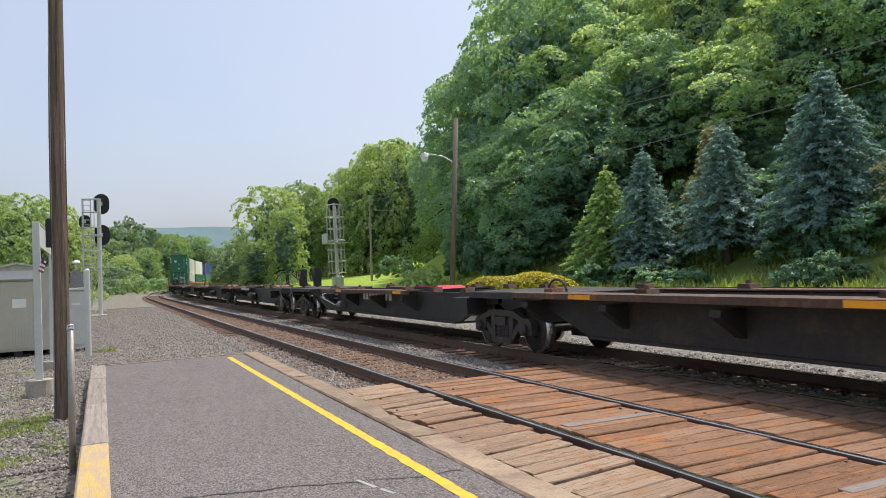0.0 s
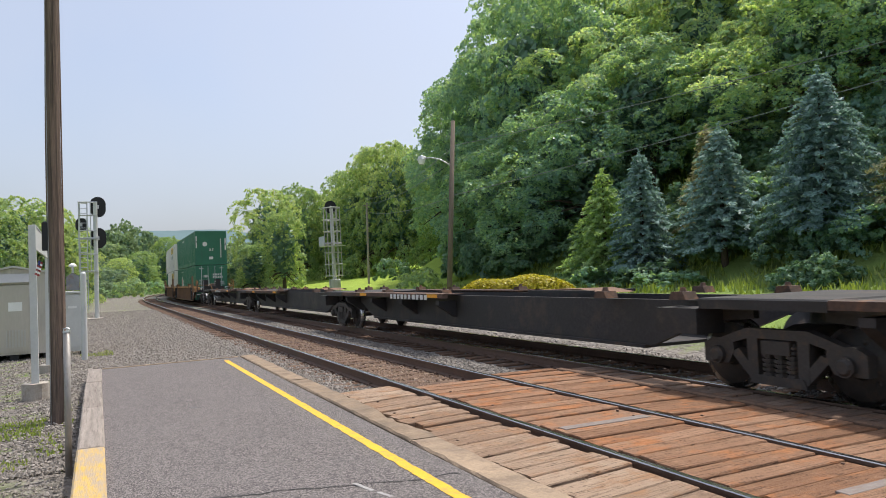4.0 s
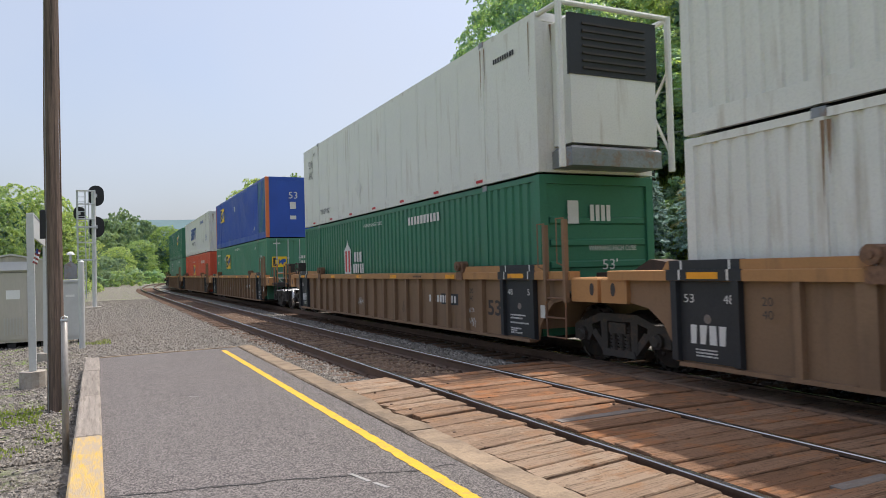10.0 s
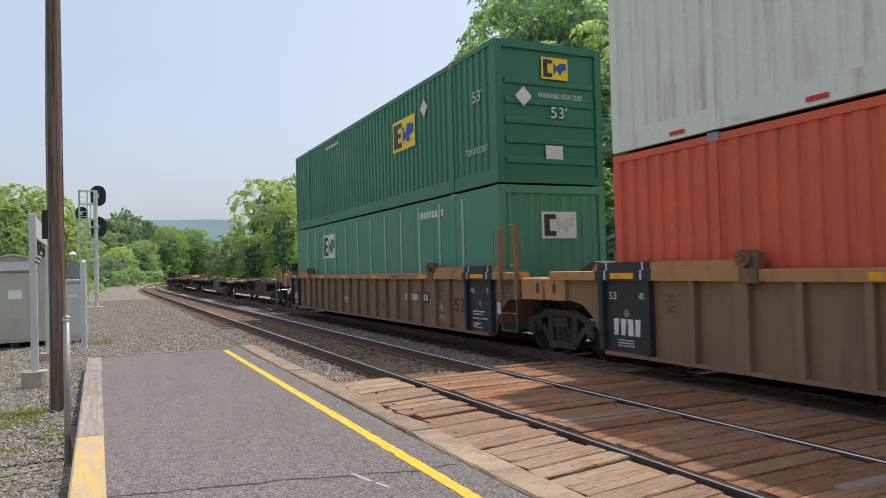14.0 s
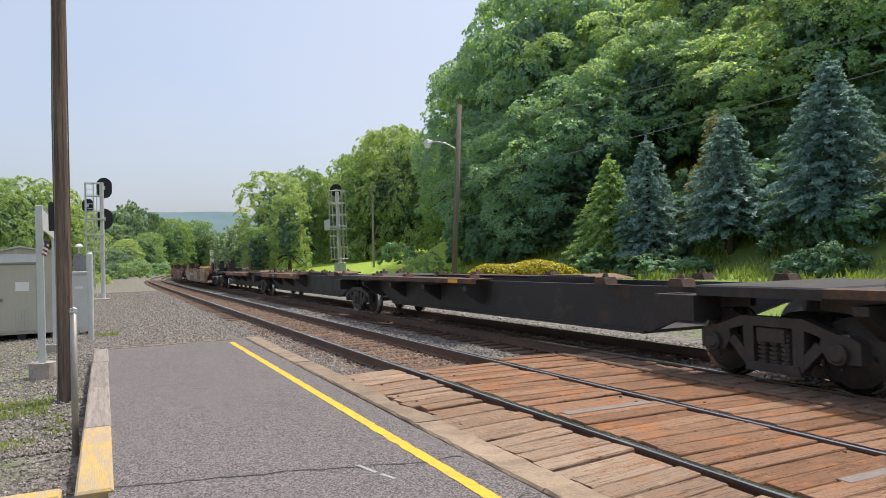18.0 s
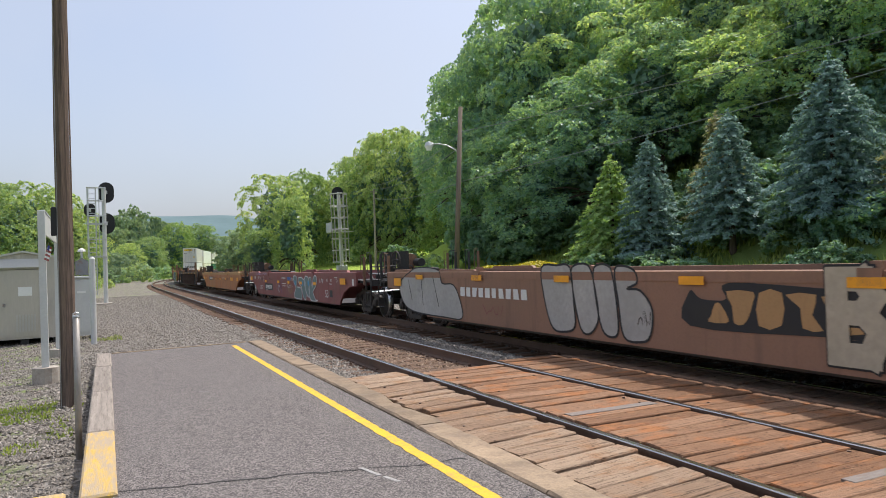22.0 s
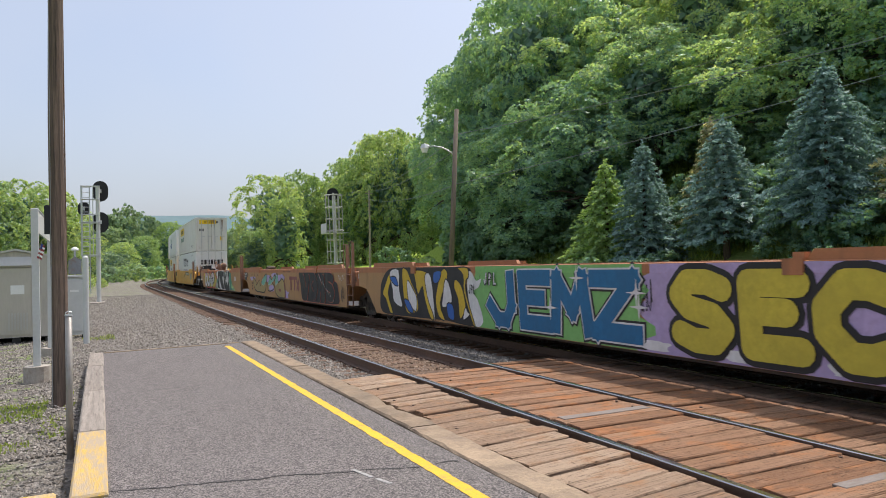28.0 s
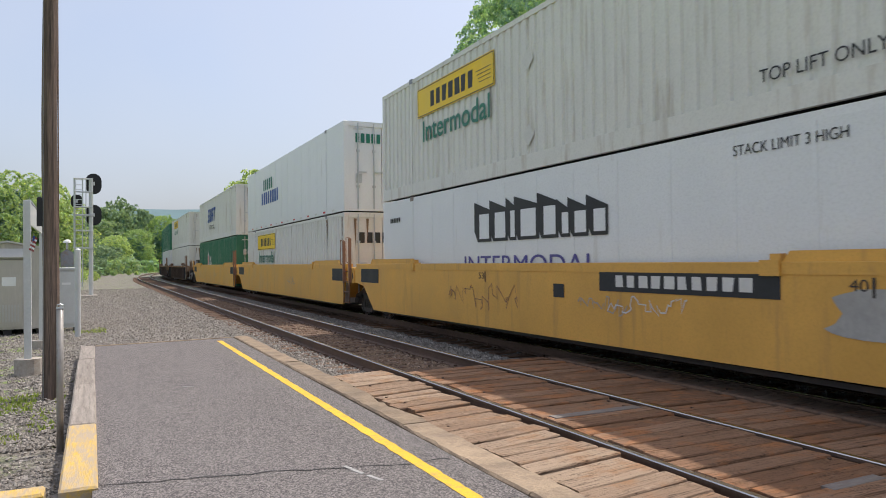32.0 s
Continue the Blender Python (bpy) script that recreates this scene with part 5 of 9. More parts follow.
def grass():
    """Blades and low weeds on the bank, on the lawn's edge and beside the platform."""
    r = np.random.RandomState(15)
    pts = []
    for x0, x1, y0, y1, n in ((19.5, 34, 6, 46, 17000), (12.9, 15.0, 4, 60, 9000), (-1.7, -0.75, 10.3, 11.6, 900), (-0.72, -0.45, 9.0, 10.3, 90), (-1.3, -0.75, 8.2, 9.0, 200), (-0.55, -0.38, 7.0, 13, 60), (-0.6, 0.2, 21.5, 23.0, 500), (-3.2, -2.0, 8, 20, 400)):
        x, y = r.uniform(x0, x1, n), r.uniform(y0, y1, n)
        for a, b in zip(x, y):
            if noise.noise((a * 0.8, b * 0.8, 3)) > -0.12:
                pts.append((a, b, height(a, b)))
    pts = np.array(pts)
    n = len(pts)
    far = np.where(pts[:, 0] > 5, 1.0, 0.16)
    far = np.where((pts[:, 0] > 5) & (pts[:, 0] < 19), 0.36, far)
    h = r.uniform(0.15, 0.42, n) * far
    a = r.uniform(0, 6.283, n)
    w = (0.05 * far + 0.012)
    dx, dy = np.cos(a) * w, np.sin(a) * w
    lean = r.normal(0, 0.3, (n, 2)) * h[:, None]
    v = np.stack([np.stack([pts[:, 0] - dx, pts[:, 1] - dy, pts[:, 2]], 1), np.stack([pts[:, 0] + dx, pts[:, 1] + dy, pts[:, 2]], 1), np.stack([pts[:, 0] + lean[:, 0], pts[:, 1] + lean[:, 1], pts[:, 2] + h], 1)], 1).reshape(-1, 3)
    me = bpy.data.meshes.new("grass")
    me.from_pydata(v.tolist(), [], (np.array([(0, 1, 2)])[None] + 3 * np.arange(n)[:, None, None]).reshape(-1, 3).tolist())
    me.materials.append(GRASSY)
    tagged(new("grass", me), "long grass and weeds on the bank", "grass", kind="stuff")


grass()

# ---- the train ----
WELL_BROWN = steel_paint("faded_brown_car_paint", (0.235, 0.145, 0.085), (0.10, 0.065, 0.045), 0.45, 0.7)
WELL_TAN = steel_paint("tan_car_paint", (0.40, 0.235, 0.105), (0.16, 0.10, 0.065), 0.4, 0.65)
WELL_PINK = steel_paint("faded_red_brown_car_paint", (0.27, 0.15, 0.10), (0.15, 0.095, 0.065), 0.45, 0.65)
WELL_MAROON = steel_paint("maroon_car_paint", (0.235, 0.085, 0.08), (0.085, 0.05, 0.045), 0.4, 0.6)
WELL_DARK = steel_paint("dark_brown_car_paint", (0.085, 0.055, 0.042), (0.04, 0.032, 0.028), 0.5, 0.7)
WELL_ORANGE = steel_paint("orange_tan_car_paint", (0.389, 0.161, 0.073), (0.16, 0.09, 0.055), 0.45, 0.6)
SCRAPED = steel_paint("scraped_orange_paint", (0.47, 0.28, 0.17), (0.30, 0.16, 0.09), 0.5, 0.7)
WELL_YELLOW = steel_paint("yellow_car_paint", (0.70, 0.385, 0.085), (0.34, 0.20, 0.09), 0.32, 0.5)
CHORD_TAN = steel_paint("tan_chord_paint", (0.42, 0.215, 0.085), (0.17, 0.10, 0.06), 0.4, 0.65)
PLACARD = surface("black_stencil_panel", (0.028, 0.03, 0.034), 0.6, 0, 0.2, 1.5, 20)
STENCIL = surface("white_stencil", (0.66, 0.65, 0.62), 0.7, 0, 0.08, 3, 30)
STENCIL_DARK = surface("dark_stencil", (0.06, 0.05, 0.045), 0.7)
C_GREEN = steel_paint("green_container", (0.038, 0.165, 0.098), (0.05, 0.10, 0.075), 0.2, 0.45)
C_GREEN2 = steel_paint("faded_green_container", (0.085, 0.245, 0.155), (0.10, 0.12, 0.09), 0.3, 0.55)
C_WHITE = steel_paint("white_container", (0.70, 0.69, 0.65), (0.36, 0.28, 0.20), 0.36, 0.5, 0.05)
C_WHITE2 = steel_paint("clean_white_container", (0.76, 0.77, 0.78), (0.5, 0.47, 0.43), 0.15, 0.4, 0.04)
C_BLUE = steel_paint("blue_container", (0.032, 0.085, 0.41), (0.025, 0.05, 0.2), 0.2, 0.45)
C_RED = steel_paint("orange_red_container", (0.62, 0.105, 0.055), (0.42, 0.10, 0.07), 0.2, 0.5)
C_TEAL = steel_paint("dark_teal_container", (0.03, 0.13, 0.16), (0.10, 0.17, 0.18), 0.3, 0.5)
C_PALE = steel_paint("pale_green_post", (0.33, 0.42, 0.36), (0.2, 0.26, 0.2), 0.3, 0.55)
C_ORANGE = steel_paint("orange_post", (0.62, 0.17, 0.06), (0.3, 0.1, 0.05), 0.2, 0.5)
SIGN_YELLOW = surface("yellow_sign", (0.86, 0.57, 0.02), 0.5, 0, 0.06, 2, 20)
SIGN_GREEN = surface("dark_green_lettering", (0.02, 0.17, 0.115), 0.5, 0, 0.08)
SIGN_BLACK = surface("black_lettering", (0.03, 0.03, 0.032), 0.55)
SIGN_BLUE = surface("blue_lettering", (0.03, 0.09, 0.33), 0.5, 0, 0.1)
SIGN_PURPLE = surface("violet_lettering", (0.10, 0.09, 0.30), 0.5)
SIGN_RED = surface("red_lettering", (0.55, 0.03, 0.04), 0.5)
G_COL = {k: surface(k + "_spray_paint", c, 0.6, 0, 0.16, 1.3, 12, (1, 1, 1), shade(c, 0.72), 0.3, 0.1) for k, c in dict(
    yellow=(0.52, 0.43, 0.05), lilac=(0.42, 0.33, 0.55), green=(0.20, 0.45, 0.14), blue=(0.02, 0.14, 0.30), white=(0.68, 0.67, 0.67), black=(0.022, 0.022, 0.025), silver=(0.38, 0.37, 0.35),
    cream=(0.43, 0.37, 0.28), red=(0.5, 0.06, 0.05), gold2=(0.58, 0.40, 0.03), royal=(0.03, 0.12, 0.42), azure=(0.08, 0.30, 0.50), gold=(0.36, 0.27, 0.11), mint=(0.16, 0.42, 0.31), teal=(0.10, 0.34, 0.26), brick=(0.66, 0.47, 0.05), coral=(0.55, 0.17, 0.12), lime=(0.45, 0.62, 0.22), sea=(0.05, 0.25, 0.17), slate=(0.15, 0.21, 0.21)).items()}

SPEEDS = ((0, 15.1), (5, 15.2), (7, 15.5), (12, 15.3), (14.5, 15.0), (17, 14.3), (23, 14.1), (28, 15.3), (32, 15.9))
_t = np.linspace(0, 32, 3201)
_v = np.interp(_t, [a for a, _ in SPEEDS], [b for _, b in SPEEDS])
_d = np.concatenate([[0], np.cumsum((_v[1:] + _v[:-1]) * 0.005)])


def run(t):
    """Metres that the train has gone since the start."""
    return float(np.interp(t, _t, _d))


def place(front, rear, t):
    """The pose of a unit whose leading and trailing pivots are front and rear metres back along the train."""
    a, b = on_line(front - run(t)), on_line(rear - run(t))
    d = b - a
    return Matrix.Translation(a) @ Matrix.Rotation(-math.atan2(d.x, d.y), 4, "Z")


MOVING, WHEELS = [], []
def make_side_frame():
    s = Shape()
    for k in (-1, 1):
        s.prism([(k * y, z) for y, z in ((1.13, 0.36), (1.13, 0.60), (0.98, 0.68), (0.66, 0.66), (0.64, 0.52), (0.74, 0.36))], -0.07, 0.07)
        s.prism([(k * y, z) for y, z in ((0.28, 0.20), (0.42, 0.20), (0.44, 0.72), (0.28, 0.72))], -0.065, 0.065)
        s.prism([(k * y, z) for y, z in ((0.70, 0.50), (0.36, 0.16), (0.30, 0.27), (0.58, 0.56))], -0.06, 0.06)
        s.tube((-0.13, k * 0.89, 0.46), (0.10, k * 0.89, 0.46), 0.115, 0.125, 12)
        s.tube((-0.16, k * 0.89, 0.46), (-0.13, k * 0.89, 0.46), 0.07, 0.1, 10)
    s.prism([(-1.08, 0.60), (-0.44, 0.82), (0.44, 0.82), (1.08, 0.60), (0.98, 0.54), (0.4, 0.70), (-0.4, 0.70), (-0.98, 0.54)], -0.075, 0.075)
    s.prism([(-0.40, 0.15), (0.40, 0.15), (0.36, 0.26), (-0.36, 0.26)], -0.085, 0.085)
    return s


def make_spring():
    s = Shape()
    for y in (-0.17, 0.0, 0.17):
        for i in range(7):
            s.tube((0, y, 0.26 + i * 0.055), (0, y, 0.295 + i * 0.055), 0.078, 0.078, 10)
        s.tube((0, y, 0.25), (0, y, 0.66), 0.05, 0.05, 8)
    return s


def make_wheelset():
    s = Shape()
    s.tube((-1.06, 0, 0), (1.06, 0, 0), 0.082, 0.082, 12)
    for k in (-1, 1):
        s.tube((k * 0.69, 0, 0), (k * 0.72, 0, 0), 0.485, 0.47, 32)
        s.tube((k * 0.72, 0, 0), (k * 0.83, 0, 0), 0.462, 0.455, 32, True, 1)
        s.tube((k * 0.825, 0, 0), (k * 0.835, 0, 0), 0.40, 0.40, 32)
        s.tube((k * 0.83, 0, 0), (k * 0.88, 0, 0), 0.17, 0.13, 16)
        for a in range(3):
            c, d = math.cos(a * 2.094), math.sin(a * 2.094)
            s.tube((k * 0.834, 0.27 * c, 0.27 * d), (k * 0.842, 0.27 * c, 0.27 * d), 0.04, 0.04, 8)
    return s


def truck(parent, y, shared=True):
    b = part("truck", stock("truck", lambda: Shape().prism([(-1.1, 0.52), (1.1, 0.52), (1.1, 0.68), (0.5, 0.84), (-0.5, 0.84), (-1.1, 0.68)], -0.2, 0.2, "y").tube((0, 0, 0.8), (0, 0, 1.05), 0.3, 0.25, 14).box(-0.85, 0.85, -0.5, -0.4, 0.4, 0.52).box(-0.85, 0.85, 0.4, 0.5, 0.4, 0.52), CAST), None, parent, "black cast steel truck", pose(0, y, 0))
    for x in (-1.0, 1.0):
        part("side_frame", stock("side_frame", make_side_frame, CAST), None, b, at=pose(x, 0, 0))
        part("spring_pack", stock("spring_pack", make_spring, CAST), None, b, at=pose(x, 0, 0))
    for k in (-0.89, 0.89):
        w = part("wheelset", stock("wheelset", make_wheelset, [CAST, WHEEL_TREAD], True), None, b, "steel wheels with bright worn treads", pose(0, k, 0.46))
        WHEELS.append((w, parent, y + k, k))
    return b


def coupler(parent, y, way):
    """way: -1 towards the front, 1 towards the rear."""
    s = Shape().box(-0.09, 0.09, min(y, y + way * 0.75), max(y, y + way * 0.75), 0.80, 0.98)
    s.prism([(-0.16, y + way * 0.7), (0.14, y + way * 0.72), (0.16, y + way * 0.98), (0.02, y + way * 1.02), (-0.14, y + way * 0.92)], 0.74, 1.04, "z")
    part("coupler", s, CAST, parent)
    hose = [(-0.35, y + way * 0.3, 0.85), (-0.4, y + way * 0.55, 0.6), (-0.3, y + way * 0.85, 0.42), (-0.15, y + way * 1.0, 0.55)]
    part("air_hose", Shape().pipe(hose, 0.025), BLACK, parent)


def hand_brake(parent, x, y, z, mat):
    part("brake_stand", Shape().box(x - 0.16, x + 0.16, y - 0.07, y + 0.07, z, z + 0.75).box(x - 0.05, x + 0.05, y - 0.05, y + 0.05, z - 0.3, z), mat, parent)
    s = Shape().ring((x - 0.22, y, z + 0.5), (1, 0.15, 0), 0.25, 0.022, 18, 5)
    for a in range(4):
        s.tube((x - 0.22, y, z + 0.5), (x - 0.22, y + 0.25 * math.cos(a * 1.57), z + 0.5 + 0.25 * math.sin(a * 1.57)), 0.014, 0.014, 5)
    part("brake_wheel", s.tube((x - 0.24, y, z + 0.5), (x - 0.1, y, z + 0.5), 0.04), CAST, parent, "round hand brake wheel")


def grab(parent, pts, mat, r=0.016):
    part("grab_iron", Shape().pipe(pts, r, 6), mat, parent)


def add_unit(ob, front, rear):
    MOVING.append((ob, front, rear, Matrix.Identity(4)))


# spine cars ---------------------------------------------------------------
def spine_unit(front, rear, first, last, wing, mark, seed, hue):
    ln = rear - front
    r = random.Random(seed)
    u = thing("spine_car", "empty black spine car with a rusty brown deck edge", "railcar", None, "spine cars")
    truck(u, 0)
    if last:
        truck(u, ln)
    for x in (-0.80, 0.80):
        part("web", Shape().prism([(0.5, 1.14), (ln - 0.5, 1.14), (ln - 0.5, 0.92), (ln - 1.5, 0.84), (ln - 2.6, 0.44), (2.4, 0.44), (1.35, 0.84), (0.5, 0.92)], x - 0.05, x + 0.05), UNDER, u, "deep grimy black web plate")
    part("bottom_flange", Shape().box(-0.9, 0.9, 2.5, ln - 2.7, 0.40, 0.45), UNDER, u)
    a, b = wing
    low = 1.0 if front in (294.4, 310.2) else 1.09
    for x in (-1, 1):
        part("side_sill", Shape().prism([(x * 1.22, low), (x * 1.34, low), (x * 1.34, 1.19), (x * 1.22, 1.205)], a, b, "y"), hue, u, "rusty brown deck edge")
        part("deck_plate", Shape().box(min(x * 0.75, x * 1.24), max(x * 0.75, x * 1.24), a + 0.1, b - 1.3, 1.165, 1.19), hue, u)
    for i in range(4):
        y = a + 0.4 + (b - a - 0.8) * i / 3
        part("cross_bearer", Shape().prism([(-1.3, 1.02), (1.3, 1.02), (1.3, 0.92), (0.85, 0.62), (-0.85, 0.62), (-1.3, 0.92)], y - 0.09, y + 0.09, "y"), UNDER, u)
    part("end_deck", Shape().slab(-1.28, 1.28, -0.85, 1.0, 1.06, 1.20, 0.02), UNDER, u)
    part("end_bracket", Shape().prism([(-1.33, 0.72), (-0.8, 0.72), (-0.8, 1.06), (-1.33, 1.06)], 1.0, 1.75, "y"), UNDER, u)
    part("end_deck", Shape().slab(-1.28, 1.28, ln - 1.9, ln - 0.95, 1.06, 1.19, 0.02), UNDER, u)
    for y in (a + 0.5, a + (b - a) * 0.55, b - 1.0, 1.5, 3.2):
        for x in (-1.05, 1.05):
            part("container_pedestal", stock("pedestal", lambda: Shape().prism([(-0.16, 0), (0.16, 0), (0.11, 0.11), (-0.11, 0.11)], -0.12, 0.12).tube((0, 0, 0.1), (0, 0, 0.17), 0.06, 0.035, 8), RUST_DARK), None, u, at=pose(x, y, 1.16))
    for y, w in ((a + 0.6, 0.6), (a + (b - a) * 0.72, 0.6)) if front < 200 else ((2.0, 0.6), (6.2, 0.7), (8.4, 0.6)) if front == 262.3 else ((a + 0.9, 0.5),):
        patch_side("reflective_patch", u, -1.345, y - w / 2, y + w / 2, 1.1, 1.18, AMBER, "amber reflective patch")
    hitch = Shape().prism([(4.2, 1.2), (6.6, 1.2), (6.3, 1.25), (4.8, 1.28)], -0.4, 0.4)
    part("folded_hitch", hitch, RUST_DECK if r.random() < 0.6 else SIGN_RED, u, "folded trailer hitch lying flat")
    part("hitch_leg", Shape().box(-0.5, -0.42, 4.3, 6.4, 1.2, 1.25).box(0.42, 0.5, 4.3, 6.4, 1.2, 1.25), UNDER, u)
    s = Shape().pipe([(-0.7, ln - 1.5 + 0.3 * math.cos(t), 1.18 + 0.24 * math.sin(t)) for t in (math.pi * i / 10 for i in range(11))], 0.022, 6)
    part("bridge_hoop", s, UNDER, u, "bent pipe hoop") if seed % 2 else None
    if front == 12.7:
        bars_side("fleet_number", u, -0.856, 9.28, 0.86, 2.6, 0.2, 9, STENCIL)
    if front in (310.2, 294.4):
        on_side("number_53", "53", u, -1.347, 306.45 - front if front == 294.4 else 9.0, 1.05, 0.42, 0.1, STENCIL)
    if front == 294.4:
        for y0, y1, m in ((10.9, 12.75, UNDER), (9.3, 10.9, RUST_ORANGE), (13.0, 14.2, RUST_ORANGE)):
            patch_side("worn_paint", u, -1.3445, y0, min(y1, b), 1.005, 1.185, m, "worn patch of paint on the deck edge")
    if front == 262.3:
        part("overpainted_patch", Shape().add([(-0.8525, y, z) for y, z in ((2.75, 0.45), (2.62, 0.78), (2.8, 1.12), (7.9, 1.12), (8.35, 0.95), (8.2, 0.6), (8.35, 0.45))], [tuple(range(7))]), OVERPAINT, u, "dull olive patch of old paint")
        for line in (((8.1, 0.55), (7.7, 0.85), (7.85, 1.08)), ((7.5, 0.75), (7.3, 1.02), (7.2, 0.76), (7.45, 0.78)), ((6.9, 1.08), (6.5, 0.95), (6.8, 0.86)), ((6.6, 0.72), (6.2, 0.78), (5.9, 0.62), (6.1, 0.5)), ((5.6, 1.08), (5.75, 0.8)), ((5.0, 1.0), (4.98, 0.72), (5.15, 0.72)), ((4.6, 0.84), (4.5, 0.93), (4.42, 0.82), (4.5, 0.66), (4.6, 0.84)), ((4.15, 1.08), (3.98, 0.85), (4.0, 0.55)), ((3.72, 1.04), (3.7, 0.85), (3.58, 0.85), (3.58, 1.04)), ((3.7, 0.45), (3.66, 0.7), (3.5, 0.7), (3.48, 0.48))):
            part("painted_over_writing", ribbon(-0.855, line, 0.055, False), UNDER, u)
    if mark:
        bars_side("fleet_number", u, -1.347, mark, 1.045, 2.5, 0.12, 10, STENCIL)
    if first:
        hand_brake(u, -0.2, -0.9, 1.25, UNDER)
        coupler(u, -1.0, -1)
        part("end_sill", Shape().box(-1.3, 1.3, -1.25, -0.85, 0.95, 1.16), UNDER, u)
        grab(u, [(-1.28, -1.2, 0.35), (-1.28, -1.2, 1.9), (-1.28, -0.95, 1.9), (-1.28, -0.95, 0.35), (-1.28, -1.2, 0.35)], STEEL_PLATE)
        grab(u, [(-1.28, -1.2, 1.2), (-1.0, -1.3, 1.5), (-0.5, -1.3, 1.5)], STEEL_PLATE)
    if last:
        hand_brake(u, -0.2, ln + 0.9, 1.25, UNDER)
        coupler(u, ln + 1.0, 1)
        part("end_sill", Shape().box(-1.3, 1.3, ln + 0.85, ln + 1.25, 0.95, 1.16), UNDER, u)
        part("end_deck", Shape().slab(-1.28, 1.28, ln - 0.95, ln + 0.95, 1.06, 1.20, 0.02), UNDER, u)
        grab(u, [(-1.28, ln + 1.2, 0.35), (-1.28, ln + 1.2, 1.9), (-1.28, ln + 0.95, 1.9), (-1.28, ln + 0.95, 0.35), (-1.28, ln + 1.2, 0.35)], STEEL_PLATE)
        y = ln - 4.3
        pipes = [[(-0.88, y, 0.98), (-0.98, y + 0.9, 0.93), (-0.95, y + 1.5, 1.0)], [(-0.88, y - 0.6, 0.75), (-1.0, y, 0.62), (-0.98, y + 1.6, 0.82), (-0.9, y + 1.9, 0.98)], [(-0.9, y, 0.85), (-1.0, y + 0.7, 0.84), (-0.97, y + 1.9, 0.86)]]
        for p in pipes:
            part("brake_pipe", Shape().pipe(p, 0.022), GALV, u, "bare metal brake pipe")
        part("valve", Shape().tube((-0.98, y - 0.9, 0.66), (-0.98, y - 0.5, 0.66), 0.11, 0.11, 10), STEEL_PLATE, u)
    elif front < 200 and r.random() < 0.6:
        y = ln * 0.42
        part("air_tank", Shape().tube((-1.05, y, 0.72), (-1.05, y + 0.95, 0.72), 0.19, 0.19, 14).tube((-1.05, y + 0.95, 0.72), (-1.05, y + 1.02, 0.72), 0.19, 0.1, 14).tube((-1.05, y - 0.07, 0.72), (-1.05, y, 0.72), 0.1, 0.19, 14), UNDER, u, "round grey air tank", smooth=False)
    add_unit(u, front, rear)
    return u


def spine_car(pivots, seed, marks):
    n = len(pivots) - 1
    for i in range(n):
        ln = pivots[i + 1] - pivots[i]
        last = i == n - 1
        wing = (ln - 11.8, ln - 3.6) if last else (ln - 8.6, ln - 0.9)
        spine_unit(pivots[i], pivots[i + 1], i == 0, last, wing, marks[i], seed + i, RUST_DECK if i in (0, 3, 4) and pivots[0] > 200 else RUST_DARK)


spine_car((-4.2, 12.7, 29.0), 1, (0, 0))
spine_car((33.2, 49.4, 66.6, 83.9, 101.2, 118.0), 10, (9.0, 0, 12.0, 0, 11.0))
spine_car((247.2, 262.3, 278.4, 294.4, 310.2, 325.3), 30, (12.8, 0, 0, 0, 0))


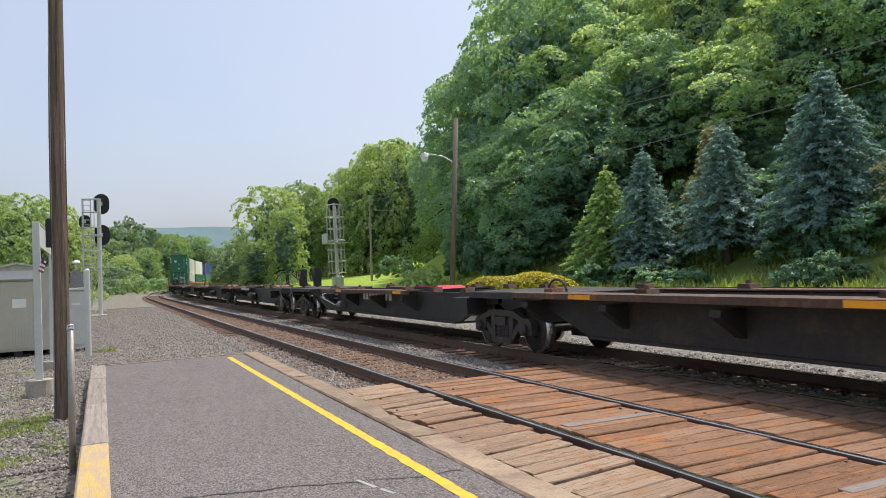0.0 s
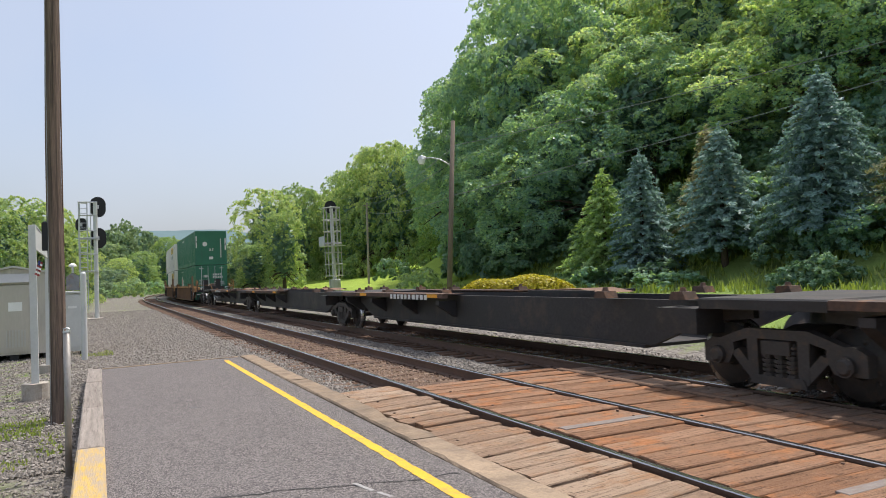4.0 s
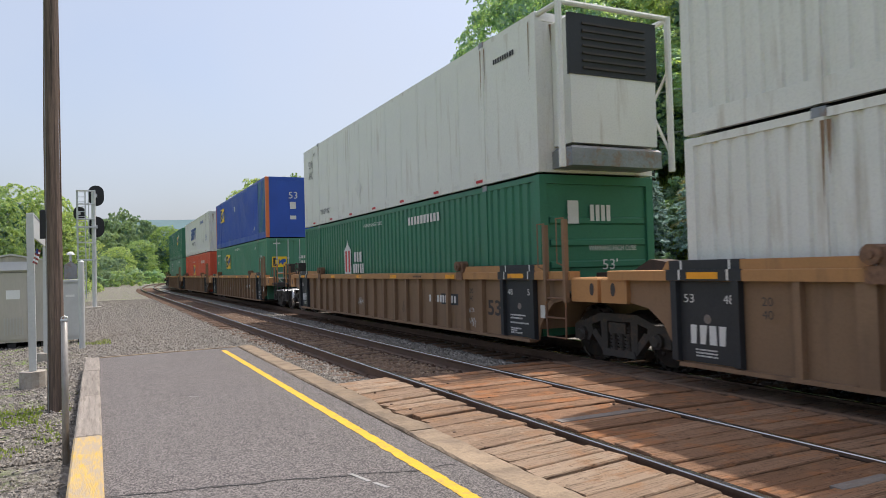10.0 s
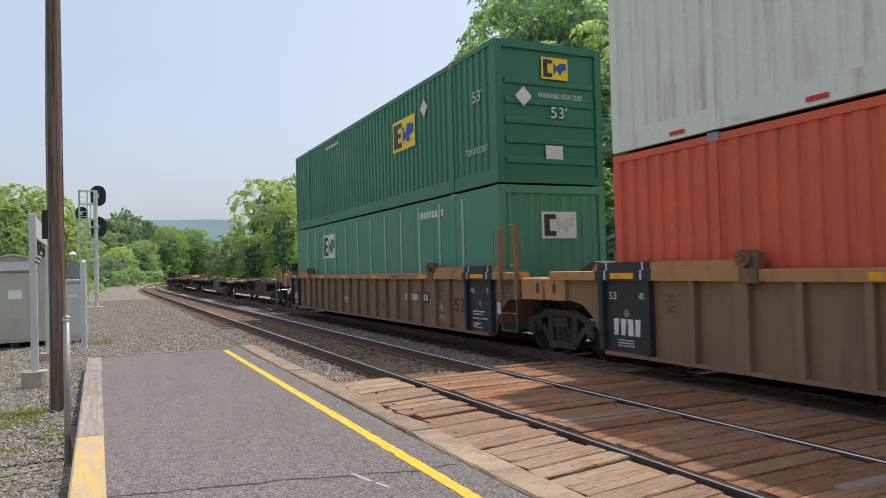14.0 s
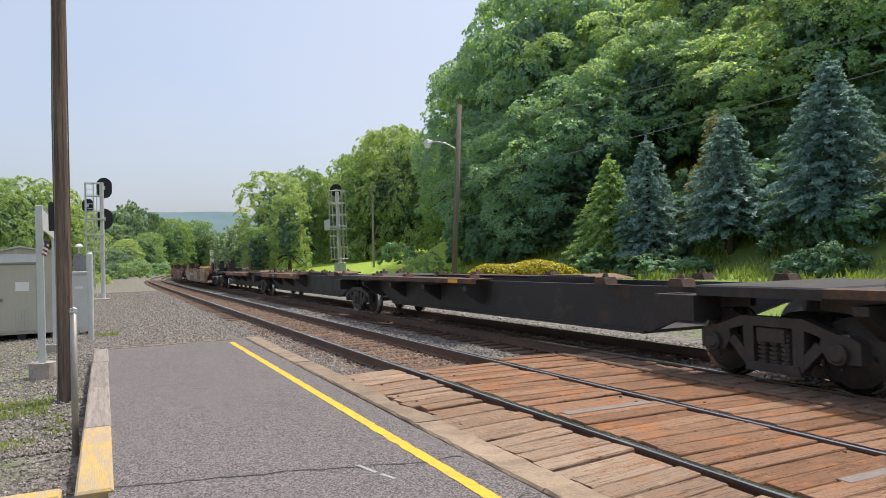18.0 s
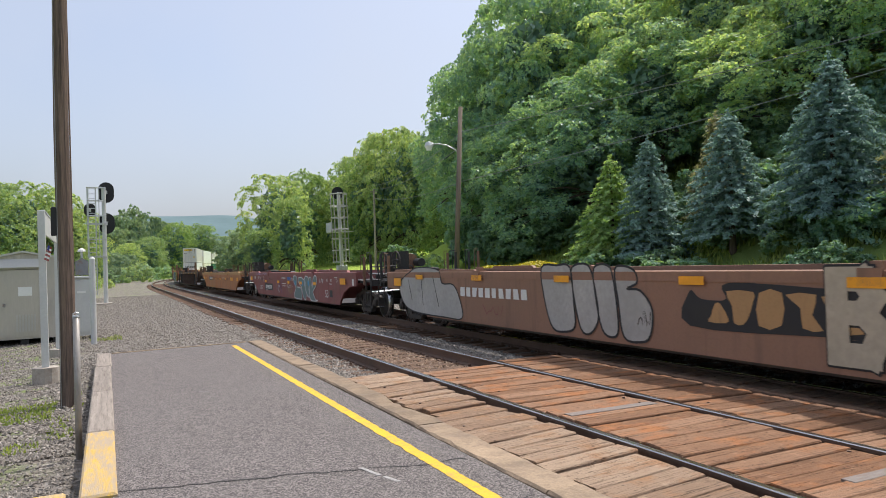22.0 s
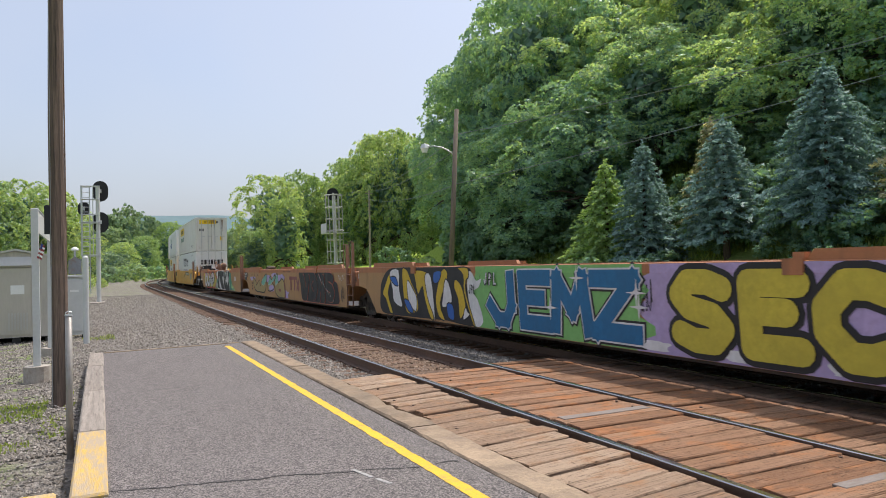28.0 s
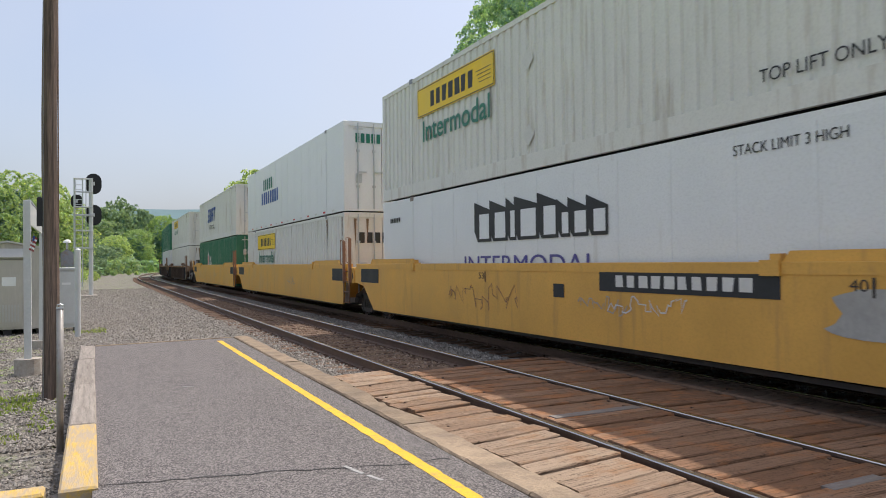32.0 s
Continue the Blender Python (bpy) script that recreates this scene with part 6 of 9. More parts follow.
def end_gear(u, e, way, top, mat):
    """Platform, posts with grab irons, pipes and brake gear beyond the end of a well."""
    def span(p, q):
        return min(e + way * p, e + way * q), max(e + way * p, e + way * q)
    a, b = span(0.0, 1.35)
    part("centre_sill", Shape().box(-0.32, 0.32, *span(-0.8, 1.35), 0.82, 1.12), UNDER, u)
    part("walkway", Shape().slab(-1.42, 1.42, *span(0.55, 1.05), 1.10, 1.16, 0.01).box(-1.42, 1.42, *span(1.0, 1.06), 0.98, 1.16), UNDER, u, "dark open end walkway")
    for k, (x, p, hi, w) in enumerate(((-1.40, 0.35, 1.85, 0.05), (-1.40, 0.95, 1.92, 0.03), (1.40, 0.35, 1.92, 0.03), (1.40, 0.95, 1.92, 0.03))):
        y = e + way * p
        s = Shape().box(x - 0.03, x + 0.03, y - w, y + w, 1.0, hi)
        s.pipe([(x - 0.03, y, hi - 0.55), (x - 0.1, y + 0.04, hi - 0.5), (x - 0.1, y + 0.04, hi + 0.05), (x, y, hi + 0.05)], 0.013, 6)
        part("stanchion", s, mat if k % 2 else RUST_DECK, u, "upright post with a bent grab iron")
    y = e + way * 0.62
    part("stirrup", Shape().pipe([(-1.45, y, 1.15), (-1.45, y, 0.42), (-1.45, y + way * 0.45, 0.42), (-1.45, y + way * 0.45, 1.7)], 0.02, 6).tube((-1.45, y, 0.78), (-1.45, y + way * 0.45, 0.78), 0.016, 0.016, 6), UNDER, u, "bent step")
    for x, z in ((-1.1, 1.34), (-0.8, 1.24), (0.9, 1.36)):
        part("brake_pipe", Shape().pipe([(x, a - 0.3, z), (x, b + 0.1, z), (x + 0.25, b + 0.12, z - 0.3)], 0.024, 6), GALV if z > 1.3 else UNDER, u)
    part("crossover_bar", Shape().pipe([(-1.4, e + way * 0.95, 1.55), (-0.4, e + way * 1.1, 1.55), (-0.3, e + way * 1.1, 1.18)], 0.02, 6), mat, u)
    part("uncoupling_lever", Shape().pipe([(-1.48, e + way * 1.2, 0.82), (-0.7, e + way * 1.3, 0.86), (-0.3, e + way * 1.35, 1.0)], 0.018, 6), GALV, u)
    part("brake_rigging", Shape().slab(-0.6, 0.1, *span(0.25, 0.6), 1.12, 1.48, 0.03).box(0.15, 0.75, *span(0.1, 0.5), 1.12, 1.42).tube((-1.0, e + way * 0.3, 1.26), (-0.5, e + way * 0.3, 1.26), 0.09, 0.09, 10), UNDER, u)
    hand_brake(u, -0.75, e + way * 0.9, 1.22, UNDER)
    coupler(u, e + way * 0.6, way)


# well cars ----------------------------------------------------------------
TRUCK_SHIFT = {122.9: -0.4, 185.2: -0.2, 329.2: -0.2, 350.75: -0.3, 390.4: 0.5, 456.3: -0.45, 475.8: -0.15, 480.2: -0.45}


def well_unit(front, rear, first, last, paint, chord, top, ribbed, label, art=None, posts=None, placard=True):
    ln = rear - front
    single = first and last
    low = 0.3 if posts is UNDER else 1.0
    u = thing("well_car", label, "railcar", None, "well cars")
    truck(u, TRUCK_SHIFT.get(front, 0.0))
    if last:
        truck(u, ln + TRUCK_SHIFT.get(rear, 0.0))
    for x in (-1, 1):
        if ribbed:
            arch = [(1.66, 0.30), (1.60, 0.52), (1.42, 0.78), (1.15, 0.97), (0.75, 1.04)]
            prof = [(ln - p, q) for p, q in arch] + [(ln - 0.75, top - 0.13), (0.75, top - 0.13)] + arch[::-1]
            part("side_wall", Shape().prism(prof, min(x * 1.43, x * 1.47), max(x * 1.43, x * 1.47)), paint, u)
            part("bottom_angle", Shape().prism([(x * 1.38, 0.26), (x * 1.56, 0.26), (x * 1.56, 0.31), (x * 1.38, 0.31)], 1.8, ln - 1.8, "y"), paint, u)
        else:
            if single:
                prof = [(1.1, 0.32), (ln - 1.9, 0.34), (ln - 0.9, 0.80), (ln - 0.3, 0.94), (ln + 0.7, 0.97), (ln + 0.7, top - 0.10), (-0.75, top - 0.10), (-0.75, 0.97), (-0.1, 0.94), (0.55, 0.76)]
            else:
                prof = [(0.95, 0.34), (ln - 1.8, 0.32), (ln - 1.0, 0.95), (ln - 0.3, 1.05), (ln - 0.3, top - 0.10), (0.65, top - 0.10)]
                if paint is WELL_YELLOW and first:
                    prof = [(1.15, 0.38)] + prof[1:5] + [(-0.30, top - 0.10), (-0.53, 1.26), (-0.51, 0.92), (0.03, 0.9)]
            n = len(prof)
            s = Shape()
            v = [(x * 1.50, p, q) for p, q in prof] + [(x * 1.56, p, q) for p, q in prof]
            s.add(v, [tuple(range(n)), tuple(range(2 * n - 1, n - 1, -1))] + [(i, (i + 1) % n, n + (i + 1) % n, n + i) for i in range(n)])
            part("side_wall", s, paint, u)
        part("top_chord", Shape().prism([(x * 1.36, top - 0.14), (x * 1.57, top - 0.14), (x * 1.57, top - 0.01), (x * 1.55, top), (x * 1.36, top)], -0.75 if single else 0.55, ln + 0.7 if single else ln - 0.4, "y"), chord, u)
        for y0, y1, hi in (((0.2, 3.2, 0.22), (ln - 4.4, ln - 2.4, 0.15), (ln - 1.9, ln + 0.3, 0.2)) if single else ((1.4, 4.3, 0.12), (ln - 4.4, ln - 1.5, 0.12))):
            part("guide_rail", Shape().prism([(y0, top), (y1, top), (y1 - 0.1, top + hi * low), (y0 + 0.1, top + hi * low)], min(x * 1.44, x * 1.53), max(x * 1.44, x * 1.53)), chord, u)
        for y0 in (4.42, ln - 4.5):
            lock = Shape().box(min(x * 1.40, x * 1.60), max(x * 1.40, x * 1.60), y0 - 0.13, y0 + 0.13, top - 0.16, top + 0.02)
            if ribbed:
                lock.tube((x * 1.62, y0 + 0.06, top + 0.13), (x * 1.38, y0 + 0.06, top + 0.13), 0.105, 0.105, 12).tube((x * 1.64, y0 + 0.06, top + 0.13), (x * 1.36, y0 + 0.06, top + 0.13), 0.045, 0.045, 8)
            lock.box(min(x * 1.46, x * 1.56), max(x * 1.46, x * 1.56), y0 - 0.12, y0 + 0.02, top, top + (0.2 if ribbed else 0.09))
            part("lock_bracket", lock, RUST_DECK if ribbed else chord, u, "rusty container lock")
    if ribbed:
        def rib():
            return Shape().prism([(-1.56, 0.31), (-1.47, 0.31), (-1.47, top - 0.14), (-1.555, top - 0.14)], -0.045, 0.045, "y")
        n = 21
        for i in range(n):
            y = 2.0 + (ln - 4.0) * i / (n - 1)
            if placard and (y < 3.5 or y > ln - 3.0):
                continue
            wide = i in (3, n - 4)
            part("rib", stock("rib|%s" % paint.name, rib, paint), None, u, at=pose(0, y, 0) @ Matrix.Diagonal((1, 2.4 if wide else 1, 1, 1)))
    part("floor", Shape().box(-1.43, 1.43, 1.9, ln - 1.9, 0.27, 0.33), UNDER, u)
    for y0, y1 in ((-0.75, 1.5), (ln - 1.5, ln + 0.75)):
        if y0 > 0 and not last:
            y1 = ln - 0.8
        part("end_deck", Shape().slab(-1.40, 1.40, y0, y1, 1.06, 1.14, 0.02), UNDER if ribbed or single else paint, u)
    for y in (1.62, ln - 1.62):
        part("end_bulkhead", Shape().box(-1.42, 1.42, y - 0.05, y + 0.05, 0.5, top - 0.16), paint, u)
    pm = posts or chord
    if ribbed or not single:
        shift = 0.0 if ribbed else -0.48
        for x0, hi in ((1.18 + shift, 2.28), (0.62 + shift, 2.34)):
            side = Shape().box(-1.63, -1.55, x0 - 0.035, x0 + 0.035, 1.0, hi)
            side.pipe([(-1.59, x0 + 0.05, hi - 0.75), (-1.66, x0 + 0.13, hi - 0.7), (-1.66, x0 + 0.13, hi + 0.02), (-1.59, x0 + 0.02, hi + 0.02)], 0.014, 6)
            part("ladder_post", side, WELL_BROWN if ribbed else WELL_PINK, u, "rusty post with a bent grab iron")
        lad = Shape().pipe([(-1.6, 1.18 + shift, 1.05), (-1.6, 1.16 + shift, 0.42), (-1.6, 0.64 + shift, 0.42), (-1.6, 0.62 + shift, 1.05)], 0.019, 6)
        for z in (0.74, 1.06, 1.36):
            lad.tube((-1.6, 0.64 + shift, z), (-1.6, 1.16 + shift, z), 0.016, 0.016, 6)
        part("ladder", lad, RUST_DECK, u, "narrow side ladder of bent rods")
        part("end_casting", Shape().slab(-1.54, -1.12, -0.12, 0.55, 1.02, top - 0.1, 0.03), chord, u, "cast end block")
        part("end_casting", Shape().slab(-1.54, -1.12, ln - 0.78, ln - 0.2, 1.02, top - 0.1, 0.03), chord, u, "cast end block")
        # Hand holes are flat dark ovals; the shade inside them is painted.
        for y in (0.02, ln - 0.48):
            hole = [(-1.543, y + 0.055 * math.cos(t), 1.22 + 0.10 * math.sin(t)) for t in (2 * math.pi * i / 12 for i in range(12))]
            part("hand_hole", Shape().add(hole, [tuple(range(11, -1, -1))]), STENCIL_DARK, u, "flat dark oval painted as a hole's shade")
        part("goose_neck", Shape().prism([(-0.3, 0.95), (1.5, 1.0), (1.5, top - 0.05), (0.5, top - 0.02), (0.1, top + 0.16), (-0.35, top + 0.1)], -0.3, 0.1), WELL_DARK, u, "curved draught casting")
    for e, way, have in ((-0.75 if single else -0.2, -1, first), (ln + 0.7 if single else ln + 0.2, 1, last)):
        if have:
            end_gear(u, e, way, top, pm)
    if single and not ribbed:
        part("brake_cylinder", Shape().tube((-0.2, -1.95, top + 0.30), (-0.2, -1.2, top + 0.30), 0.21, 0.21, 16).tube((-0.2, -1.2, top + 0.30), (-0.2, -1.12, top + 0.30), 0.21, 0.12, 16).box(-0.35, -0.05, -1.8, -1.3, top - 0.2, top + 0.12), RUST_DECK, u, "brown brake cylinder on a stand")
        part("small_reservoir", Shape().tube((-0.1, -2.5, top + 0.24), (-0.1, -2.1, top + 0.24), 0.12, 0.12, 12), UNDER, u)
    if ribbed and placard:
        for y0, y1, front_one in ((1.68, 2.72, True), (ln - 2.75, ln - 1.74, False)):
            q = part("placard", Shape().prism([(y0, 0.33), (y1 - 0.04, 0.33), (y1, top - 0.15), (y0 - 0.04, top - 0.15)], -1.50, -1.478), PLACARD, u, "black stencilled panel")
            for y in (y0, y1):
                part("panel_edge", Shape().prism([(-1.57, 0.33), (-1.48, 0.31), (-1.48, top - 0.14), (-1.575, top - 0.14)], y - 0.05, y + 0.05, "y"), PLACARD, q)
            part("panel_band", Shape().box(-1.576, -1.54, y0 - 0.1, y1 + 0.12, top - 0.138, top + 0.004), PLACARD, q, "dark band over the chord")
            part("panel_band", Shape().box(-1.536, -1.43, y0 - 0.05, y1 + 0.1, top, top + 0.125), PLACARD, q, "dark band over the chord")
            for y in (y0 + 0.1, y1 - 0.12):
                patch_side("tie_strap", q, -1.580, y - 0.018, y + 0.018, top - 0.13, top + 0.004, STENCIL)
                patch_side("tie_strap", q, -1.540, y - 0.018, y + 0.018, top + 0.005, top + 0.12, STENCIL)
            patch_side("reflective_patch", q, -1.579, y0 + 0.25, y1 - 0.25, top - 0.115, top - 0.03, AMBER)
            on_side("number_48", "48" if front_one else "53", q, -1.503, y1 - 0.12, top - 0.42, 0.17, 0.11, STENCIL)
            on_side("number_53", "53" if front_one else "48", q, -1.503, y0 + 0.24, top - 0.42, 0.16, 0.11, STENCIL)
            part("round_emblem", Shape().add([(-1.503, (y0 + y1) / 2 + 0.06 * math.cos(t), top - 0.62 + 0.06 * math.sin(t)) for t in (2 * math.pi * i / 14 for i in range(14))], [tuple(range(13, -1, -1))]), GREY_PLANK, q)
            if front_one:
                for z, w, n in ((0.70, 0.52, 18), (0.645, 0.42, 14), (0.56, 0.62, 21), (0.46, 0.36, 12), (0.42, 0.22, 8), (0.38, 0.40, 13)):
                    bars_side("small_writing", q, -1.503, y1 - 0.2, z, w, 0.028, n, STENCIL)
            else:
                bars_side("fleet_number", q, -1.503, y1 - 0.22, 0.56, 0.62, 0.24, 4, STENCIL)
                for z in (0.48, 0.44, 0.40):
                    bars_side("small_writing", q, -1.503, y1 - 0.3, z, 0.36, 0.02, 12, STENCIL)
        for y in (3.94, ln - 3.2):
            on_side("number_20", "20", u, -1.562, y + 0.08, 1.08, 0.15, 0.1, STENCIL_DARK)
            on_side("number_40", "40", u, -1.562, y + 0.08, 0.93, 0.15, 0.1, STENCIL_DARK)
        on_side("number_53", "53", u, -1.476, 3.42, 0.66, 0.50, 0.30, STENCIL_DARK, 0.02)
        patch_side("notice", u, -1.474, 1.42, 1.56, 0.70, 0.92, STENCIL, "small white notice")
        for y in (4.9, 8.2, 10.9, 13.5):
            patch_side("reflective_patch", u, -1.576, y - 0.22, y + 0.22, top - 0.125, top - 0.04, AMBER)
        bars_side("small_writing", u, -1.576, 6.9, top - 0.1, 0.5, 0.04, 9, STENCIL_DARK)
        patch_side("fleet_panel", u, -1.474, 4.72, 5.55, 0.80, 1.04, PLACARD)
        bars_side("fleet_number", u, -1.477, 6.2, 0.84, 1.42, 0.16, 10, STENCIL)
        for k, (y, z, w, h) in enumerate(((4.5, 0.38, 0.55, 0.2), (4.5, 0.62, 0.5, 0.18), (7.9, 0.5, 0.5, 0.3), (11.3, 0.6, 0.45, 0.25))):
            tag(u, y, z, w, h, STENCIL if k != 2 else STENCIL_DARK, int(front) + k, 30, -1.475)
    if art:
        art(u, ln, top)
    add_unit(u, front, rear)
    return u


SX = -1.566


def blob(u, name, y, z, ry, rz, mat, dx=0.0, seed=0, pts=26, wob=0.16):
    """A sprayed patch of uneven outline."""
    out = []
    for i in range(pts):
        a = 2 * math.pi * i / pts
        k = 1 + wob * noise.noise((math.cos(a) * 1.7 + seed, math.sin(a) * 1.7, seed * 0.37)) * 2
        ca, sa = math.cos(a), math.sin(a)
        ca, sa = math.copysign(abs(ca) ** 0.6, ca), math.copysign(abs(sa) ** 0.6, sa)
        out.append((SX - dx - 0.0005 * (seed % 16), y + ry * ca * k, z + rz * sa * min(1.0, k)))
    return part(name, Shape().add(out, [tuple(range(pts - 1, -1, -1))]), mat, u)


SKELETON = dict(
    A="0,0 4,9 5,9 9,0;2,3 7,3", B="1,0 1,9 6,9 8,7 6,5 1,5;6,5 9,3 7,0 1,0", C="9,8 6,9 3,9 0,6 0,3 3,0 6,0 9,1", D="1,0 1,9 6,9 9,6 9,3 6,0 1,0", E="9,9 1,9 1,0 9,0;1,5 7,5", F="9,9 1,9 1,0;1,5 7,5", I="5,0 5,9", J="8,9 8,3 6,0 3,0 0,3", K="1,0 1,9;9,9 1,4;3,5 9,0",
    L="1,9 1,0 9,0", M="0,0 1,9 5,3 8,9 9,0", N="1,0 1,9 8,0 8,9", O="3,0 0,3 0,6 3,9 6,9 9,6 9,3 6,0 3,0", P="1,0 1,9 6,9 9,7 6,4 1,4", R="1,0 1,9 6,9 9,7 6,4 1,4;5,4 9,0", S="9,8 6,9 2,9 0,7 2,5 7,4 9,2 7,0 3,0 0,1",
    T="0,9 9,9;5,9 5,0", U="1,9 1,3 3,0 6,0 8,3 8,9", V="0,9 4,0 9,9", W="0,9 2,0 4,6 6,0 9,9", Y="0,9 4,5 9,9;4,5 4,0", Z="0,9 9,9 0,0 9,0")


def strokes(name, u, text, y, z, w, h, thick, mat, dx, slant=0.0, gap=0.12, jump=0.0, square=False):
    """Thick strokes along each letter's skeleton; each lies a hair over the one before."""
    cell = w / len(text)
    lift = 0.0
    for i, ch in enumerate(text):
        s = Shape()
        drop = jump * (0.5 if i % 2 else -0.5)
        for line in SKELETON[ch].split(";"):
            pts = []
            for p in line.split():
                gx, gz = p.split(",")
                fx, fz = int(gx) / 9, int(gz) / 9
                pts.append((y - i * cell - cell * gap / 2 - thick / 2 - fx * (cell * (1 - gap) - thick) - slant * (fz - 0.5) * h, z + thick / 2 + drop + fz * (h - thick)))
            for k, (p, q) in enumerate(zip(pts, pts[1:])):
                x = SX - dx - lift
                lift += 0.00005
                p, q = Vector(p), Vector(q)
                e = (q - p).normalized() * (thick / 2)
                d = Vector((e.y, -e.x))
                if square:
                    p, q = p - e * 0.92, q + e * 0.92
                s.add([(x, *(p + d)), (x, *(q + d)), (x, *(q - d)), (x, *(p - d))], [(0, 1, 2, 3)])
            for p in [] if square else pts:
                x = SX - dx - lift
                lift += 0.00005
                s.add([(x, p[0] + thick / 2 * math.cos(t), p[1] + thick / 2 * math.sin(t)) for t in (2 * math.pi * j / 12 for j in range(12))], [tuple(range(12))])
        part(name, s, mat, u)


def piece(u, text, y, z, width, height_, fill, edge, shine=None, fat=0.2, slant=0.0, dx=0.004, rim=0.05, jump=0.0, gap=0.12, square=False):
    """A large spray-painted word: rim, a thin pale line inside it, and fill."""
    n2 = 2 * len(text) / width
    strokes("graffiti_outline", u, text, y, z - rim, width, height_ + rim * 2, fat + rim * 2, G_COL[edge], dx, slant, gap - rim * n2, jump, square)
    if shine:
        k = rim * 0.45
        strokes("graffiti_highlight", u, text, y, z - k, width, height_ + k * 2, fat + k * 2, G_COL[shine], dx + 0.007, slant, gap - k * n2, jump, square)
    strokes("graffiti_fill", u, text, y, z, width, height_, fat, G_COL[fill], dx + 0.014, slant, gap, jump, square)


def plain_word(u, text, y, z, width, height_, mat, thick=0.035, dx=0.03):
    strokes("graffiti_word", u, text, y, z, width, height_, thick, mat, dx, 0.05, 0.18)


def ambers(u, z, *ys):
    for y in ys:
        w = 0.22
        if isinstance(y, tuple):
            y, w = y
        patch_side("reflective_patch", u, SX - 0.034, y - w, y + w, z, z + (0.20 if w > 0.23 else 0.11), AMBER, "amber reflective patch")


def loop_line(u, name, pts, thick, mat, dx, shut=True):
    return part(name, ribbon(SX - dx, pts, thick, shut), mat, u)


def area(u, name, pts, mat, dx):
    return part(name, Shape().add([(SX - dx, p, q) for p, q in pts], [tuple(range(len(pts)))]), mat, u)


def spray(u, name, line, mat, dx, edge=None, rim=0.03, steps=4):
    """A sprayed shape with a flowing outline through a few corners, and a rim of another colour."""
    pts = [tuple(float(v) for v in p.split(",")) for p in line.split()]
    n, out = len(pts), []
    for i in range(n):
        a, b, c, d = (Vector(pts[(i + k) % n]) for k in (-1, 0, 1, 2))
        for j in range(steps):
            t = j / steps
            q = b + ((c - a) * t + (a * 2 - b * 5 + c * 4 - d) * t * t + (b * 3 - a - c * 3 + d) * t * t * t) * 0.5
            out.append((q.x, min(max(q.y, 0.335), 1.56)))
    ob = area(u, name, out, G_COL[mat] if isinstance(mat, str) else mat, dx)
    if edge:
        loop_line(u, "graffiti_outline", out, rim, G_COL[edge], dx + 0.0012)
    return ob


def tag(u, y, z, width, height_, mat, seed, n=26, x=SX - 0.004):
    """A scribbled line tag."""
    r = random.Random(seed)
    pts = [(y - width * i / n + r.uniform(-0.25, 0.25) * width / 6, z + height_ * r.random()) for i in range(n)]
    part("scribble", ribbon(x, pts, 0.022, False), mat, u)


def number_plate(u, y, z, w, h, mat=None):
    patch_side("fleet_panel", u, SX - 0.002, y - w, y, z, z + h, mat or PLACARD)
    bars_side("fleet_number", u, SX - 0.005, y - 0.12 * w, z + h * 0.22, w * 0.78, h * 0.56, 10, STENCIL)


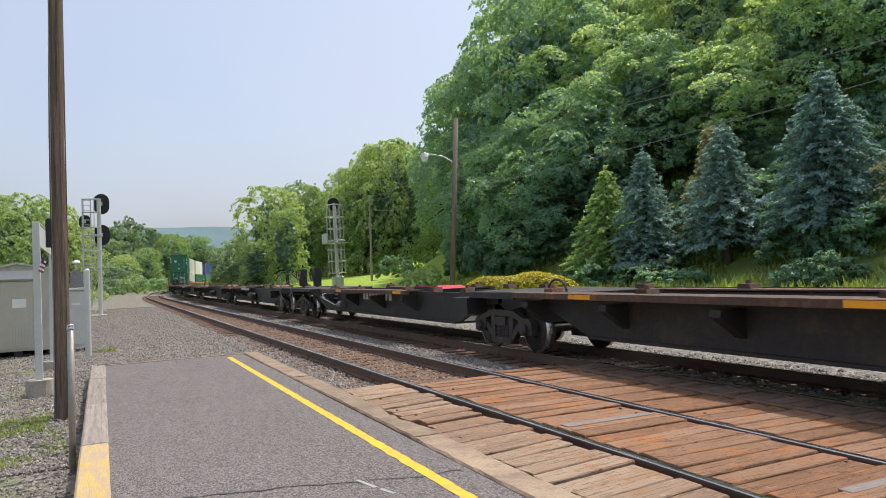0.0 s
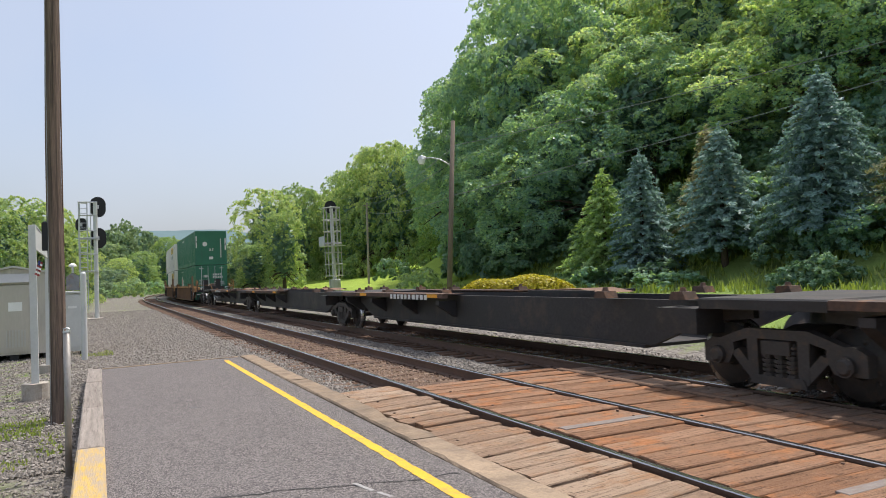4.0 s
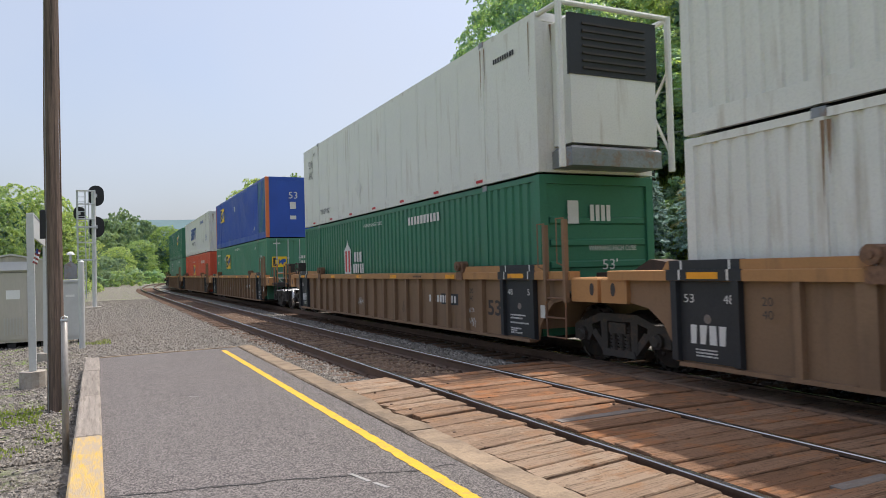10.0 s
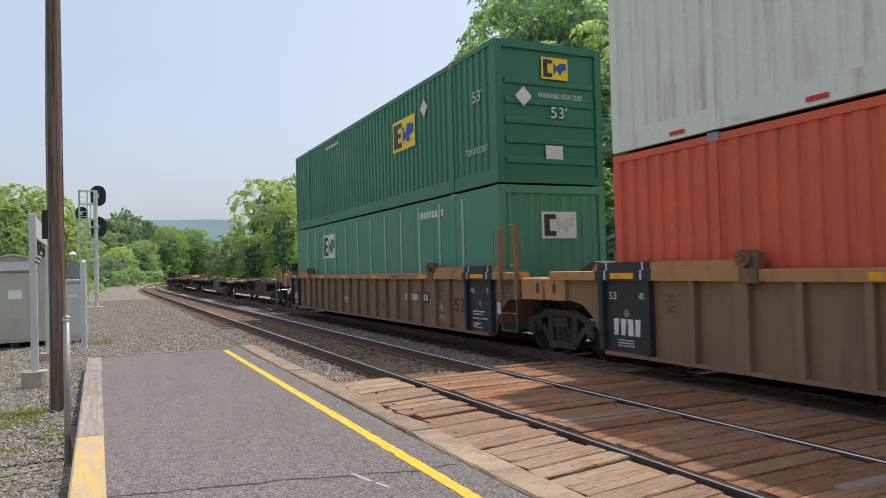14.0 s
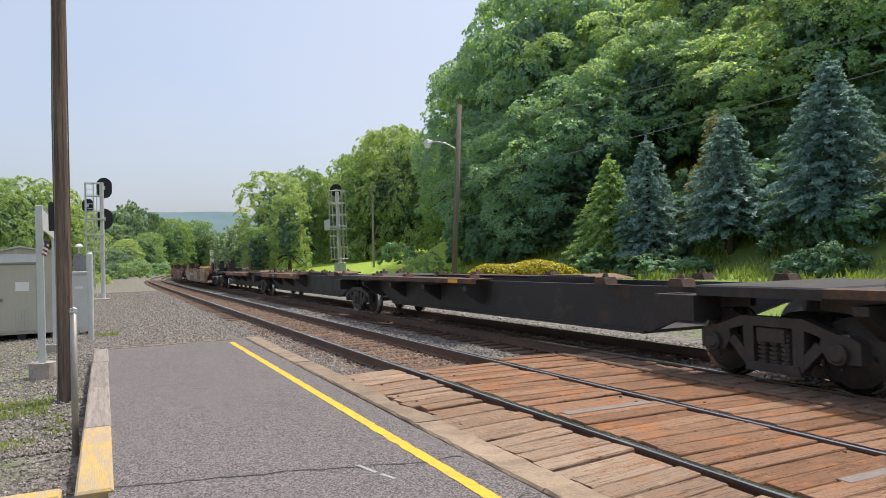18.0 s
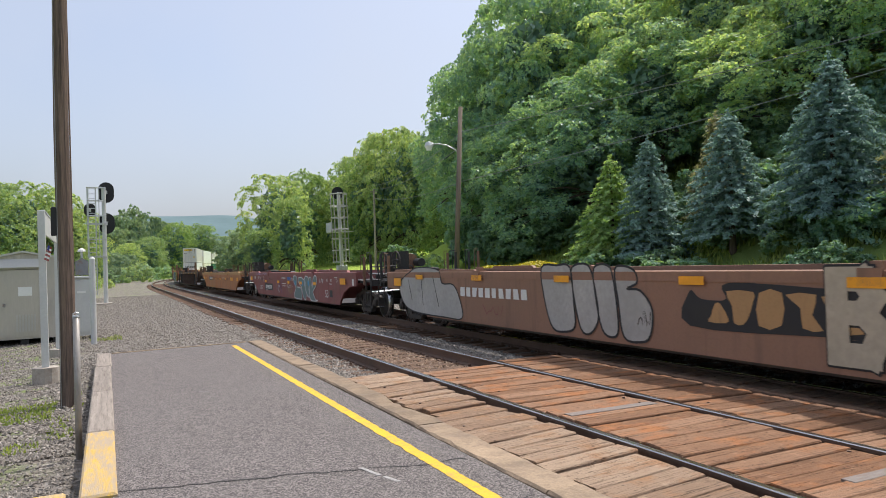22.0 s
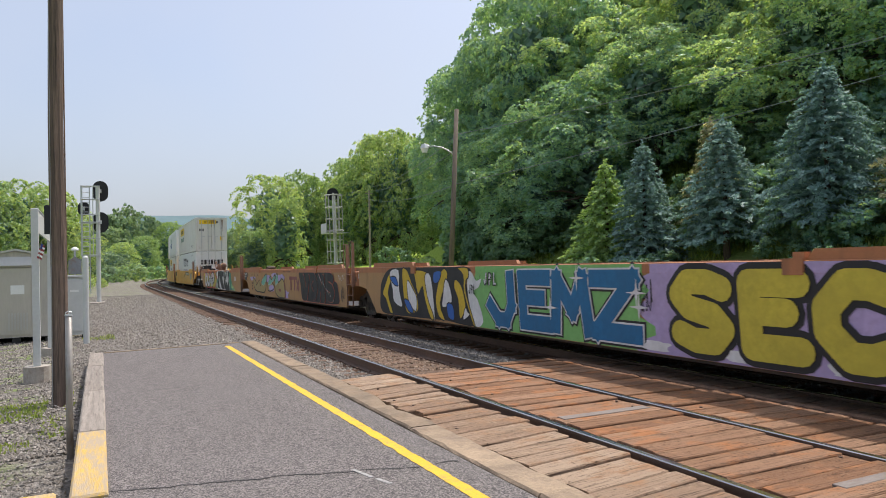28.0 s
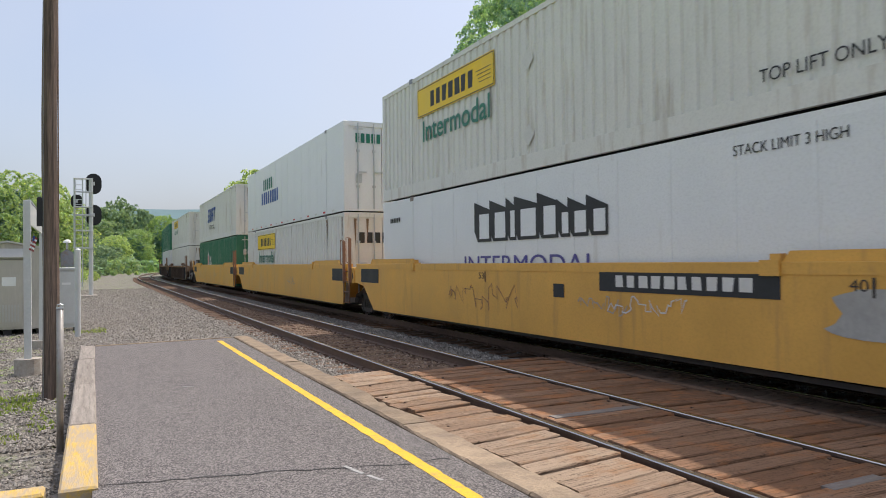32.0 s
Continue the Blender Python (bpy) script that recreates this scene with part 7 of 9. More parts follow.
def art_blert(u, ln, top):
    piece(u, "BLERT", 4.95, 0.44, 3.6, 1.02, "cream", "black", None, 0.25, 0.0, 0.006, 0.025, 0.05, -0.06, True)
    for line in ("10.35,1.46 9.88,1.50 9.50,1.46 9.43,0.90 9.42,0.50 9.73,0.40 10.06,0.45 10.27,0.87", "9.45,1.45 9.03,1.50 8.87,1.21 8.79,0.69 9.00,0.43 9.25,0.48 9.42,1.02",
                 "8.86,1.45 8.51,1.48 8.39,1.22 8.32,0.55 8.48,0.41 8.71,0.52 8.85,1.04", "8.36,1.42 8.12,1.47 7.91,1.39 7.88,1.23 8.10,1.14 7.81,1.12 7.58,0.86 7.64,0.49 7.85,0.39 8.20,0.44 8.30,0.94"):
        spray(u, "graffiti_fill", line, "silver", 0.003, "black", 0.035)
    spray(u, "graffiti_fill", "17.09,1.11 16.29,1.43 15.91,1.50 15.21,1.50 14.64,1.42 14.49,1.14 13.90,1.11 13.58,0.75 13.54,0.40 14.35,0.38 16.12,0.42 16.87,0.62", "silver", 0.003, "black", 0.03)
    for line in ("16.5,1.2 16.3,0.7", "15.7,1.35 15.6,0.6", "15.0,1.3 14.7,0.6"):
        loop_line(u, "graffiti_line", [tuple(float(v) for v in p.split(",")) for p in line.split()], 0.025, G_COL["black"], 0.006, False)
    spray(u, "graffiti_ground", "6.86,1.14 6.69,1.05 6.44,1.03 6.26,1.06 6.22,1.25 4.81,1.20 4.31,1.16 4.31,0.70 4.83,0.70 6.88,0.69", "black", 0.003)
    for line in ("6.44,0.99 6.35,0.99 6.24,0.83 6.27,0.76 6.56,0.76 6.51,0.84", "6.25,1.15 5.85,1.15 5.86,1.03 5.92,0.87 6.01,0.76 6.15,0.77 6.17,0.97", "5.77,1.14 5.46,1.15 5.48,0.78 5.79,0.76",
                 "5.41,1.13 5.03,1.14 5.09,0.92 4.96,0.76 5.21,0.77 5.23,0.99", "4.97,1.12 4.77,1.11 4.62,0.92 4.52,0.76 4.83,0.76 4.87,0.95"):
        spray(u, "painted_over_writing", line, WELL_TAN, 0.006, None, 0.0, 2)
    bars_side("fleet_number", u, SX - 0.005, 13.56, 0.88, 2.78, 0.19, 10, STENCIL)
    ambers(u, 1.22, 15.75, 12.75, 9.72, 6.8, 4.44, 2.36)
    ambers(u, 1.04, (0.25, 0.3), (17.2, 0.24))
    patch_side("faded_mark", u, SX - 0.003, -0.45, 0.0, 1.05, 1.32, WELL_TAN)
    tag(u, 1.9, 1.08, 0.55, 0.22, G_COL["silver"], 4, 20)
    tag(u, -0.3, 0.98, 0.4, 0.08, STENCIL, 6, 12)
    tag(u, 7.9, 0.62, 0.3, 0.25, STENCIL_DARK, 7, 14)
    tag(u, 12.6, 0.5, 0.9, 0.25, WELL_MAROON, 8, 12)


def art_maroon(u, ln, top):
    for line in ("7.56,1.23 7.12,1.25 6.94,1.14 6.99,0.85 6.78,0.81 6.37,0.79 6.19,0.61 6.21,0.36 6.53,0.34 6.95,0.35 7.40,0.38 7.43,0.56 7.15,0.79 7.37,0.91 7.57,1.04", "6.69,1.17 6.29,1.20 5.98,1.16 5.74,1.10 5.65,1.19 5.48,0.71 5.53,0.36 5.84,0.38 6.01,0.53 6.24,0.84 6.63,0.97",
                 "5.74,1.10 5.57,1.24 5.35,1.25 5.07,1.16 4.99,0.91 5.07,0.74 4.79,0.64 4.82,0.49 5.18,0.47 5.43,0.62 5.64,0.83", "5.00,1.18 4.69,1.19 4.64,0.97 4.51,0.86 4.32,1.22 3.93,1.25 3.90,0.97 4.30,0.76 4.43,0.65 4.10,0.40 3.80,0.36 4.80,0.36 4.97,0.87"):
        spray(u, "graffiti_fill", line, "slate", 0.003 + 0.002 * (int(float(line[:4]) * 10) % 3), "white", 0.035)
    for y, z in ((7.25, 0.97), (6.0, 0.97), (5.08, 0.98)):
        blob(u, "graffiti_spot", y, z, 0.12, 0.11, G_COL["azure"], 0.010, int(y * 3), 14)
    for y, z in ((7.9, 0.62), (8.2, 0.58), (8.45, 0.66), (8.0, 0.82)):
        blob(u, "graffiti_spot", y, z, 0.13, 0.10, WELL_PINK, 0.003, int(y * 7), 16)
    tag(u, 8.25, 1.02, 0.75, 0.18, G_COL["white"], 8, 22)
    tag(u, 8.75, 0.74, 0.95, 0.16, G_COL["white"], 9, 26)
    tag(u, 3.55, 1.0, 0.6, 0.2, G_COL["white"], 10, 18)
    on_side("number_53", "53", u, SX - 0.004, 2.75, 0.52, 0.38, 0.26, STENCIL)
    patch_side("vent", u, SX - 0.003, 1.85, 2.2, 0.55, 0.78, PLACARD)
    for y, n in ((16.2, "53"), (15.45, "48"), (14.95, "45"), (13.98, "40")):
        patch_side("gauge_mark", u, SX - 0.004, y + 0.03, y + 0.06, 1.05, 1.22, STENCIL)
        on_side("number_" + n, n, u, SX - 0.004, y, 1.09, 0.17, 0.12, STENCIL)
    for y, n in ((3.2, "40"), (2.6, "45"), (2.1, "48"), (1.4, "53")):
        on_side("number_" + n, n, u, SX - 0.004, y, 1.06, 0.17, 0.11, STENCIL)
    bars_side("painted_over_writing", u, SX - 0.004, 16.4, 1.08, 0.2, 0.14, 2, STENCIL)
    number_plate(u, 13.65, 0.57, 1.85, 0.31)
    patch_side("vent", u, SX - 0.004, 14.25, 14.5, 1.02, 1.14, PLACARD)
    on_side("number_20", "20", u, SX - 0.004, 13.98, 0.96, 0.17, 0.11, STENCIL)
    tag(u, 11.0, 0.42, 1.3, 0.7, SIGN_PURPLE, 13, 40)
    tag(u, 12.6, 1.02, 0.8, 0.14, STENCIL_DARK, 14, 18)
    part("round_emblem", Shape().ring((SX - 0.004, 10.4, 0.68), (1, 0, 0), 0.16, 0.008, 18, 4), STENCIL, u)
    for y, z, w in ((9.8, 1.16, 0.75), (9.8, 1.12, 0.75), (9.8, 0.90, 0.8), (9.7, 0.80, 0.75), (15.0, 0.72, 0.9), (14.9, 0.66, 0.75), (14.9, 0.60, 0.6), (13.4, 0.55, 0.5), (2.2, 0.98, 0.3), (1.6, 1.2, 0.4)):
        bars_side("small_writing", u, SX - 0.004, y, z, w, 0.035, int(w * 18), STENCIL)
    area(u, "blue_panel", [(8.75, 1.08), (8.05, 1.07), (8.05, 1.2), (8.75, 1.21)], SIGN_BLUE, 0.004)
    ambers(u, 0.93, 13.3, 10.4, 8.4, 6.2, 4.1)
    ambers(u, 1.0, (17.1, 0.24), (0.55, 0.3))
    patch_side("notice", u, SX - 0.004, -0.55, -0.38, 0.98, 1.18, STENCIL, "small white notice")
    patch_side("notice", u, SX - 0.004, ln + 0.25, ln + 0.42, 0.98, 1.18, STENCIL, "small white notice")
    tag(u, ln - 1.2, 1.28, 3.2, 0.1, G_COL["lilac"], 11, 60, -1.577)


def art_brown(u, ln, top):
    number_plate(u, 14.1, 0.88, 2.45, 0.23)
    ambers(u, 0.93, 15.8, 11.7, 9.9, 7.7, 5.25)
    ambers(u, 0.90, (2.5, 0.5), (0.3, 0.24), (16.9, 0.24))
    area(u, "scraped_paint", [(7.2, 0.94), (6.3, 0.90), (6.1, 1.02), (5.7, 0.9), (5.3, 1.08), (5.75, 1.08), (6.4, 1.12), (7.1, 1.08)], SCRAPED, 0.003)
    r = random.Random(8)
    for y0, z0, n in ((11.6, 1.12, 16), (6.9, 1.0, 12)):
        pts = [(y0 - 0.16 * i, z0 - 0.012 * i + r.uniform(-0.05, 0.05)) for i in range(n)]
        loop_line(u, "dark_scratch", pts, 0.014, STENCIL_DARK, 0.004, False)
    on_side("number_40", "40", u, SX - 0.004, 2.95, 1.12, 0.2, 0.11, STENCIL_DARK)
    on_side("number_20", "20", u, SX - 0.004, 2.95, 0.98, 0.2, 0.11, STENCIL_DARK)
    patch_side("notice", u, SX - 0.004, 2.98, 3.32, 0.92, 1.04, STENCIL, "small white notice")
    for z in (1.0, 0.96):
        bars_side("small_writing", u, SX - 0.006, 3.28, z, 0.26, 0.02, 8, STENCIL_DARK)
    for y, z, w in ((4.75, 1.0, 0.5), (4.72, 0.92, 0.45), (7.9, 1.02, 0.4)):
        bars_side("small_writing", u, SX - 0.004, y, z, w, 0.05, 7, STENCIL_DARK)
    tag(u, 3.85, 0.92, 0.35, 0.22, STENCIL_DARK, 12, 14)


def ground_coat(u, y0, y1, top, mat, dx, seed=0):
    """A coat of spray paint over a length of the side, with uneven ends."""
    n = 9
    r = random.Random(seed)
    a = [(SX - dx, y0 + r.uniform(-0.22, 0.22), 0.34 + (top - 0.48) * i / n) for i in range(n + 1)]
    b = [(SX - dx, y1 + r.uniform(-0.22, 0.22), 0.34 + (top - 0.48) * i / n) for i in range(n + 1)]
    over = [(SX - 0.0055 - dx, a[-1][1], top - 0.139), (SX - 0.0055 - dx, b[-1][1], top - 0.139), (SX - 0.0055 - dx, b[-1][1], top - 0.014), (SX - 0.0055 - dx, a[-1][1], top - 0.014)]
    part("graffiti_band", Shape().add(over, [(0, 1, 2, 3)]), mat, u, "spray paint over the top chord")
    return part("graffiti_ground", Shape().add(a + b, [(i, i + 1, n + 2 + i, n + 1 + i) for i in range(n)]), mat, u)


def sparkle(u, y, z, r, mat, dx=0.02):
    s = Shape()
    for k in range(4):
        t = k * math.pi / 2
        c, d = math.cos(t), math.sin(t)
        s.add([(SX - dx, y - d * r * 0.12, z + c * r * 0.12), (SX - dx, y + c * r, z + d * r), (SX - dx, y + d * r * 0.12, z - c * r * 0.12)], [(0, 1, 2)])
    part("paint_star", s, mat, u)


def art_seco(u, ln, top):
    ground_coat(u, 1.9, 6.9, top, G_COL["lilac"], 0.002, 1)
    ground_coat(u, 6.8, 11.9, top, G_COL["green"], 0.004, 2)
    spray(u, "graffiti_ground", "17.20,1.22 16.72,1.50 15.87,1.56 13.75,1.55 12.15,1.54 12.08,1.39 12.24,1.22 11.85,0.36 13.16,0.38 15.36,0.35 17.18,0.37 17.34,0.89", "black", 0.006)
    spray(u, "graffiti_ground", "12.16,1.39 11.99,1.45 11.79,1.27 11.57,1.31 11.67,1.15 11.93,1.04 11.72,0.87 11.52,0.46 11.85,0.36 12.13,0.89", "white", 0.0075)
    for col, line in (("gold2", "17.16,0.86 16.91,1.16 16.62,1.42 16.29,1.52 16.63,1.11 16.75,0.85 16.44,0.40 16.66,0.41 16.93,0.74"), ("white", "16.60,1.45 15.98,1.50 15.95,1.00 15.77,0.57 16.33,0.68 16.42,0.99"), ("gold2", "15.73,1.51 15.40,1.48 15.15,1.20 14.82,0.88 14.76,0.56 15.01,0.45 15.45,0.44 15.67,0.84"),
                      ("white", "15.41,1.25 14.99,0.98 14.83,0.77 14.92,0.49 15.35,0.74"), ("royal", "16.60,1.30 16.2,1.32 16.02,1.1 16.3,1.12"), ("royal", "15.64,0.75 15.35,0.74 15.05,0.47 15.36,0.48"), ("gold2", "14.92,1.48 14.25,1.45 14.15,1.27 14.06,0.87 13.87,0.38 14.08,0.41 14.35,0.80 14.49,1.11 14.74,0.91 14.89,1.20"),
                      ("white", "14.33,1.37 13.97,1.32 13.80,0.36 13.93,0.52 14.20,0.86"), ("royal", "13.82,1.44 13.43,1.46 13.56,1.23 13.83,1.20"), ("gold2", "13.42,1.47 13.18,1.50 13.12,1.29 13.52,0.75 13.28,0.39 13.59,0.45 13.75,0.78 13.63,1.13"), ("white", "13.22,1.29 13.01,1.15 12.91,0.79 13.39,0.66 13.35,0.95"),
                      ("royal", "13.15,0.75 12.86,0.73 12.81,0.42 13.10,0.46"), ("gold2", "12.72,1.29 12.46,1.17 12.30,0.88 12.28,0.67 12.54,0.45 12.61,0.86 12.79,1.11"), ("white", "12.28,0.71 12.18,0.63 12.09,0.56 12.39,0.44"), ("gold2", "12.61,1.53 12.15,1.53 12.11,1.34 12.23,1.26 12.22,0.97 11.87,0.38 11.94,0.36 12.32,1.00 12.35,1.38")):
        spray(u, "graffiti_fill", line, col, 0.009 + 0.0015 * ("gold2", "white", "royal").index(col), "black", 0.03, 3)
    piece(u, "SECO", 6.3, 0.42, 4.2, 1.06, "yellow", "black", None, 0.32, -0.04, 0.008, 0.075, 0.0, 0.0)
    piece(u, "JEMZ", 11.3, 0.42, 4.4, 1.06, "blue", "black", "white", 0.27, -0.06, 0.008, 0.06, 0.0, -0.06, True)
    plain_word(u, "JPL", 12.09, 1.0, 0.30, 0.19, G_COL["black"], 0.025)
    plain_word(u, "JPL", 11.45, 1.18, 0.55, 0.26, G_COL["white"], 0.06)
    plain_word(u, "JPL", 11.45, 1.18, 0.55, 0.26, G_COL["black"], 0.025, 0.034)
    for k in range(7):
        blob(u, "graffiti_spot", 2.4 + 0.7 * k, 0.44 + 0.1 * (k % 2), 0.26, 0.07, G_COL["white"], 0.0065, k, 18, 0.25)
    for y, z in ((9.1, 0.85), (8.35, 1.35), (6.95, 1.15), (6.9, 0.95)):
        sparkle(u, y, z, 0.22, G_COL["white"], 0.036)
    tag(u, 12.3, 1.12, 0.7, 0.3, G_COL["black"], 20)
    tag(u, 6.95, 0.85, 0.3, 0.6, G_COL["black"], 23)
    tag(u, 2.3, 0.6, 0.6, 0.8, G_COL["black"], 21)
    tag(u, 1.5, 1.0, 0.7, 0.4, STENCIL, 22)
    on_side("number_125_t", "125 T", u, -1.546, ln - 0.22, 1.26, 0.5, 0.13, STENCIL)


def art_black(u, ln, top):
    spray(u, "graffiti_ground", "6.85,1.50 5.2,1.54 3.5,1.54 2.60,1.51 2.45,1.2 1.9,1.1 1.72,0.75 1.75,0.42 3.2,0.36 5.4,0.36 6.4,0.40 6.65,0.9", "black", 0.003, "coral", 0.02)
    piece(u, "VONS", 6.3, 0.42, 4.1, 0.98, "black", "coral", None, 0.30, -0.1, 0.005, 0.02, 0.06, -0.04)
    for k, (y, z, w, h) in enumerate(((16.5, 1.12, 0.75, 0.10), (12.9, 1.15, 0.6, 0.16), (11.45, 1.30, 0.45, 0.12), (10.2, 1.22, 0.7, 0.16), (9.05, 0.52, 0.35, 0.16), (12.0, 0.72, 0.4, 0.16))):
        blob(u, "graffiti_cloud", y, z, w, h, G_COL["lilac"], 0.002, k + 2, 26, 0.3)
    for line in ("16.46,1.17 15.66,0.99 15.59,0.80 14.78,1.06 14.61,0.77 14.20,1.04 13.52,1.28 13.08,1.35 13.06,1.10 13.42,0.56 14.36,0.49 15.85,0.57", "12.81,0.85 12.24,1.25 11.99,1.09 11.27,1.33 11.23,1.13 11.84,0.99 11.37,0.83 11.76,0.64 12.65,0.59",
                 "11.12,0.55 11.24,0.84 11.17,1.16 10.96,1.36 10.67,1.33 10.58,1.01 10.21,1.08 9.85,1.17 9.52,1.01 9.35,0.63 9.38,0.38 9.87,0.36 10.54,0.37"):
        spray(u, "graffiti_fill", line, "gold", 0.005, "black", 0.05)
    for line in ("14.20,1.02 13.52,1.25 13.12,1.31 13.10,1.12 13.67,0.85 14.14,0.86", "12.70,0.90 12.24,1.21 11.99,1.06 11.32,1.28 11.30,1.14 11.84,1.00 12.26,0.88", "11.15,0.87 11.11,1.14 10.94,1.31 10.72,1.28 10.63,1.01 10.89,0.94"):
        spray(u, "graffiti_fill", line, "mint", 0.008, "white", 0.014)
    spray(u, "graffiti_shade", "9.51,1.06 9.30,0.88 9.16,0.38 9.38,0.36 9.35,0.63", WELL_MAROON, 0.0085)
    blob(u, "graffiti_spot", 10.28, 0.67, 0.22, 0.06, WELL_MAROON, 0.0085, 3, 18, 0.1)
    bars_side("fleet_number", u, SX - 0.004, 9.6, 1.44, 1.42, 0.055, 11, STENCIL_DARK)
    on_side("number_5", "5", u, SX - 0.006, ln - 2.4, 0.55, 0.32, 0.38, STENCIL_DARK, 0.02)
    for y, n in ((ln - 1.5, "53"), (ln - 2.4, "48"), (ln - 3.0, "45"), (ln - 3.9, "40")):
        on_side("number_" + n, n, u, SX - 0.004, y, 1.24, 0.22, 0.13, STENCIL_DARK)
    area(u, "blackened_end", [(ln - 0.32, 1.07), (ln - 1.2, 1.0), (ln - 1.25, top - 0.12), (ln - 0.32, top - 0.12)], PLACARD, 0.003)
    ambers(u, 1.06, (ln - 1.38, 0.1))
    for k in range(12):
        blob(u, "graffiti_spot", 2.3 + 0.16 * k, 0.5 + 0.075 * k, 0.03, 0.03, G_COL["white"], 0.02, k, 10, 0.0)
    tag(u, 1.5, 0.5, 0.5, 0.5, G_COL["black"], 31)
    tag(u, 1.75, 1.18, 0.7, 0.2, G_COL["white"], 32)
    for y in (8.25, 7.66):
        patch_side("faded_mark", u, SX - 0.003, y - 0.10, y + 0.10, 0.72, 1.14, WELL_MAROON)
    patch_side("faded_mark", u, SX - 0.003, 7.24, 8.56, 1.14, 1.27, WELL_MAROON)
    for a, b in (((7.3, 1.14), (6.95, 0.72)), ((6.95, 1.14), (7.3, 0.72))):
        loop_line(u, "faded_mark", [a, b], 0.15, WELL_MAROON, 0.0035, False)
    on_side("number_125_t", "125 T", u, SX - 0.007, ln - 0.36, 1.18, 0.72, 0.2, STENCIL, 0.01)


def art_dump(u, ln, top):
    shape = [(17.63, 1.18), (17.1, 1.40), (11.3, 1.41), (10.9, 1.2), (10.45, 0.93), (10.95, 0.62), (11.3, 0.42), (13.2, 0.36), (16.2, 0.36), (16.9, 0.62), (17.1, 1.0)]
    area(u, "graffiti_ground", shape, G_COL["yellow"], 0.003)
    loop_line(u, "graffiti_border", shape, 0.075, G_COL["red"], 0.007)
    joints = Shape()
    for i in range(6):
        z = 0.46 + 0.16 * i
        joints.add([(SX - 0.005, 10.95 + 0.1 * i % 0.3, z), (SX - 0.005, 16.7, z), (SX - 0.005, 16.7, z + 0.014), (SX - 0.005, 10.95, z + 0.014)], [(0, 1, 2, 3)])
        for k in range(17):
            y = 10.95 + 0.34 * k + 0.17 * (i % 2)
            joints.add([(SX - 0.0056, y, z), (SX - 0.0056, y + 0.014, z), (SX - 0.0056, y + 0.014, min(1.4, z + 0.16)), (SX - 0.0056, y, min(1.4, z + 0.16))], [(0, 1, 2, 3)])
    tagged(part("painted_brick_joints", joints, G_COL["cream"], u), kind="stuff")
    piece(u, "DUMP", 16.4, 0.42, 4.85, 0.96, "white", "black", None, 0.27, -0.08, 0.008, 0.085, 0.04, -0.1)
    r = random.Random(12)
    for i in range(20):
        y = 16.15 - i * 0.225
        z = 1.36 - r.uniform(0.12, 0.34)
        loop_line(u, "paint_drip", [(y, 1.34), (y - 0.02, z), (y - 0.07, z), (y - 0.08, 1.30)], 0.022, G_COL["red"], 0.034, False)
    patch_side("fleet_panel", u, SX - 0.036, 12.15, 14.3, 0.80, 1.04, PLACARD)
    bars_side("fleet_number", u, SX - 0.039, 14.2, 0.84, 1.95, 0.16, 11, STENCIL)
    plain_word(u, "DAS", 17.0, 1.02, 0.42, 0.16, G_COL["black"], 0.02)
    plain_word(u, "JDI", 11.5, 1.0, 0.5, 0.2, G_COL["black"], 0.028)
    plain_word(u, "LA", 11.5, 0.72, 0.28, 0.18, G_COL["black"], 0.025)
    tag(u, 19.0, 0.95, 1.1, 0.3, G_COL["silver"], 41, 40)
    tag(u, 18.7, 0.6, 0.9, 0.2, G_COL["silver"], 42, 20)
    area(u, "graffiti_ground", [(10.75, 0.38), (10.6, 1.43), (4.45, 1.43), (4.3, 1.0), (3.9, 0.72), (2.8, 0.37)], G_COL["sea"], 0.002)
    area(u, "graffiti_flash", [(11.0, 0.55), (10.2, 0.40), (9.95, 0.72), (10.4, 0.78)], G_COL["silver"], 0.008)
    blob(u, "graffiti_spot", 10.3, 1.1, 0.2, 0.12, G_COL["red"], 0.008, 9, 16)
    for i in range(60):
        y = r.choice((r.uniform(9.9, 10.6), r.uniform(3.0, 4.4), r.uniform(4.4, 9.8)))
        z = r.uniform(0.42, 1.36) if y > 4.4 else 0.42 + (y - 3.0) * 0.3 * r.random()
        k = r.uniform(0.03, 0.085)
        blob(u, "graffiti_spot", y, z, k, k, G_COL["lime"], 0.0035 + 0.00002 * i, 0, 12, 0.04)
    spray(u, "graffiti_ground", "10.36,1.40 9.90,1.52 8.72,1.55 7.21,1.54 6.89,1.34 6.43,1.40 6.07,1.52 5.49,1.55 5.03,1.55 4.96,1.32 5.10,1.05 5.28,0.88 5.00,0.79 4.84,0.59 4.83,0.36 5.65,0.35 6.61,0.35 8.55,0.35 9.84,0.36 9.98,0.69 9.79,0.90 10.31,1.16", "white", 0.006)
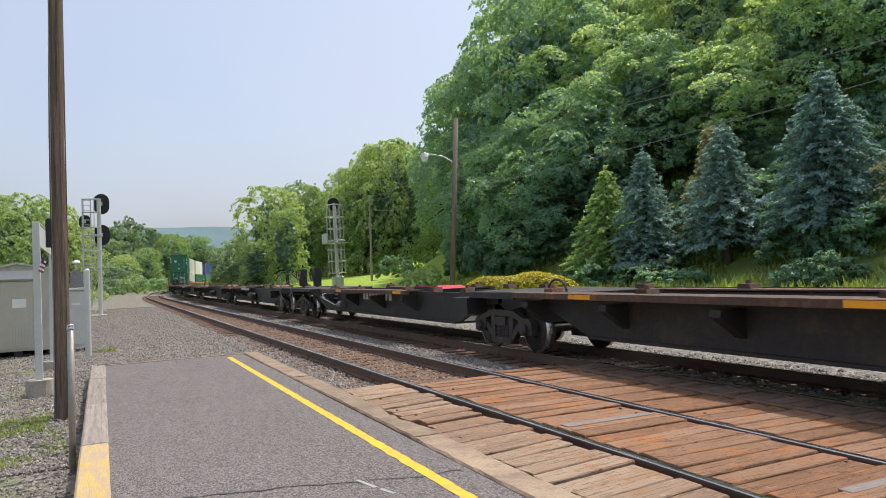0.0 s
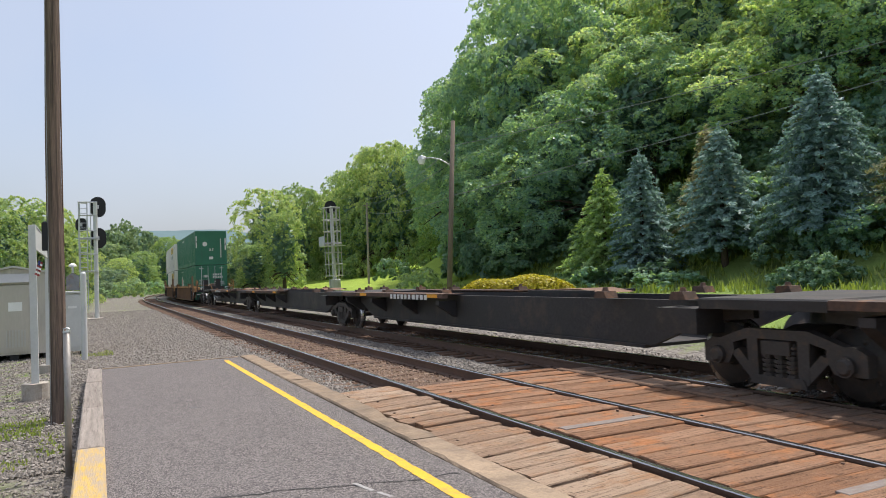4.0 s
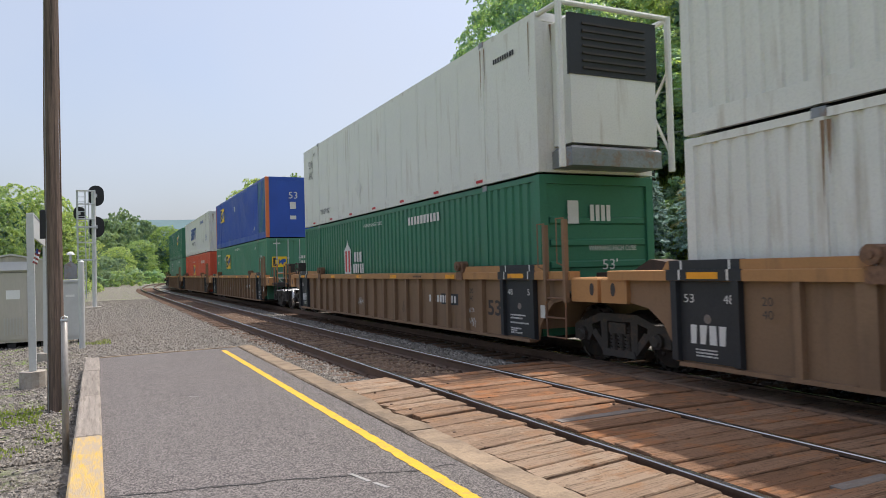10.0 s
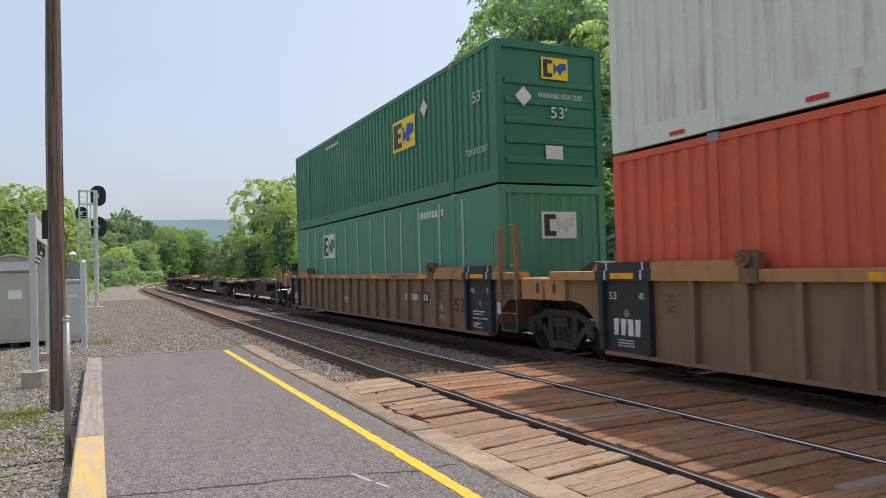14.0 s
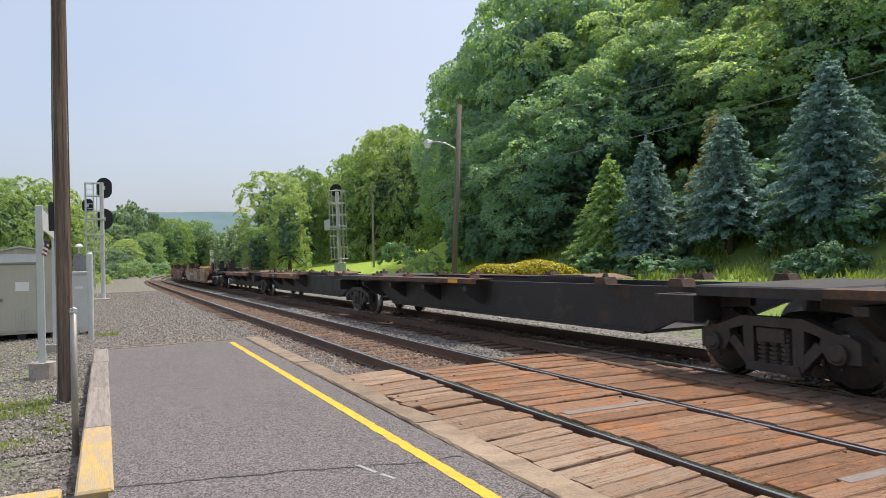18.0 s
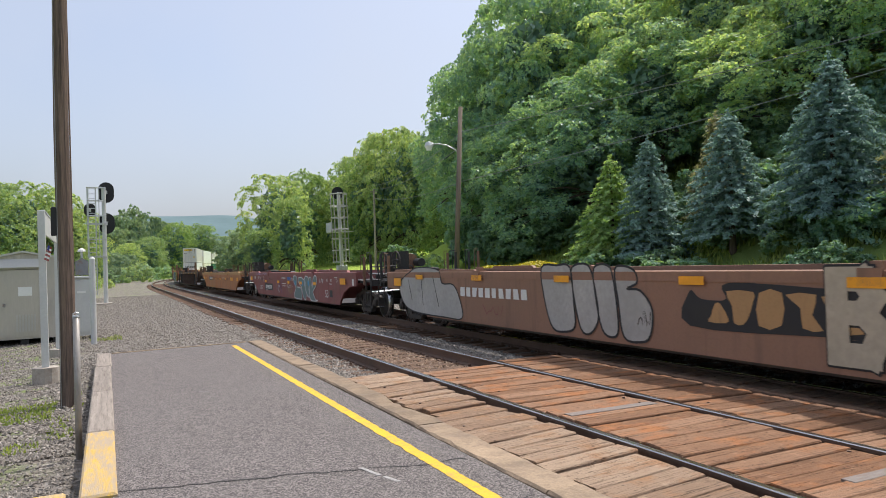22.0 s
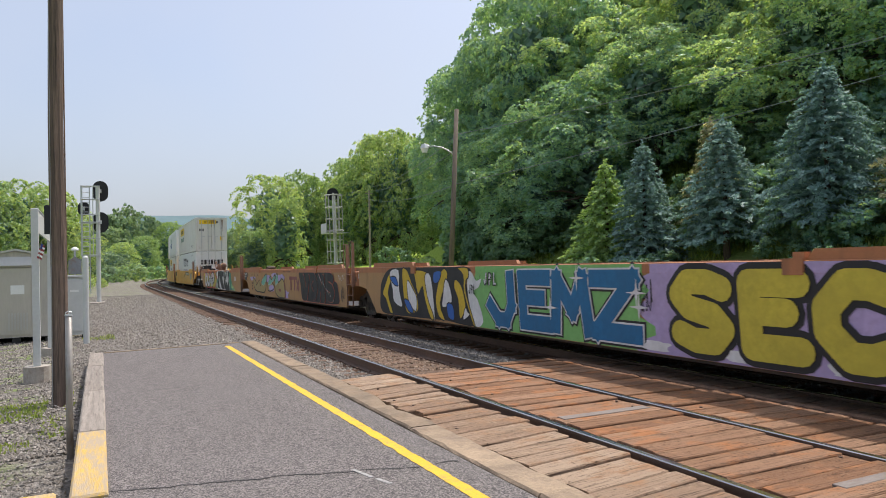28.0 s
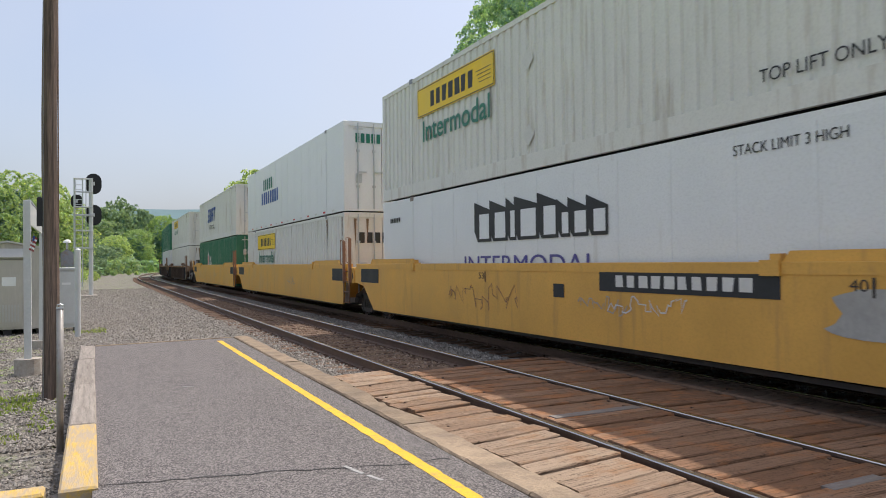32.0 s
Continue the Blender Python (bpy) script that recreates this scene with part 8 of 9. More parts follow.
    for line in ("9.71,1.44 9.06,1.52 8.89,1.41 9.13,0.86 9.20,0.57 9.56,0.58 9.67,0.97", "9.90,0.80 9.55,0.91 9.20,0.77 9.09,0.51 8.63,0.38 9.68,0.40 9.88,0.56", "8.89,1.48 8.31,1.52 8.12,1.33 7.84,1.16 7.94,0.98 8.33,0.87 8.24,0.61 8.75,0.79 8.87,1.19", "8.16,1.52 7.82,1.53 7.47,1.45 7.21,1.51 7.20,1.04 7.47,1.22 7.75,1.04 7.19,0.54 6.84,0.40 8.15,0.41 8.33,0.78",
                 "7.22,0.98 6.74,1.03 6.34,0.61 6.61,0.38 6.91,0.62 6.82,0.41 7.15,0.52", "7.01,1.23 6.73,1.43 6.47,1.38 6.29,1.10 6.30,0.79 6.59,1.04 6.97,1.03", "6.30,0.74 6.02,0.84 5.77,0.73 5.64,0.37 6.57,0.38 6.31,0.57", "6.07,1.45 5.87,1.53 5.95,1.26 6.12,1.08", "5.81,1.45 5.62,1.51 5.69,1.17 5.89,0.94",
                 "5.45,1.36 5.26,1.53 5.04,1.50 4.99,1.32 5.17,1.10 5.30,0.86 5.40,1.09", "5.60,0.75 5.39,0.86 5.16,0.83 4.96,0.66 4.89,0.38 5.61,0.37"):
        spray(u, "graffiti_fill", line, "black", 0.008)
    plain_word(u, "ROEK", 2.98, 0.94, 0.66, 0.24, G_COL["white"], 0.04)
    loop_line(u, "scrawl", [(2.95, 0.90), (2.35, 0.90), (2.7, 0.72), (2.6, 0.88)], 0.012, STENCIL_DARK, 0.004, False)
    for z, n in ((1.2, "40"), (1.05, "20")):
        on_side("number_" + n, n, u, SX - 0.004, 3.25, z, 0.16, 0.1, STENCIL_DARK)
    on_side("number_45", "45", u, SX - 0.004, 2.1, 1.22, 0.2, 0.1, STENCIL_DARK)
    patch_side("blackened_end", u, SX - 0.003, 0.66, 0.95, 0.36, top - 0.11, PLACARD)
    part("white_disc", Shape().add([(SX - 0.006, 0.86 + 0.05 * math.cos(t), 1.25 + 0.06 * math.sin(t)) for t in (2 * math.pi * i / 12 for i in range(12))], [tuple(range(11, -1, -1))]), STENCIL, u)
    on_side("number_125_t", "125 T", u, -1.546, 0.50, 1.26, 0.5, 0.13, STENCIL)
    tank = Shape().tube((-0.1, 17.2, top + 0.34), (-0.1, 18.15, top + 0.34), 0.2, 0.2, 18).tube((-0.1, 17.13, top + 0.34), (-0.1, 17.2, top + 0.34), 0.12, 0.2, 18).tube((-0.1, 18.15, top + 0.34), (-0.1, 18.22, top + 0.34), 0.2, 0.12, 18)
    part("brake_cylinder", tank.box(-0.25, 0.05, 17.4, 17.95, top - 0.1, top + 0.18), WELL_PINK, u, "rusty pink brake cylinder on a stand")
    part("valve_box", Shape().slab(-0.35, 0.15, 18.35, 18.95, top - 0.1, top + 0.5, 0.04).tube((-0.36, 18.6, top + 0.2), (-0.5, 18.6, top + 0.2), 0.1, 0.1, 10), WELL_PINK, u)
    part("brake_wheel", Shape().ring((-0.42, 19.1, top + 0.42), (1, 0.1, 0), 0.27, 0.022, 18, 5).tube((-0.42, 19.1, top + 0.15), (-0.42, 19.1, top + 0.69), 0.014).tube((-0.42, 18.83, top + 0.42), (-0.42, 19.37, top + 0.42), 0.014), WELL_PINK, u, "round hand brake wheel")


def art_yellow(k):
    def go(u, ln, top):
        if k == 0:
            number_plate(u, 7.45, 1.16, 3.15, 0.30)
            for y, n in ((11.2, "53"), (3.5, "40"), (2.72, "45"), (2.22, "48"), (1.4, "53")):
                on_side("number_" + n, n, u, SX - 0.004, y, 1.28, 0.2, 0.12, STENCIL_DARK)
                patch_side("gauge_mark", u, SX - 0.004, y - 0.27, y - 0.235, 1.22, 1.42, STENCIL_DARK)
            patch_side("notice", u, SX - 0.004, 0.68, 0.84, 1.2, 1.36, STENCIL, "small white notice")
            blob(u, "faded_patch", 2.9, 1.05, 0.75, 0.26, G_COL["silver"], 0.002, 3, 26, 0.4)
            bars_side("fleet_code", u, SX - 0.004, 0.36, 1.3, 0.45, 0.1, 5, STENCIL_DARK)
            for z in (1.05, 1.0, 0.95):
                bars_side("small_writing", u, SX - 0.004, 1.2, z, 0.9, 0.03, 14, STENCIL_DARK)
            patch_side("inspection_panel", u, SX - 0.003, 8.35, 8.65, 1.02, 1.24, PLACARD)
            tag(u, 7.2, 0.86, 1.6, 0.26, G_COL["white"], 52, 34)
            tag(u, 12.6, 0.6, 3.0, 0.6, WELL_PINK, 51, 44)
        patch_side("blackened_end", u, SX - 0.002, ln - 2.2, ln - 0.8, 1.06, top - 0.12, PLACARD)
        patch_side("blackened_end", u, SX - 0.002, 0.8, 2.0, 1.06, top - 0.12, PLACARD) if k else None
        tag(u, 8.0, 0.8, 1.2, 0.3, G_COL["silver"], 60 + k)
    return go


def well_set(pivots, paint, chord, top, ribbed, label, arts=None, posts=None):
    n = len(pivots) - 1
    for i in range(n):
        well_unit(pivots[i], pivots[i + 1], i == 0, i == n - 1, paint, chord, top, ribbed, label, arts[i] if arts else None, posts)


well_set((122.9, 142.0, 161.65, 181.2), WELL_BROWN, CHORD_TAN, 1.50, True, "rusty brown ribbed well car carrying stacked containers")
well_set((185.2, 204.6, 224.25, 243.8), WELL_BROWN, CHORD_TAN, 1.50, True, "rusty brown ribbed well car carrying stacked containers")
well_set((329.2, 346.5), WELL_PINK, WELL_PINK, 1.40, False, "empty red brown well car with pale graffiti", [art_blert], UNDER)
well_set((350.75, 368.05), WELL_MAROON, WELL_MAROON, 1.40, False, "empty maroon well car with pale outlined graffiti", [art_maroon], UNDER)
well_set((372.5, 390.4), WELL_ORANGE, WELL_TAN, 1.40, False, "empty orange brown well car with scuffed paint", [art_brown], UNDER)
well_set((395.1, 414.0), WELL_DARK, WELL_DARK, 1.45, True, "empty dark brown ribbed well car", None, RUST_DECK)
well_set((417.6, 437.1, 456.3, 475.8), WELL_TAN, WELL_ORANGE, 1.57, False, "empty tan well car covered in bright graffiti", [art_seco, art_black, art_dump], WELL_PINK)
well_set((480.2, 499.2, 518.8, 538.4), WELL_YELLOW, WELL_YELLOW, 1.58, False, "yellow well car carrying stacked containers", [art_yellow(0), art_yellow(1), art_yellow(2)], WELL_YELLOW)
well_set((542.2, 561.8, 581.4, 601.0), WELL_DARK, WELL_BROWN, 1.50, True, "dark ribbed well car carrying stacked containers")

# containers ---------------------------------------------------------------
CL, CW, CH = 16.15, 1.295, 2.88
FX = -CW - 0.012


def corrugated(x, y0, y1, z0, z1, pitch=0.275, deep=0.034):
    """A ribbed side wall; x is its outer face, which looks towards -x when x is negative."""
    s = Shape()
    k = 1 if x < 0 else -1
    n = max(1, round((y1 - y0) / pitch))
    p = (y1 - y0) / n
    row = []
    for i in range(n):
        a = y0 + i * p
        row += [(a, 0), (a + 0.50 * p, 0), (a + 0.60 * p, deep), (a + 0.90 * p, deep)]
    row.append((y1, 0))
    for a, d in row:
        s.v += [(x + k * d, a, z0), (x + k * d, a, z1)]
    for i in range(len(row) - 1):
        s.f.append((2 * i, 2 * i + 1, 2 * i + 3, 2 * i + 2) if x < 0 else (2 * i, 2 * i + 2, 2 * i + 3, 2 * i + 1))
        s.k.append(0)
    return s


def container(u_front, front, rear, level, paint, label, side="ribbed", end="doors", post=None, signs=None, name="container"):
    c = thing("shipping_container", label, "container", None, "shipping containers")
    z = 0.35 + level * (CH + 0.045)
    post = post or paint
    pk = paint.name
    for x in (-1, 1):
        if side == "ribbed":
            me = stock("side_panel|%s%d" % (pk, x), lambda: corrugated(x * (CW - 0.012), 0.16, CL - 0.16, 0.28, CH - 0.11), paint)
        else:
            me = stock("side_panel|s%s%d" % (pk, x), lambda: Shape().box(min(x * CW, x * (CW - 0.04)), max(x * CW, x * (CW - 0.04)), 0.16, CL - 0.16, 0.17, CH - 0.11), paint)
        part("side_panel", me, None, c)
        if side != "ribbed":
            def seams():
                q = Shape()
                for i in range(12):
                    y = 2.0 + 1.1 * i
                    q.box(min(x * CW, x * (CW + 0.006)), max(x * CW, x * (CW + 0.006)), y - 0.03, y + 0.03, 0.3, CH - 0.12)
                return q
            tagged(part("panel_seams", stock("seams|%s%d" % (pk, x), seams, paint), None, c, "riveted upright panel seams"), kind="stuff")
        part("bottom_rail", stock("bottom_rail|%s%d" % (pk, x), lambda: Shape().box(min(x * CW, x * (CW - 0.08)), max(x * CW, x * (CW - 0.08)), 0.15, CL - 0.15, 0.0, 0.285), post if post is not C_ORANGE else paint), None, c)
        part("top_rail", stock("top_rail|%s%d" % (pk, x), lambda: Shape().box(min(x * CW, x * (CW - 0.07)), max(x * CW, x * (CW - 0.07)), 0.15, CL - 0.15, CH - 0.11, CH - 0.01), paint), None, c)
        for y in (0.0, CL - 0.16):
            part("corner_post", stock("corner_post|%s%d" % (post.name, x), lambda: Shape().slab(min(x * CW, x * (CW - 0.16)), max(x * CW, x * (CW - 0.16)), 0, 0.16, 0, CH, 0.01), post), None, c, at=pose(0, y, 0))
        for y in (1.98, CL - 1.98):
            part("lifting_post", stock("lifting_post|%s%d" % (pk, x), lambda: Shape().box(min(x * (CW - 0.05), x * (CW + 0.010)), max(x * (CW - 0.05), x * (CW + 0.010)), -0.06, 0.06, 0.0, CH), paint), None, c, at=pose(0, y, 0))
            part("corner_casting", stock("corner_casting|%d" % x, lambda: Shape().box(min(x * (CW - 0.15), x * (CW + 0.012)), max(x * (CW - 0.15), x * (CW + 0.012)), -0.09, 0.09, CH - 0.1, CH + 0.012), STEEL_PLATE), None, c, at=pose(0, y, 0))
    part("roof", stock("roof|" + pk, lambda: Shape().box(-CW + 0.02, CW - 0.02, 0.02, CL - 0.02, CH - 0.05, CH - 0.015), paint), None, c)
    part("base", stock("base", lambda: Shape().box(-CW + 0.06, CW - 0.06, 0.1, CL - 0.1, 0.02, 0.14), UNDER), None, c, "dark underframe")
    part("rear_panel", stock("rear_panel|" + pk, lambda: Shape().box(-CW + 0.1, CW - 0.1, CL - 0.06, CL - 0.02, 0.1, CH - 0.08), paint), None, c)
    part("end_header", stock("end_header|" + pk, lambda: Shape().box(-CW + 0.15, CW - 0.15, 0.0, 0.1, CH - 0.16, CH), paint), None, c)
    part("end_sill", stock("end_sill|" + pk, lambda: Shape().box(-CW + 0.15, CW - 0.15, 0.0, 0.1, 0.0, 0.16), paint), None, c)
    if end == "doors":
        for k in (-1, 1):
            d = part("door", stock("door|%s%d" % (pk, k), lambda: Shape().slab(min(k * 0.01, k * (CW - 0.16)), max(k * 0.01, k * (CW - 0.16)), 0.03, 0.07, 0.16, CH - 0.16, 0.0), paint), None, c)
            for x in (0.28, 0.82):
                part("lock_rod", stock("lock_rod", lambda: Shape().tube((0, 0, 0.06), (0, 0, CH - 0.06), 0.022, 0.022, 8).box(-0.05, 0.05, -0.02, 0.04, 0.75, 0.82).box(-0.05, 0.05, -0.02, 0.04, 1.9, 1.97).box(0.0, 0.28, -0.03, 0.0, 1.22, 1.27), GALV), None, d, at=pose(k * x, 0.0, 0))
        for x, w in ((-0.98, 0.34), (0.64, 0.34)):
            patch_front("reflective_bar", c, 0.026, x, x + w, CH - 0.27, CH - 0.22, STENCIL)
    elif end == "slats":
        part("front_panel", stock("front_panel|" + pk, lambda: Shape().box(-CW + 0.1, CW - 0.1, 0.05, 0.09, 0.1, CH - 0.1), paint), None, c)
        for i in range(5):
            part("stiffener", stock("stiffener|" + pk, lambda: Shape().prism([(0.055, 0), (0.012, 0.03), (0.012, 0.12), (0.055, 0.15)], -CW + 0.22, CW - 0.22), paint), None, c, at=pose(0, 0, 0.38 + 0.40 * i))
    elif end == "ribbed":
        s = Shape()
        for i in range(9):
            x = -CW + 0.2 + i * 0.255
            s.prism([(x, 0.04), (x + 0.03, 0.012), (x + 0.10, 0.012), (x + 0.13, 0.04)], 0.16, CH - 0.16, "z")
        part("front_panel", stock("front_panel|r" + pk, lambda: Shape().box(-CW + 0.1, CW - 0.1, 0.04, 0.08, 0.1, CH - 0.1), paint), None, c)
        part("end_ribs", s, paint, c)
        tagged(c.children[-1], kind="stuff")
    else:
        part("front_panel", stock("front_panel|p" + pk, lambda: Shape().box(-CW + 0.1, CW - 0.1, 0.012, 0.05, 0.1, CH - 0.1), paint), None, c)
    if paint in (C_WHITE,):
        r = random.Random(int(u_front * 7) + level)
        for i in range(7):
            y, w, h = r.choice((0.17, 0.2, 1.9, 2.06, CL - 2.06)) + r.uniform(-0.05, 0.05), r.uniform(0.01, 0.03), r.uniform(0.3, 1.3)
            part("rust_streak", Shape().add([(FX + 0.0015, y - w, CH - 0.14), (FX + 0.0015, y + w, CH - 0.14), (FX + 0.0015, y + w * 0.3, CH - 0.14 - h)], [(0, 1, 2)]), WELL_BROWN, c)
        for i in range(5):
            x, w, h = r.uniform(-1.1, 1.1), r.uniform(0.02, 0.06), r.uniform(0.3, 1.2)
            part("rust_streak", Shape().add([(x - w, -0.002, CH - 0.2), (x + w, -0.002, CH - 0.2), (x, -0.002, CH - 0.2 - h)], [(0, 1, 2)]), WELL_BROWN, c)
    if signs:
        signs(c)
    MOVING.append((c, front, rear, pose(0, u_front - front, z)))
    return c




def sign_freight(z, y=3.1):
    def go(c):
        patch_side("yellow_sign", c, FX, y, y + 3.75, z - 0.06, z + 0.64, SIGN_YELLOW, "yellow sign with black edging")
        for a, b, w, h in ((y + 0.03, z - 0.04, 3.69, 0.02), (y + 0.03, z + 0.60, 3.69, 0.02), (y + 0.03, z - 0.04, 0.02, 0.66), (y + 3.70, z - 0.04, 0.02, 0.66)):
            patch_side("sign_edge", c, FX - 0.003, a, a + w, b, b + h, SIGN_BLACK)
        bars_side("sign_writing", c, FX - 0.003, y + 3.0, z + 0.10, 2.2, 0.36, 7, SIGN_BLACK)
        for k in range(4):
            patch_side("speed_line", c, FX - 0.003, y + 0.15, y + 0.62 + 0.05 * k, z + 0.12 + 0.08 * k, z + 0.135 + 0.08 * k, SIGN_BLACK, "", 0.0)
        on_side("word_intermodal", "Intermodal", c, FX, y + 3.45, z - 0.67, 3.25, 0.50, SIGN_GREEN, 0.012)
    return go


def more(*fs):
    def go(c):
        for f in fs:
            f(c)
    return go


def words(*items):
    """Small readable lettering on the side: text, y, z, width, height, material."""
    def go(c):
        for text, y, z, w, h, m in items:
            on_side("lettering", text, c, FX, y, z, w, h, m)
    return go


def small_bars(*items):
    def go(c):
        for y, z, w, h, n, m in items:
            bars_side("small_writing", c, FX, y, z, w, h, n, m)
    return go


def diamond(y, z, r=0.2, mat=None):
    def go(c):
        part("placard_holder", Shape().add([(FX - 0.002, y + r, z), (FX - 0.002, y, z - r), (FX - 0.002, y - r, z), (FX - 0.002, y, z + r)], [(0, 1, 2, 3)]), mat or STENCIL, c)
    return go


def block_logo(y, z, w, h, panel, a, b):
    """A square sign of two plain shapes."""
    def go(c):
        patch_side("logo_panel", c, FX, y - w, y, z, z + h, panel)
        part("logo_shape", Shape().prism([(y - 0.06 * w, z + 0.1 * h), (y - 0.06 * w, z + 0.9 * h), (y - 0.42 * w, z + 0.9 * h), (y - 0.42 * w, z + 0.74 * h), (y - 0.24 * w, z + 0.74 * h), (y - 0.24 * w, z + 0.57 * h), (y - 0.38 * w, z + 0.57 * h), (y - 0.38 * w, z + 0.43 * h), (y - 0.24 * w, z + 0.43 * h), (y - 0.24 * w, z + 0.26 * h), (y - 0.42 * w, z + 0.26 * h), (y - 0.42 * w, z + 0.1 * h)], FX - 0.008, FX - 0.003), a, c)
        part("logo_shape", Shape().prism([(y - 0.46 * w, z + 0.2 * h), (y - 0.46 * w, z + 0.8 * h), (y - 0.58 * w, z + 0.5 * h), (y - 0.68 * w, z + 0.8 * h), (y - 0.94 * w, z + 0.72 * h), (y - 0.94 * w, z + 0.45 * h), (y - 0.76 * w, z + 0.4 * h), (y - 0.76 * w, z + 0.2 * h), (y - 0.66 * w, z + 0.2 * h), (y - 0.58 * w, z + 0.35 * h)], FX - 0.008, FX - 0.003), b, c)
    return go


def front_logo(x, z, w, h, panel, a, b):
    def go(c):
        patch_front("logo_panel", c, 0.006, x, x + w, z, z + h, panel)
        part("logo_shape", Shape().prism([(x + 0.07 * w, z + 0.1 * h), (x + 0.4 * w, z + 0.1 * h), (x + 0.4 * w, z + 0.28 * h), (x + 0.22 * w, z + 0.28 * h), (x + 0.22 * w, z + 0.72 * h), (x + 0.4 * w, z + 0.72 * h), (x + 0.4 * w, z + 0.9 * h), (x + 0.07 * w, z + 0.9 * h)], -0.002, 0.003, "y"), a, c)
        part("logo_shape", Shape().prism([(x + 0.46 * w, z + 0.2 * h), (x + 0.58 * w, z + 0.45 * h), (x + 0.7 * w, z + 0.2 * h), (x + 0.78 * w, z + 0.4 * h), (x + 0.94 * w, z + 0.5 * h), (x + 0.92 * w, z + 0.8 * h), (x + 0.68 * w, z + 0.75 * h), (x + 0.57 * w, z + 0.6 * h), (x + 0.46 * w, z + 0.8 * h)], -0.002, 0.003, "y"), b, c)
    return go


def front_words(*items):
    def go(c):
        for text, x, z, w, h, m in items:
            on_front("lettering", text, c, 0.004, x, z, w, h, m)
    return go


def front_bars(*items):
    def go(c):
        for x, z, w, h, n, m in items:
            s = Shape()
            for i in range(n):
                a = x + w * i / n
                s.add([(a, 0.004, z), (a + w / n * 0.7, 0.004, z), (a + w / n * 0.7, 0.004, z + h), (a, 0.004, z + h)], [(0, 1, 2, 3)])
            tagged(part("small_writing", s, m, c), kind="stuff")
    return go


def front_disc(x, z, r, mat=None):
    """An eight-cornered placard on the end."""
    def go(c):
        part("placard_holder", Shape().prism([(x + r * math.cos(t), z + r * math.sin(t)) for t in (math.pi * (i + 0.5) / 4 for i in range(8))], -0.004, 0.008, "y"), mat or STENCIL, c, "white eight-cornered placard")
    return go


def front_column(x, z, tall, w, n, mat=None):
    """Upright writing that is not spelled out: bars one over another."""
    def go(c):
        s = Shape()
        for i in range(n):
            a = z + tall * i / n
            s.add([(x - w / 2, 0.003, a), (x + w / 2, 0.003, a), (x + w / 2, 0.003, a + tall / n * 0.72), (x - w / 2, 0.003, a + tall / n * 0.72)], [(0, 1, 2, 3)])
        tagged(part("upright_writing", s, mat or STENCIL, c), kind="stuff")
    return go


def front_strip(x, z, tall):
    """A pale reflective strip with a dark mark in its middle, on a corner post."""
    def go(c):
        q = patch_front("reflective_strip", c, -0.004, x - 0.05, x + 0.05, z, z + tall, STENCIL)
        part("strip_mark", Shape().prism([(x - 0.03, z + tall * 0.42), (x + 0.03, z + tall * 0.42), (x + 0.03, z + tall * 0.6), (x - 0.03, z + tall * 0.6)], -0.008, -0.005, "y"), SIGN_BLACK, q)
    return go


def front_diamond(x, z, r):
    def go(c):
        part("placard_holder", Shape().prism([(x + r, z), (x, z + r), (x - r, z), (x, z - r)], -0.004, 0.006, "y"), STENCIL, c, "white diamond placard")
    return go


def teal_end(c):
    """The repainted panel before the lifting post."""
    part("side_panel", corrugated(-CW + 0.006, 0.16, 1.92, 0.29, CH - 0.12, 0.275, 0.028), C_TEAL, c, "repainted dark teal panel")


def pale_posts(c):
    for i in range(12):
        y = 1.55 + 1.18 * i
        part("panel_post", stock("panel_post", lambda: Shape().prism([(-0.05, 0.3), (0.05, 0.3), (0.05, CH - 0.14), (-0.05, CH - 0.14)], -CW - 0.02, -CW - 0.003), C_PALE), None, c, "pale upright post", pose(0, y, 0))


def house_logo(y, z):
    def go(c):
        part("logo_shape", Shape().prism([(y, z), (y, z + 0.75), (y - 0.25, z + 0.9), (y - 0.33, z + 1.05), (y - 0.41, z + 0.9), (y - 0.66, z + 0.75), (y - 0.66, z)], FX - 0.004, FX), STENCIL, c, "white house-shaped mark")
        for k in (0.10, 0.40):
            patch_side("logo_bar", c, FX - 0.006, y - k - 0.16, y - k, z + 0.06, z + 0.72, SIGN_RED)
        bars_side("logo_word", c, FX, y - 0.95, z + 0.36, 0.75, 0.30, 3, STENCIL)
        bars_side("logo_word", c, FX, y - 0.85, z + 0.02, 1.05, 0.28, 5, STENCIL)
    return go


